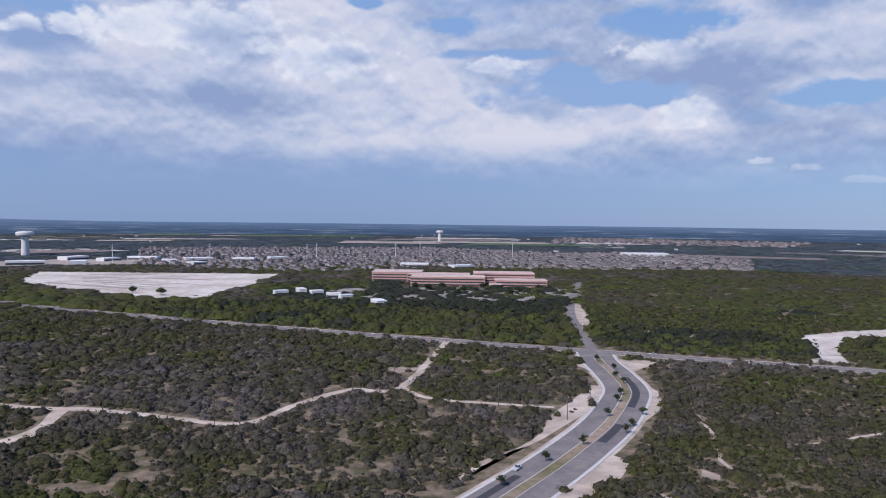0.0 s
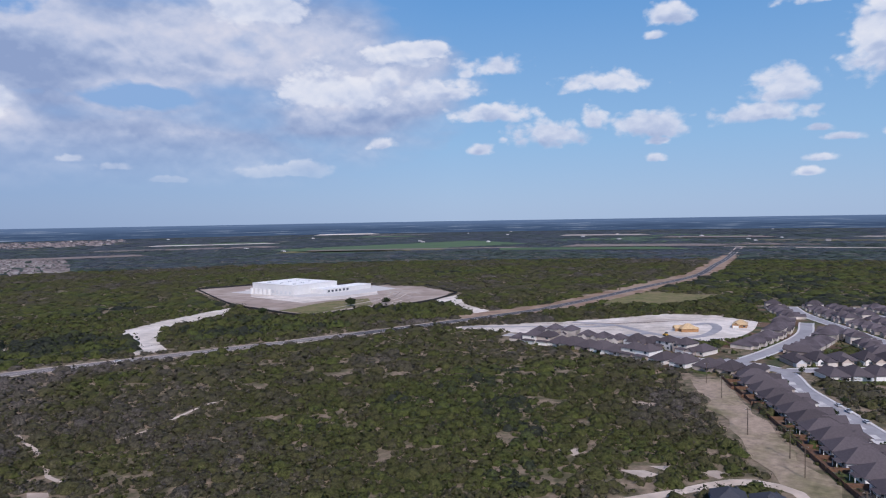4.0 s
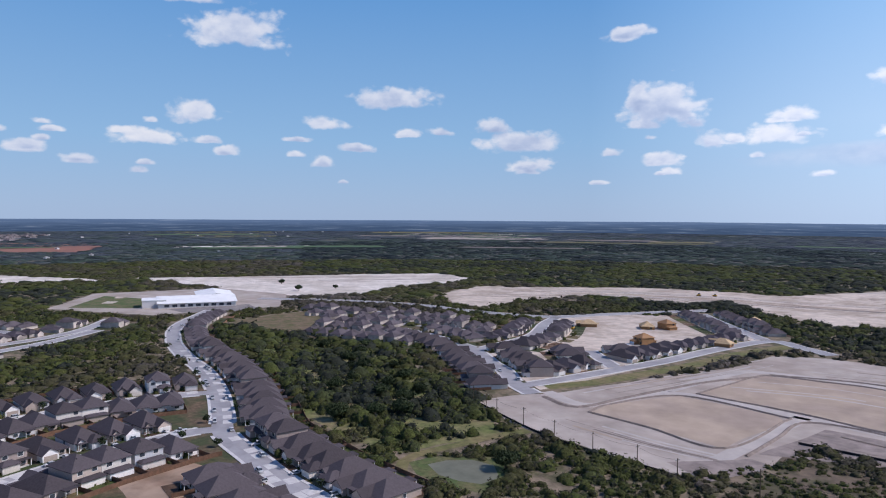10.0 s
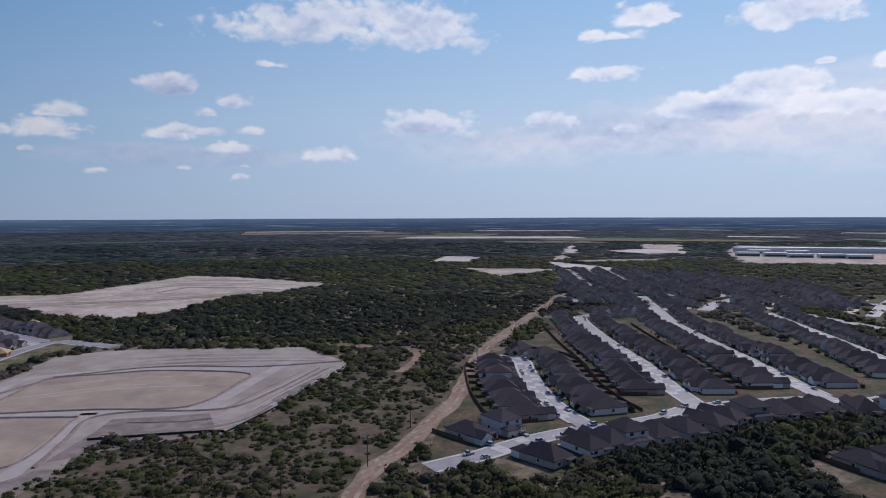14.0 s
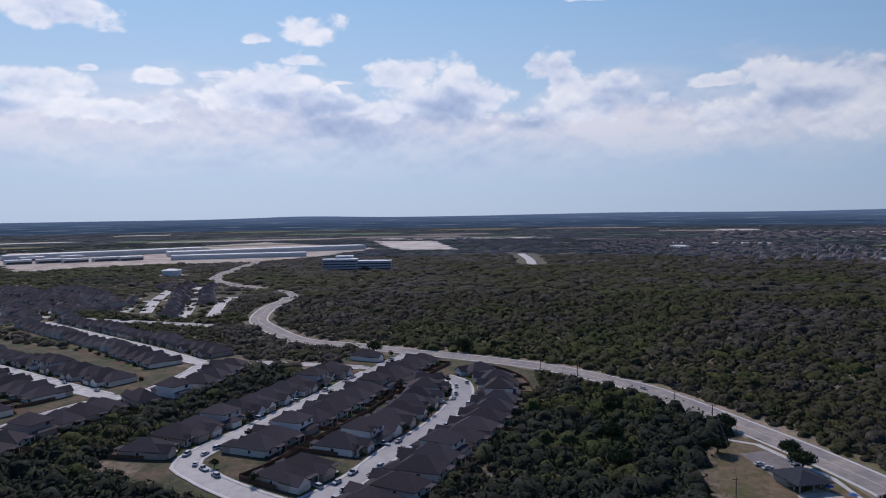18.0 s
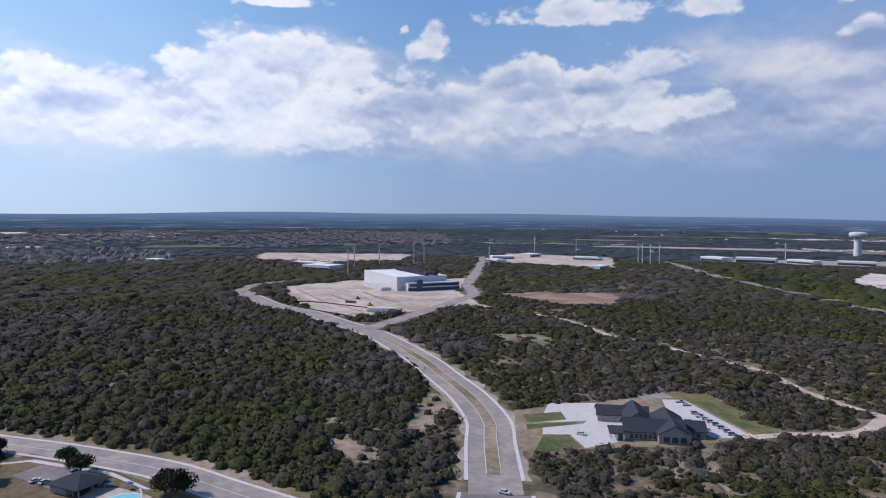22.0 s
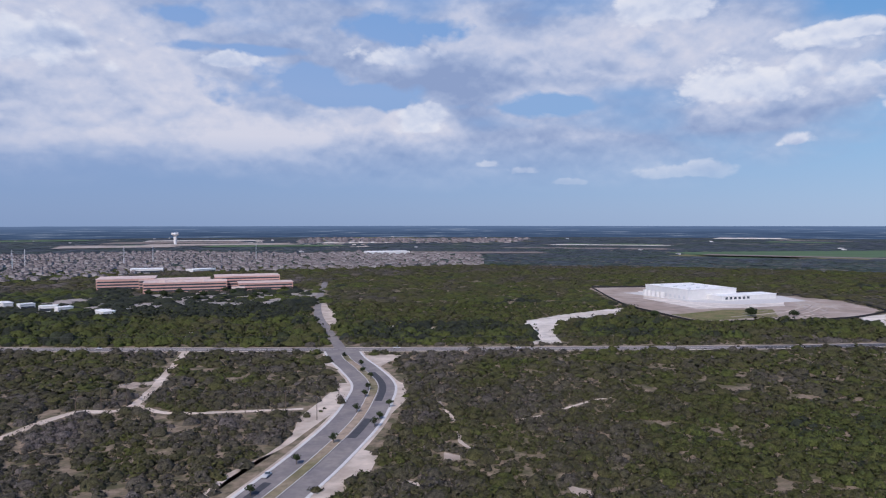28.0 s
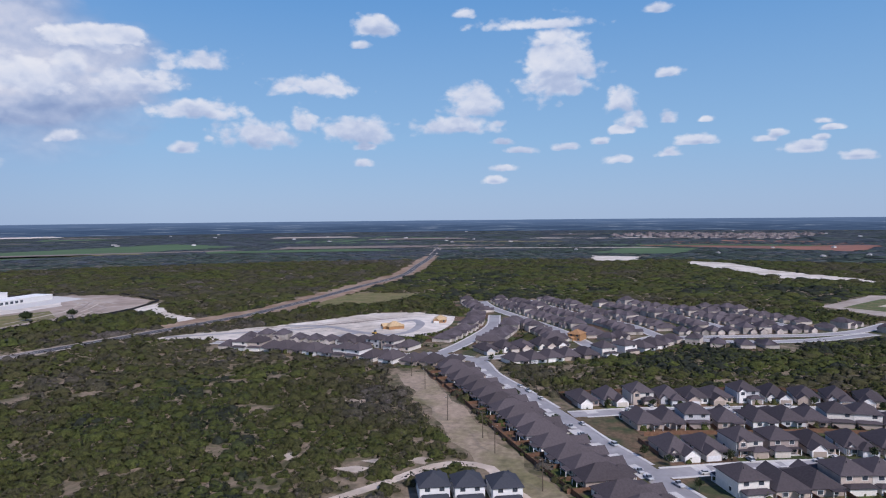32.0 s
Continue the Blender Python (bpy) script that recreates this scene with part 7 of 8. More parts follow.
random.seed(5)
for x, y, w, d, h in ((-853, 1614, 60, 30, 8), (-760, 1590, 50, 24, 7), (-700, 1640, 70, 26, 8), (-607, 1552, 44, 30, 7), (-560, 1600, 60, 30, 9), (-464, 1640, 50, 30, 8), (-400, 1690, 40, 30, 8),
                      (-1232, 795, 40, 24, 6), (-1310, 860, 50, 30, 7), (-1357, 970, 50, 30, 7), (-1208, 1019, 60, 26, 7), (-1001, 874, 44, 20, 6), (-1067, 1265, 60, 34, 9), (-1000, 1310, 80, 34, 10),
                      (-930, 1370, 60, 30, 8), (-855, 1431, 70, 30, 8), (-767, 1471, 50, 30, 7), (-528, 1495, 40, 22, 6), (-211, 911, 18, 10, 6.5), (-190, 940, 22, 10, 6.5),
                      (-165, 916, 16, 10, 6.5), (-138, 887, 18, 10, 6.5), (-120, 868, 16, 10, 6.5), (-74, 815, 24, 12, 6.5), (-1870, -260, 70, 30, 8), (-1500, 160, 40, 22, 6), (600, 2080, 130, 60, 10),
                      (-60, 1500, 60, 30, 8), (40, 1470, 50, 26, 7), (-1310, 420, 90, 26, 5), (-1180, 400, 60, 40, 9)):
    shed(x, y, w, d, h, random.choice((0, 30, 70, 115)))


for (ax, ay), (bx, by), d, h in (((-1011, -1681), (-1452, -1490), 46, 12), ((-1244, -1392), (-1675, -1099), 50, 12), ((-1150, -1275), (-1356, -1052), 34, 10)):
    shed((ax + bx) / 2, (ay + by) / 2, math.hypot(bx - ax, by - ay), d, h, math.degrees(math.atan2(by - ay, bx - ax)), "distribution_shed", "very long white-roofed distribution shed")
for x, y in ((-940, -1506), (-991, -1477), (-1020, -1430), (-1073, -1400), (-1112, -1364), (-1026, -1594), (-1093, -1546)):
    shed(x, y, 50, 26, 9, 158)


def round_tank(x, y, r, h):
    ob = empty("water_tank", "round white water tank with a shallow domed roof", "water tank")
    bm = bmesh.new()
    tube(bm, (0, 0, -0.3), (0, 0, h), r, r, 28)
    part("wall", bm, M["white_paint"], ob)
    bm = bmesh.new()
    tube(bm, (0, 0, h), (0, 0, h + 2.2), r + 0.3, r * 0.3, 28)
    part("roof", bm, M["membrane"], ob)
    return set_at(ob, x, y)


round_tank(-850, -943, 16, 9)
patch("tank_ground", [(-828, -930), (-850, -918), (-876, -940), (-862, -968), (-836, -964)], 0.1, M["caliche"], "bare pad of a water tank", "pad", 2)
set_area(cover, [(-815, -920), (-850, -905), (-880, -940), (-862, -975), (-830, -970)], 0.0)


M["clinic_wall"] = material("pale_grey_panel", (0.42, 0.43, 0.46), 0.8, var=0.12, scale=0.1)


def clinic():
    ob = empty("clinic", "grey three-storey office block above the trees", "office building")
    for x0, x1, y0, y1, h in ((0, 60, 0, 26, 20), (50, 120, 8, 34, 16), (20, 50, 24, 50, 24)):
        w = part("block", boxes((x0, x1, y0, y1, -0.3, h)), M["clinic_wall"], ob)
        part("roof", boxes((x0 - 0.4, x1 + 0.4, y0 - 0.4, y1 + 0.4, h, h + 0.8)), M["membrane"], ob)
        for z in (2, 6.5, 11, 15.5):
            if z + 2 < h:
                part("window_band", boxes((x0 + 1, x1 - 1, y0 - 0.15, y0 + 0.05, z, z + 1.8)), M["glass"], w)
    return set_at(ob, -1000, -740, 118)


clinic()
patch("clinic_ground", [(-1040, -600), (-960, -560), (-920, -600), (-950, -650)], 0.1, M["dry_grass"], "dry yellow grass by the office block", "grass", 4)
ribbon("far_road", smooth_line([(-1578, -585), (-1400, -500), (-1259, -444)], 20), -9, 9, 0.1, M["concrete"], "pale road stub among the woods", "road")
set_line(cover, smooth_line([(-1578, -585), (-1400, -500), (-1240, -436)], 20), 34, 0.0)
FAR_SITES = [("far_strip", [(-394, -1275), (-438, -1419), (-513, -1193), (-491, -1135)], "white_caliche"),
             ("far_strip", [(-975, -2174), (-1081, -2092), (-845, -1617), (-797, -1755)], "caliche"),
             ("far_strip", [(-505, -1452), (-684, -1458), (-779, -1500), (-649, -1385), (-486, -1380)], "graded"),
             ("far_strip", [(-584, -1804), (-771, -2244), (-618, -1751), (-538, -1637)], "white_caliche"),
             ("far_strip", [(-456, -1474), (-532, -1645), (-535, -1538), (-450, -1434)], "caliche"),
             ("far_strip", [(613, -310), (629, -369), (623, -426), (567, -392), (501, -317), (538, -303)], "dry_brown"),
             ("far_strip", [(2398, 670), (2716, 633), (2925, 377), (2670, 355), (2302, 512)], "far_tan"),
             ("far_strip", [(-1201, -1212), (-1567, -1580), (-1900, -1290), (-1592, -1035), (-1380, -1130)], "white_caliche"),
             ("far_strip", [(-2151, -1365), (-2233, -1154), (-1726, -818), (-1643, -970)], "white_caliche"),
             ("far_strip", [(-1508, 350), (-1703, 459), (-1628, 578), (-1304, 463)], "caliche"),
             ("far_strip", [(-249, -1642), (-344, -1607), (-260, -1422), (-180, -1440)], "white_caliche"),
             ("far_strip", [(-200, -1280), (-260, -1094), (-358, -1171), (-490, -1131), (-480, -1190)], "caliche"),
             ("far_strip", [(-1047, -1765), (-1273, -1554), (-1159, -1327), (-900, -1400)], "white_caliche"),
             ("far_strip", [(244, 3717), (401, 3781), (380, 3250), (292, 3101)], "white_caliche"),
             ("far_strip", [(501, 3514), (857, 3462), (717, 2718), (507, 2771)], "caliche"),
             ("far_strip", [(-851, -1872), (-900, -1685), (-760, -1640), (-700, -1800)], "white_caliche"),
             ("far_strip", [(725, 346), (866, 341), (871, 243), (755, 271)], "dry_grass"),
             ("far_strip", [(-1232, 780), (-1500, 1000), (-1250, 1130), (-980, 900)], "caliche"),
             ("far_strip", [(-1080, 1230), (-760, 1450), (-500, 1480), (-480, 1640), (-880, 1640), (-1130, 1330)], "graded"),
             ("far_strip", [(-225, 895), (-200, 900), (-160, 890), (-110, 850), (-60, 805), (-70, 800), (-130, 862), (-180, 890)], "caliche"),
             ("campus_car_park", [(-170, 920), (-40, 850), (110, 870), (185, 960), (195, 1020), (160, 1045), (-50, 1045), (-150, 1010)], "old_asphalt"),
             ("far_field", [(2400, 900), (3300, 700), (3400, 1200), (2500, 1400)], "green_field"),
             ("far_field", [(3000, -1300), (4200, -1700), (4000, -2300), (2900, -1700)], "dry_grass"),
             ("far_field", [(2300, -2100), (3200, -2700), (2700, -3200), (1900, -2500)], "graded"),
             ("far_field", [(1400, 1500), (2200, 1300), (2400, 1700), (1500, 1900)], "green_field"),
             ("far_field", [(-2000, 3000), (-1200, 3200), (-1400, 3700), (-2200, 3400)], "dry_grass")]
for i, (nm, pts, mat) in enumerate(FAR_SITES):
    patch(nm, pts, 0.06 + 0.01 * i, M[mat], "pale cleared land in the distance" if nm != "far_field" else "farm field on the far plain", "cleared land", 8)
    set_area(cover, pts, 0.42 if nm == "campus_car_park" else 0.0)


# ---- trees of their own ----
def leaf_mesh(name, seed, blobs, leaves, size, mat):
    """A crown of loose leaf clumps over several lobes (x, y, z, radius)."""
    rg = np.random.default_rng(seed)
    v = []
    for bx, by, bz, r in blobs:
        n = int(leaves * r * r)
        d = rg.normal(0, 1, (n, 3))
        d /= np.linalg.norm(d, axis=1)[:, None]
        c = np.array([bx, by, bz]) + d * r * rg.uniform(0.6, 1.1, (n, 1)) * np.array([1, 1, 0.75])
        nn = d + rg.normal(0, 0.5, d.shape)
        nn /= np.linalg.norm(nn, axis=1)[:, None]
        t1 = np.cross(nn, rg.normal(0, 1, d.shape))
        t1 /= np.linalg.norm(t1, axis=1)[:, None]
        t2 = np.cross(nn, t1)
        s_ = size * rg.uniform(0.6, 1.4, (n, 1))
        v.append(np.stack([c + s_ * t1, c + s_ * (-0.5 * t1 + 0.87 * t2), c + s_ * (-0.5 * t1 - 0.87 * t2)], 1).reshape(-1, 3))
    v = np.concatenate(v)
    me = mesh_of(name, v.tolist(), np.arange(len(v)).reshape(-1, 3).tolist(), mat)
    return me


def tree(seed, h, spread, label, dense=9, size=0.5, mat="leaf"):
    rg = random.Random(seed)
    ob = empty("tree", label, "tree", "single trees")
    bm = bmesh.new()
    lobes = []
    tube(bm, (0, 0, -0.3), (0.1, 0, h * 0.4), spread * 0.09, spread * 0.06, 7)
    for k in range(6):
        a = k * 1.05 + rg.uniform(-0.3, 0.3)
        q = (math.cos(a) * spread * rg.uniform(0.35, 0.65), math.sin(a) * spread * rg.uniform(0.35, 0.65), h * rg.uniform(0.5, 0.72))
        tube(bm, (0.1, 0, h * 0.35), q, spread * 0.045, spread * 0.015, 5)
        lobes.append((*q, spread * rg.uniform(0.42, 0.60)))
    lobes.append((0, 0, h * 0.76, spread * 0.5))
    lobes.append((0.2 * spread, -0.1 * spread, h * 0.50, spread * 0.55))
    part("trunk", bm, M["bark"], ob)
    cr = new("crown", leaf_mesh("crown", seed, lobes, dense, size, M[mat]))
    cr.parent = ob
    ob.location = (0, 0, -500)
    return ob


OAKS = [tree(k, 9 + k, 6.0 + k * 0.5, "broad dark green live oak", 17, 0.55) for k in range(3)]
YOUNG = [tree(10 + k, 4.5 + 0.6 * k, 2.1, "young dark green street tree", 22, 0.36) for k in range(3)]
M["leaf_green"] = material("green_leaves", (0.085, 0.115, 0.030), 0.9, var=0.35, scale=1.0, rand=0.3, spec=0.15)
SHRUBS = [tree(20 + k, 2.4, 1.9, "rounded garden shrub beside a house", 20, 0.34, "leaf_green") for k in range(2)]
rt = random.Random(3)
for x, y in ((313, -256), (355, -270), (366, -267), (328, -229), (265, -226), (272, -214), (439, -296), (415, -317), (180, -207), (281, -198), (340, -250), (300, -240), (385, -280), (322, -275),
             (292, -262), (-336, -27), (-302, -27), (-453, -212), (-424, -270), (471, 611), (566, 575), (601, 552), (-364, 902), (-411, 925), (900, -534), (806, -504), (795, -556),
             (-336, -26), (-309, 0), (-297, 4), (-262, 30), (-256, 33), (350, -290), (400, -300), (280, -240), (-238, -24), (-330, -55), (-300, -70), (-270, -60), (-345, -80), (-20, 1000), (30, 985), (70, 1010), (110, 990), (140, 1015), (0, 1030), (60, 1038), (-40, 1036), (95, 960), (20, 950)):
    k = rt.uniform(0.8, 1.15)
    copy_thing(OAKS[rt.randrange(3)], pose(x, y, 0, 0, 0, rt.uniform(0, 360)) @ Matrix.Scale(0.8 * k, 4))
for x, y in ((44, 288), (23, 260), (86, 356), (98, 386), (104, 402), (113, 430), (117, 471), (94, 340), (88, 328), (105, 360), (64, 310), (113, 450), (112, 500)):
    copy_thing(YOUNG[rt.randrange(3)], pose(x, y, 0.0, 0, 0, rt.uniform(0, 360)))
for key, n in (("s1", 9), ("s4", 16), ("s9", 8), ("s10", 8), ("collector", 18), ("s2", 6), ("s3", 5), ("s6", 5), ("blvd_s", 6)):
    ln = S[key]
    for k in range(n):
        s_ = (k + 0.5 + rt.uniform(-0.3, 0.3)) * length(ln) / n
        p, t = at_length(ln, s_)
        sd = rt.choice((-1, 1))
        q = p + np.array([-t[1], t[0]]) * sd * 7.4
        if min(np.min(np.hypot(l[:, 0] - q[0], l[:, 1] - q[1])) - hw for nm, l, hw, kb, z in STREETS if kb) > 1.0:
            copy_thing(YOUNG[rt.randrange(3)], pose(q[0], q[1], 0, 0, 0, rt.uniform(0, 360)))


# ---- cars ----
def car(kind):
    lab = ("parked saloon car", "parked sport utility car", "parked pickup truck")[kind]
    ob = empty("car", lab + " at the kerb", "car", "parked cars")
    L_, W_, H_ = ((4.6, 1.8, 1.45), (4.8, 1.9, 1.75), (5.6, 1.95, 1.85))[kind]
    bm = boxes((-L_ / 2, L_ / 2, -W_ / 2, W_ / 2, 0.3, 0.92))
    bmesh.ops.bevel(bm, geom=bm.edges[:], offset=0.1, segments=1, affect="EDGES")
    part("body", bm, M["car"], ob)
    bm = bmesh.new()
    x0, x1 = ((-1.7, 1.0), (-2.2, 1.1), (-0.3, 1.5))[kind]
    lo = [bm.verts.new((x, y, 0.9)) for x, y in ((x0, -W_ / 2 + .1), (x1, -W_ / 2 + .1), (x1, W_ / 2 - .1), (x0, W_ / 2 - .1))]
    up = [bm.verts.new((x, y, H_ - 0.06)) for x, y in ((x0 + .35, -W_ / 2 + .25), (x1 - .6, -W_ / 2 + .25), (x1 - .6, W_ / 2 - .25), (x0 + .35, W_ / 2 - .25))]
    for i in range(4):
        bm.faces.new((lo[i], lo[(i + 1) % 4], up[(i + 1) % 4], up[i]))
    bm.faces.new(up)
    part("cabin_glass", bm, M["glass"], ob)
    part("roof", boxes((x0 + .33, x1 - .58, -W_ / 2 + .24, W_ / 2 - .24, H_ - 0.07, H_)), M["car"], ob)
    for sx in (-1, 1):
        for sy in (-1, 1):
            bm = bmesh.new()
            tube(bm, (sx * L_ * 0.31, sy * (W_ / 2 - 0.2), 0.33), (sx * L_ * 0.31, sy * (W_ / 2 + 0.01), 0.33), 0.33, 0.33, 10)
            part("wheel", bm, M["tyre"], ob)
    ob.location = (0, 0, -500)
    return ob


CARS = [car(k) for k in range(3)]
spots = []
for key, n in (("s1", 11), ("s2", 9), ("s3", 8), ("s4", 22), ("s6", 9), ("s5", 14), ("s7", 9), ("s9", 10), ("s10", 11), ("s12", 4), ("s18", 4), ("s8", 6)):
    for k in range(n):
        p, t = at_length(S[key], rt.uniform(15, length(S[key]) - 12))
        sd = rt.choice((-1, 1))
        q = p + np.array([-t[1], t[0]]) * sd * 3.6
        if all((q[0] - a) ** 2 + (q[1] - b) ** 2 > 49 for a, b in spots):
            spots.append((q[0], q[1]))
            copy_thing(CARS[rt.randrange(3)], pose(q[0], q[1], 0.22, 0, 0, math.degrees(math.atan2(t[1], t[0])) + (180 if sd > 0 else 0)))
for c, nrm, step in near_lots[:110]:
    if rt.random() < 0.42:
        t = np.array([-nrm[1], nrm[0]])
        q = c - nrm * 12.3 + t * rt.choice((-2.6, 2.6))
        copy_thing(CARS[rt.randrange(3)], pose(q[0], q[1], 0.16, 0, 0, math.degrees(math.atan2(nrm[1], nrm[0]))))
for x, y, a in ((31, 278, 60), (-205, 137, 30), (-264, 288, 60), (-258, 286, 60), (-245, 278, 60), (-240, 276, 60), (-236, 275, 60), (-231, 273, 60), (-227, 272, 60), (-222, 270, 60), (-217, 268, 60), (-213, 266, 60),
                (-236, 264, 60), (-231, 263, 60), (-225, 261, 60), (-245, 205, 30), (-294, -11, 130), (-291, -8, 130), (-297, 2, 130), (-294, 4, 130), (-395, -74, 60), (-60, 607, -20), (160, 527, -20), (250, 492, -20), (-330, 716, -20)):
    copy_thing(CARS[rt.randrange(3)], pose(x, y, 0.2, 0, 0, a))

# houses still being framed
RAW = house(4, False, "raw_wood", "orange_wood")
RAW2 = house(2, False, "orange_wood", "orange_wood")
for i, (x, y) in enumerate(((329, -571), (315, -581), (244, -535), (372, -539), (289, -497), (274, -671), (592, 200), (566, 36), (638, 168))):
    tagged(copy_thing((RAW, RAW2)[i % 3 == 1], pose(x, y, 0, 0, 0, 40 + 30 * i)), "unfinished timber-framed house in raw lumber", "house")


def dozer():
    ob = empty("bulldozer", "yellow earth mover parked on bare ground", "bulldozer", "earth movers")
    ym = M["machine_yellow"]
    part("body", boxes((-2.2, 1.6, -1.0, 1.0, 0.9, 2.1)), ym, ob)
    part("cab", boxes((-1.2, 0.4, -0.9, 0.9, 2.1, 3.4)), M["glass"], ob)
    for sy in (-1, 1):
        part("crawler", boxes((-2.4, 2.0, sy * 1.5 - 0.3, sy * 1.5 + 0.3, 0, 1.0)), M["tyre"], ob)
    part("blade", boxes((2.4, 2.7, -2.0, 2.0, 0.1, 1.4)), ym, ob)
    ob.location = (0, 0, -500)
    return ob


M["machine_yellow"] = material("machine_yellow", (0.45, 0.27, 0.03), 0.5, var=0.1)
DZ = dozer()
for x, y, a in ((381, -508, 20), (370, -515, 100), (422, -861, 70), (405, -870, 10), (560, 205, 40), (690, 780, 20), (-760, 300, 60), (-700, 290, 10)):
    copy_thing(DZ, pose(x, y, 0.05, 0, 0, a))

# thin brown ground between the lot and the power line
M["thin_ground"] = material("thin_brown_ground", (0.135, 0.100, 0.068), 0.95, var=0.35, scale=0.2, second=(0.075, 0.068, 0.034), second_scale=0.07)
patch("thin_ground", [(118, -322), (60, -325), (33, -372), (0, -445), (-30, -500), (-75, -470), (-56, -372), (-22, -292), (-5, -240), (110, -232), (106, -290)], 0.045, M["thin_ground"], "brown earth with thin dry grass and low bushes", "ground", 6)
# meadow with scattered trees behind the row
patch("meadow", [(394, -228), (306, -192), (258, -180), (222, -188), (210, -241), (245, -268), (285, -285), (372, -316), (463, -334), (470, -240)], 0.035, M["meadow"], "rough green meadow with scattered trees", "meadow", 5)
set_area(sparse, [(400, -226), (306, -190), (258, -178), (210, -188), (205, -245), (250, -272), (300, -290), (330, -270), (400, -260)], 0.34)


# stripes of darker fill over the striped site
M["striped_fill"] = material("striped_fill", (0.27, 0.215, 0.19), 0.95, var=0.25, scale=0.05)
rs = random.Random(8)
for k in range(13):
    u = (k + rs.uniform(-0.3, 0.3)) / 12
    a = np.array((-640 - 70 * u, 1060 + 170 * u))
    b = np.array((-300, 870 + 380 * u))
    e0 = rs.uniform(0.06, 0.45)
    e1 = min(0.94, e0 + rs.uniform(0.25, 0.6))
    ln = smooth_line([tuple(a + (b - a) * e0), tuple(a + (b - a) * (e0 + e1) / 2 + np.array((0, rs.uniform(-9, 9)))), tuple(a + (b - a) * e1)], 20)
    w = rs.uniform(2, 9)
    ribbon("earth_stripe", ln, -w, rs.uniform(1, 4), 0.055 + 0.004 * k, M["striped_fill"] if k % 3 else M["graded"], "darker stripe of graded fill", "earth")
# ---- scrub and woods ----
def foliage(name, X, Y, R, H, T, leaves, mat, label, seed, leaf=0.30, squash=1.0):
    """Many small plants in one mesh: each a low dome under a crown of loose leaf clumps."""
    rng = np.random.default_rng(seed)
    n = len(X)
    if not n:
        return
    ring = 6 if leaves > 16 else 5 if leaves > 6 else 4
    # lumpy dome of two rings and a top
    ang = rng.uniform(0, 6.28, n)[:, None] + np.arange(ring)[None, :] * (2 * np.pi / ring)
    rad = R[:, None] * rng.uniform(0.62, 1.22, (n, ring))
    low = np.stack([X[:, None] + rad * np.cos(ang), Y[:, None] + rad * np.sin(ang), H[:, None] * rng.uniform(-0.05, 0.18, (n, ring))], 2)
    a2 = ang + np.pi / ring
    rad = R[:, None] * rng.uniform(0.32, 0.78, (n, ring))
    mid = np.stack([X[:, None] + rad * np.cos(a2), Y[:, None] + rad * np.sin(a2), H[:, None] * rng.uniform(0.35, 0.88, (n, ring))], 2)
    top = np.stack([X + R * rng.uniform(-.2, .2, n), Y + R * rng.uniform(-.2, .2, n), H * rng.uniform(0.84, 0.98, n)], 1)[:, None, :]
    dome = np.concatenate([low, mid, top], 1)
    nv = 2 * ring + 1
    di = []
    for k in range(ring):
        j = (k + 1) % ring
        di += [[k, j, ring + k], [j, ring + j, ring + k], [ring + k, ring + j, 2 * ring]]
    di = np.array(di)
    dt = (np.arange(n)[:, None, None] * nv + di[None]).reshape(-1, 3)
    # leaf clumps
    u = rng.uniform(0.05, 1, (n, leaves))
    ph = rng.uniform(0, 6.283, (n, leaves))
    cs = np.sqrt(np.clip(1 - u * u, 0, 1))
    dirs = np.stack([cs * np.cos(ph), cs * np.sin(ph), u], 2)
    grow = rng.uniform(0.72, 1.26, (n, leaves, 1))
    lump = 1 + 0.10 * np.sin(3 * ph + ang[:, :1])[..., None]
    c = np.stack([X, Y, 0.3 * H], 1)[:, None, :] + dirs * grow * lump * np.stack([R, R, H * 0.7], 1)[:, None, :]
    nrm = dirs * np.concatenate([np.ones((n, 1, 2)), (R / H)[:, None, None]], 2) + rng.normal(0, 0.45, dirs.shape) + np.array([0, 0, 0.35])
    nrm /= np.linalg.norm(nrm, axis=2)[..., None]
    t1 = np.cross(nrm, rng.normal(0, 1, dirs.shape))
    t1 /= np.linalg.norm(t1, axis=2)[..., None] + 1e-9
    t2 = np.cross(nrm, t1)
    sz = (leaf * np.sqrt(R[:, None] / R.mean()) * rng.uniform(0.5, 1.6, (n, leaves)))[..., None]
    sq = np.array([1.0, 1.0, 1.0]) if squash >= 1 else np.array([1.0, 1.0, squash])
    t1, t2 = t1 * sq, t2 * sq
    tri = np.stack([c + sz * t1, c + sz * (-0.5 * t1 + 0.87 * t2), c + sz * (-0.5 * t1 - 0.87 * t2)], 2)   # n, leaves, 3, 3
    lv = tri.reshape(-1, 3)
    verts = np.concatenate([dome.reshape(-1, 3), lv])
    lt = np.arange(len(lv)).reshape(-1, 3) + n * nv
    tris = np.concatenate([dt, lt])
    tint = np.concatenate([np.repeat(T, 3 * ring), np.repeat(T, leaves) + rng.normal(0, 0.16, n * leaves)])
    me = bpy.data.meshes.new(name)
    me.vertices.add(len(verts))
    me.vertices.foreach_set("co", verts.astype(np.float32).ravel())
    me.loops.add(len(tris) * 3)
    me.loops.foreach_set("vertex_index", tris.astype(np.int32).ravel())
    me.polygons.add(len(tris))
    me.polygons.foreach_set("loop_start", np.arange(0, len(tris) * 3, 3, dtype=np.int32))
    me.polygons.foreach_set("use_smooth", np.ones(len(tris), bool))
    me.polygons.foreach_set("loop_total", np.full(len(tris), 3, np.int32))
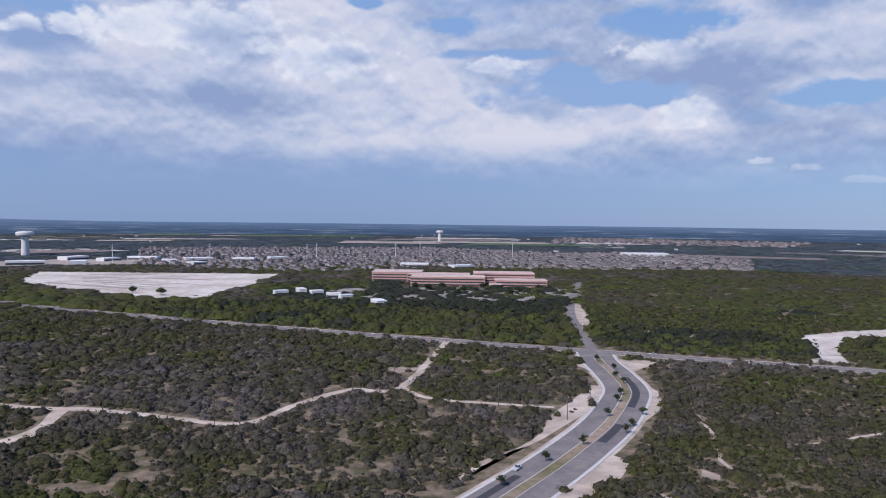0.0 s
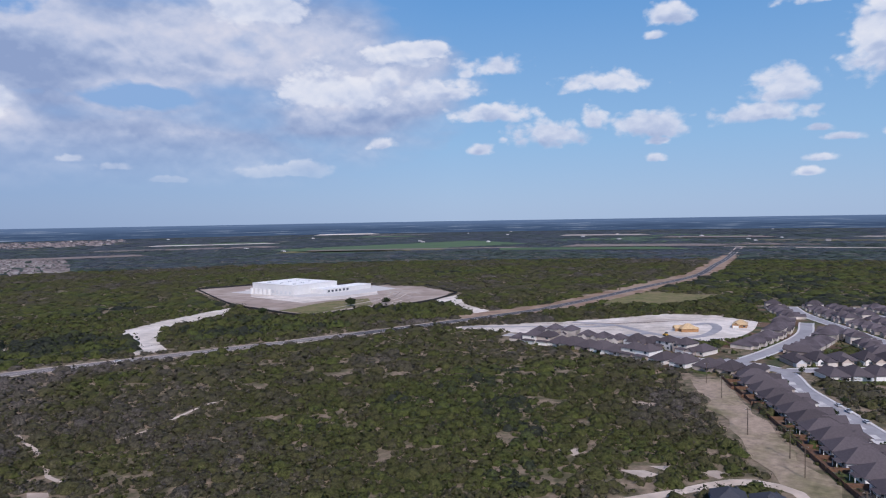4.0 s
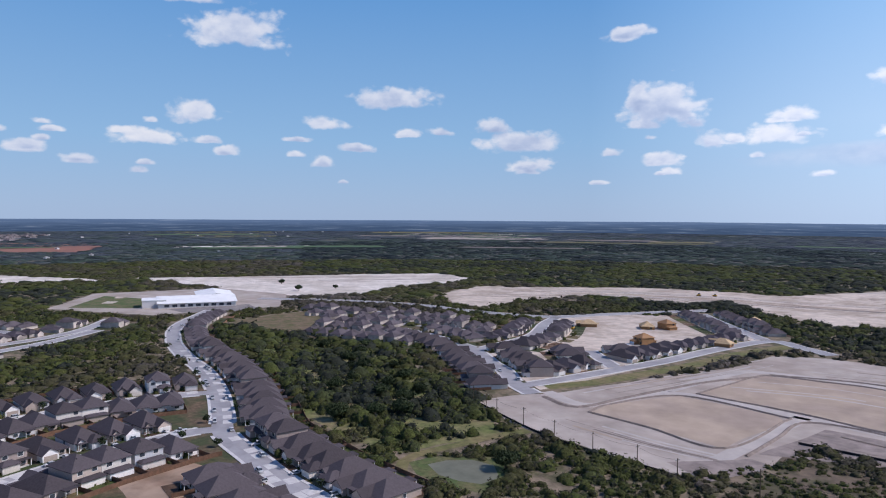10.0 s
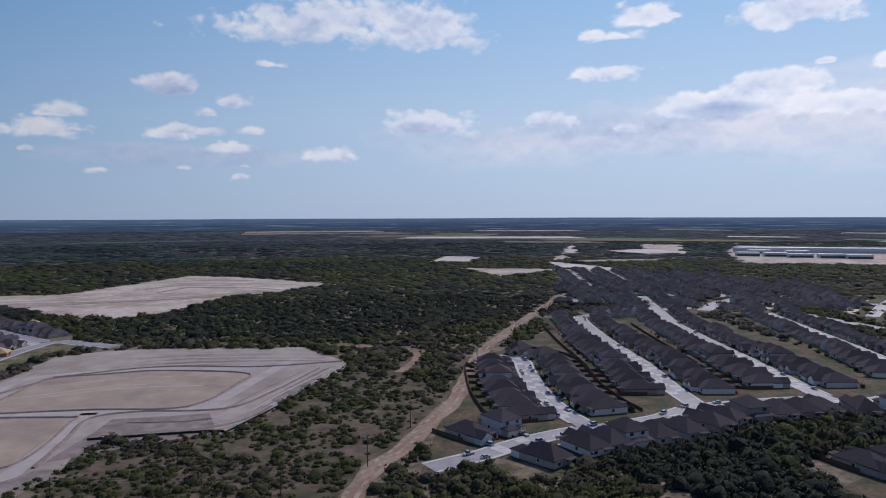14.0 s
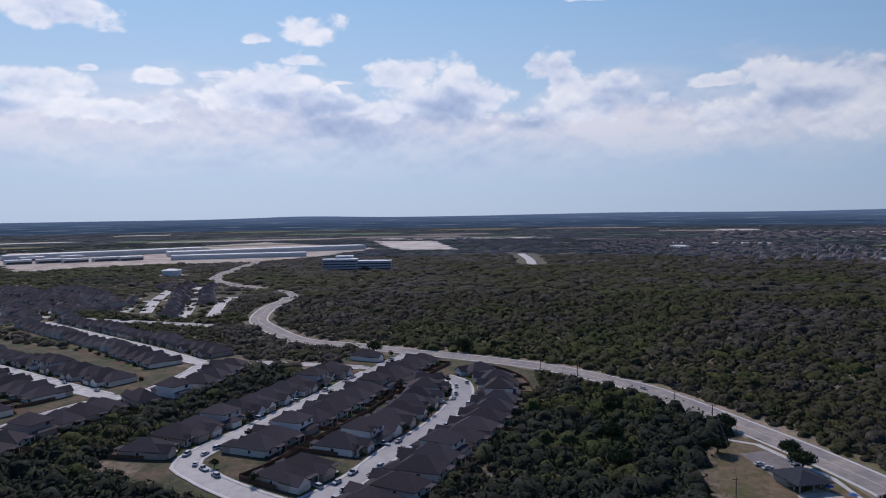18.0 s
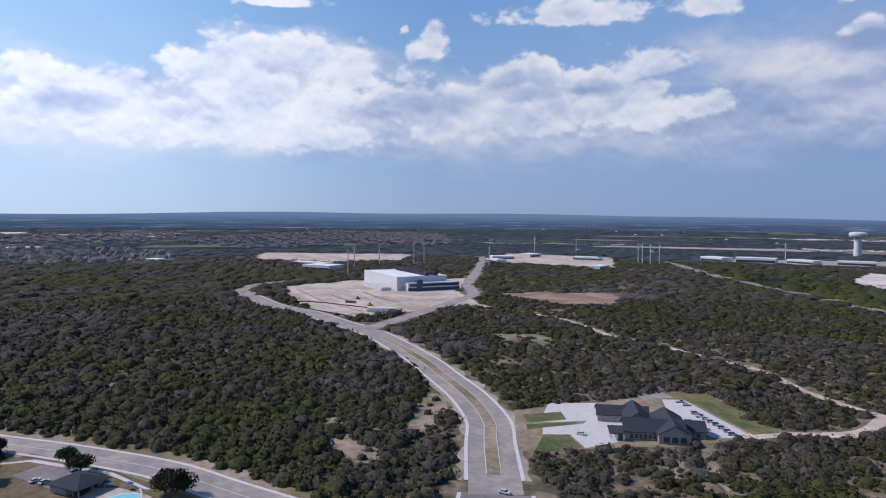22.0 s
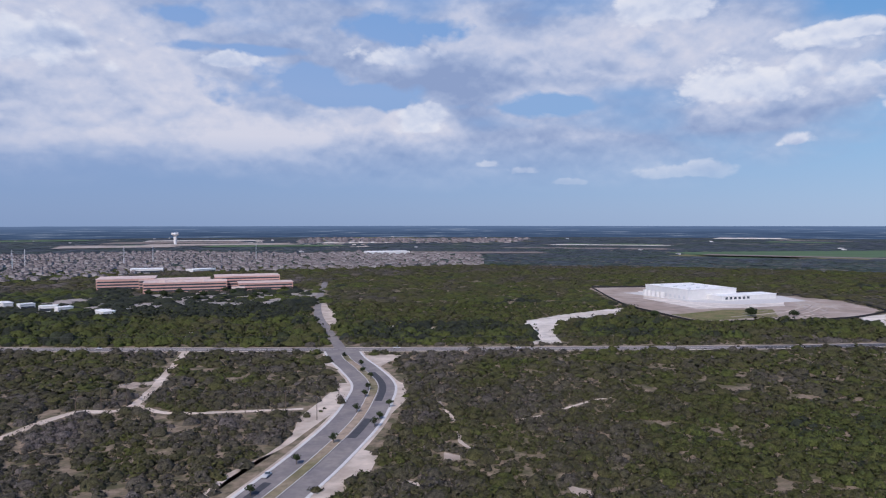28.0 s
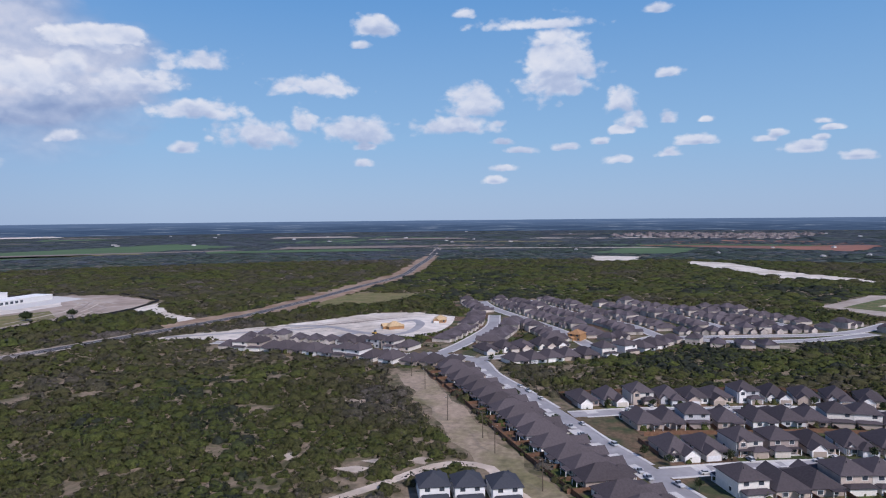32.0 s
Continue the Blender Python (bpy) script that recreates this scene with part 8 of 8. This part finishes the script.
    # crown normals: outwards from each plant's heart
    flat = (R / H)[:, None, None] ** 1.2
    dn = (dome - np.stack([X, Y, 0.15 * H], 1)[:, None, :]) / R[:, None, None]
    dn[..., 2:] = dn[..., 2:] * flat + 0.75
    ld = dirs * np.array([1, 1, 1.2]) * np.concatenate([np.ones((n, 1, 2)), np.sqrt(flat)], 2) + np.array([0, 0, 0.65])
    ln = np.repeat(ld[:, :, None, :], 3, axis=2)
    nn = np.concatenate([dn.reshape(-1, 3), ln.reshape(-1, 3)])
    nn /= np.linalg.norm(nn, axis=1)[:, None] + 1e-9
    ca = me.attributes.new("crown", "FLOAT_VECTOR", "POINT")
    ca.data.foreach_set("vector", nn.astype(np.float32).ravel())
    at = me.attributes.new("tint", "FLOAT", "FACE")
    at.data.foreach_set("value", np.clip(tint, 0, 1).astype(np.float32))
    me.materials.append(mat)
    me.update()
    tagged(new(name, me), label, "scrub", kind="stuff")


def fbm(X, Y, sc, seed):
    """Cheap smooth value noise on arrays."""
    out, amp = np.zeros_like(X), 0.5
    rng = np.random.default_rng(seed)
    tab = rng.uniform(0, 1, (256, 256))
    for o in range(3):
        x, y = X / sc + 57.3 * o + 1000, Y / sc + 91.7 * o + 1000
        i, j = np.floor(x).astype(int), np.floor(y).astype(int)
        fx, fy = x - i, y - j
        fx, fy = fx * fx * (3 - 2 * fx), fy * fy * (3 - 2 * fy)
        g = lambda a, b: tab[a % 256, b % 256]
        out += amp * ((g(i, j) * (1 - fx) + g(i + 1, j) * fx) * (1 - fy) + (g(i, j + 1) * (1 - fx) + g(i + 1, j + 1) * fx) * fy)
        amp, sc = amp / 2, sc / 2
    return out / 0.875


# greener, taller belts: plan outline, height factor, tint shift
BELTS = [
    ([(-280, 1000), (-234, 1100), (-60, 1130), (-60, 1010), (14, 1030), (140, 1030), (200, 980), (150, 800), (70, 700), (-13, 730), (-80, 750), (-146, 813), (-220, 890)], 1.5, 0.60),
    ([(-900, 1010), (-640, 860), (-430, 775), (-300, 715), (-130, 650), (0, 600), (110, 560), (130, 680), (60, 740), (-100, 790), (-250, 830), (-420, 840), (-600, 960), (-850, 1080)], 2.0, 0.30),
    ([(130, 560), (215, 525), (290, 510), (300, 560), (290, 620), (200, 640), (140, 660)], 1.7, 0.42),
    ([(330, 520), (420, 480), (580, 410), (650, 470), (600, 520), (480, 550), (430, 600), (360, 590)], 1.7, 0.42),
    ([(500, -235), (430, -225), (330, -200), (250, -190), (215, -215), (220, -250), (255, -270), (300, -300), (350, -340), (450, -340), (620, -330), (640, -300)], 1.6, 0.26),
    ([(380, 40), (440, 0), (450, -60), (450, -130), (430, -180), (400, -175), (405, -130), (405, -80), (392, -30), (370, 20)], 0.8, -0.02),
    # next two: leaves tinted dark to carry the shade of backlit crowns
    ([(-175, -160), (-190, -215), (-250, -255), (-330, -262), (-350, -300), (-300, -310), (-240, -312), (-150, -290), (-100, -260)], 1.5, 0.62),
    ([(-195, -120), (-280, -118), (-350, -120), (-395, -100), (-370, -60), (-330, -20), (-280, -10), (-220, 10), (-170, -40)], 1.6, 0.62),
]
# open ground with scattered bushes: plan outline, thinning
for pts, th in (([(-200, 130), (-200, 270), (-190, 350), (-60, 420), (80, 380), (60, 320), (20, 255), (-100, 120)], 0.07),
                ([(110, -320), (60, -320), (30, -370), (0, -440), (-40, -430), (-60, -370), (-10, -240), (120, -225)], 0.10),
                ([(255, -268), (200, -250), (130, -240), (180, -170), (260, -180)], 0.07),
                ([(330, 110), (270, 70), (225, 60), (225, 100), (270, 120)], 0.08)):
    set_area(sparse, pts, th)
set_area(sparse, BELTS[4][0], 0.28)
# southern woods: darkest leaf tint, backlit shade put into the colour
set_area(hue, [(-250, -700), (0, -560), (250, -600), (700, -830), (1100, -700), (2400, -1500), (2400, -2400), (-2400, -2400), (-1200, -1000), (-700, -900)], 0.50)
set_area(hue, [(1100, -420), (1700, -150), (1700, 480), (2400, 600), (2400, -1400), (1200, -700)], 0.22)
set_area(hue, [(-60, 140), (-200, 140), (-300, 230), (-640, 400), (-900, 1000), (-300, 690), (110, 530), (110, 420)], -0.10)
set_area(hue, [(120, 430), (60, 280), (225, 120), (420, 150), (500, 380), (300, 460)], 0.13)
set_area(hue, [(640, 420), (1137, 390), (1700, 480), (1700, -150), (1100, -420), (760, -250), (560, -230), (450, -100), (480, 100)], 0.30)
set_area(hue, [(130, 560), (560, 430), (900, 420), (1700, 520), (1700, 1700), (250, 1700)], 0.16)
set_area(tall, [(110, -320), (60, -320), (30, -370), (0, -440), (-40, -430), (-60, -370), (-10, -240), (120, -225)], 0.6)
set_area(hue, [(-180, 60), (-420, 250), (-700, 420), (-2400, 900), (-2400, -2400), (-700, -800), (-440, -250), (-330, 0)], -0.05)
set_area(tall, [(-180, 60), (-420, 250), (-700, 420), (-1500, 700), (-1500, -1000), (-700, -700), (-440, -250), (-330, 0)], 1.35)
for pts in ([(-330, 40), (-380, 60), (-400, 110), (-350, 130), (-310, 90)], [(-420, -40), (-520, -60), (-560, 0), (-470, 60)], [(-480, -300), (-620, -330), (-680, -250), (-560, -200), (-470, -220)],
            [(-600, 90), (-700, 60), (-760, 120), (-660, 160)], [(-470, -100), (-560, -170), (-640, -120), (-540, -60)], [(-800, -200), (-960, -260), (-1000, -120), (-860, -80)]):
    set_area(hue, pts, 0.16)
for pts, hf, th in BELTS:
    set_area(tall, pts, hf)
    set_area(hue, pts, th)


for pts, th in (([(-262, -200), (-300, -205), (-330, -255), (-250, -262)], 0.24), ([(-235, -95), (-290, -95), (-310, -60), (-250, -50)], 0.26),
                ([(-200, -255), (-250, -300), (-180, -290)], 0.28), ([(-330, -115), (-390, -100), (-350, -50), (-320, -70)], 0.30)):
    set_area(hue, pts, th)


def scatter(r0, r1, spacing, seed, rmin, rmax):
    """Jittered plan points between two distances from the drone's ground point."""
    rng = np.random.default_rng(seed)
    n = int(2 * r1 / spacing)
    i, j = np.meshgrid(np.arange(n), np.arange(n), indexing="ij")
    X = (i.ravel() + rng.uniform(0, 1, n * n)) * spacing - r1
    Y = (j.ravel() + rng.uniform(0, 1, n * n)) * spacing - r1
    d = np.hypot(X, Y)
    ok = (d > r0) & (d < r1)
    X, Y = X[ok], Y[ok]
    ii = np.clip(((X + HALF) / CELL).astype(int), 0, NG - 1)
    jj = np.clip(((Y + HALF) / CELL).astype(int), 0, NG - 1)
    inn = (np.abs(X) < HALF) & (np.abs(Y) < HALF)
    cv = np.where(inn, cover[ii, jj], 1.0)
    tl = np.where(inn, tall[ii, jj], 1.0)
    hu = np.where(inn, hue[ii, jj], 0.0)
    gaps = 0.72 * fbm(X, Y, 11, 5) + 0.28 * fbm(X, Y, 45, 6)
    d = np.hypot(X, Y)
    thr = np.where(d < 900, 0.325, 0.30) + np.where(inn, sparse[ii, jj], 0.0)
    ok = (rng.uniform(0, 1, len(X)) < cv) & (gaps + 0.2 * (tl > 1.2) > thr)
    X, Y, tl, hu, gaps, d = X[ok], Y[ok], tl[ok], hu[ok], gaps[ok], d[ok]
    patchy = 0.55 * fbm(X, Y, 120, 8) + 0.45 * fbm(X, Y, 28, 9)
    # T drops with distance: greyer leaves in place of haze
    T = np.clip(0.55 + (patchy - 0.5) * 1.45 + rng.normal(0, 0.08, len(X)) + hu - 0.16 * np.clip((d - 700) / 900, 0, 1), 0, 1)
    size = np.clip(rng.lognormal(-0.05, 0.48, len(X)) * (0.62 + 0.76 * fbm(X, Y, 26, 14)), 0.40, 2.6)
    R = np.clip(size * (rmin + rmax) / 2, rmin * 0.5, rmax * 1.6) * np.sqrt(tl)
    Hh = R * rng.uniform(1.0, 1.45, len(X)) * np.sqrt(tl)
    return X, Y, R, Hh, T


# garden shrubs of the estate
rg = np.random.default_rng(61)
gx, gy, gr = [], [], []
for c, nrm, step in LOTS:
    t = np.array([-nrm[1], nrm[0]])
    if np.hypot(*c) > 620:
        continue
    for k in range(7):
        q = c - nrm * rg.uniform(8.6, 11.6) + t * rg.uniform(-6.4, 6.4) if k < 4 else c + nrm * rg.uniform(10.5, 15) + t * rg.uniform(-6.5, 6.5)
        if min(np.min(np.hypot(l[:, 0] - q[0], l[:, 1] - q[1])) - hw for nm, l, hw, kb, z in STREETS if kb) > 0.8 and rg.uniform() < 0.8:
            gx.append(q[0]), gy.append(q[1]), gr.append(rg.uniform(0.45, 0.95) if rg.uniform() < 0.85 else rg.uniform(1.4, 2.2))
gx, gy, gr = np.array(gx), np.array(gy), np.array(gr)
foliage("garden_shrubs", gx, gy, gr, gr * rg.uniform(1.1, 1.9, len(gr)), rg.uniform(0.55, 1.0, len(gr)), 18, M["scrub"], "rounded green shrubs in the front and back gardens", 62, 0.26)

# the last two tiers take the tints with haze painted in
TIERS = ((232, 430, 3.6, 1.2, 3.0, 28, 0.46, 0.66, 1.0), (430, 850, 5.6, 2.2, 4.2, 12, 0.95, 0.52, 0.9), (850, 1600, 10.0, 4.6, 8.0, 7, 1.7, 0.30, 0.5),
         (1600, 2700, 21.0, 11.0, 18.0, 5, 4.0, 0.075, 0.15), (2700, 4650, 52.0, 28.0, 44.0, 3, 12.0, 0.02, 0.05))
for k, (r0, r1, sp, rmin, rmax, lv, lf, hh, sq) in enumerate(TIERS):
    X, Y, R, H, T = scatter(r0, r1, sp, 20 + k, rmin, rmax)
    foliage("scrub", X, Y, R, H * hh, T, lv, M["scrub" if k < 3 else "hazed_scrub"], ("dense mixed scrub of juniper, mesquite and live oak", "scrub woodland of olive and grey-green trees",
            "oak and juniper woodland farther off", "distant woodland with blue haze in its leaf colour", "far woods on the plain with blue haze in their leaf colour")[k], 40 + k, lf, sq)
for d in (*HOUSES.values(), [NAVY, WP, WP_LOW, SP, RAW, RAW2, DZ, *OAKS, *YOUNG, *SHRUBS, *CARS]):
    for h in d:
        for o in list(h.children_recursive) + [h]:
            bpy.data.objects.remove(o)
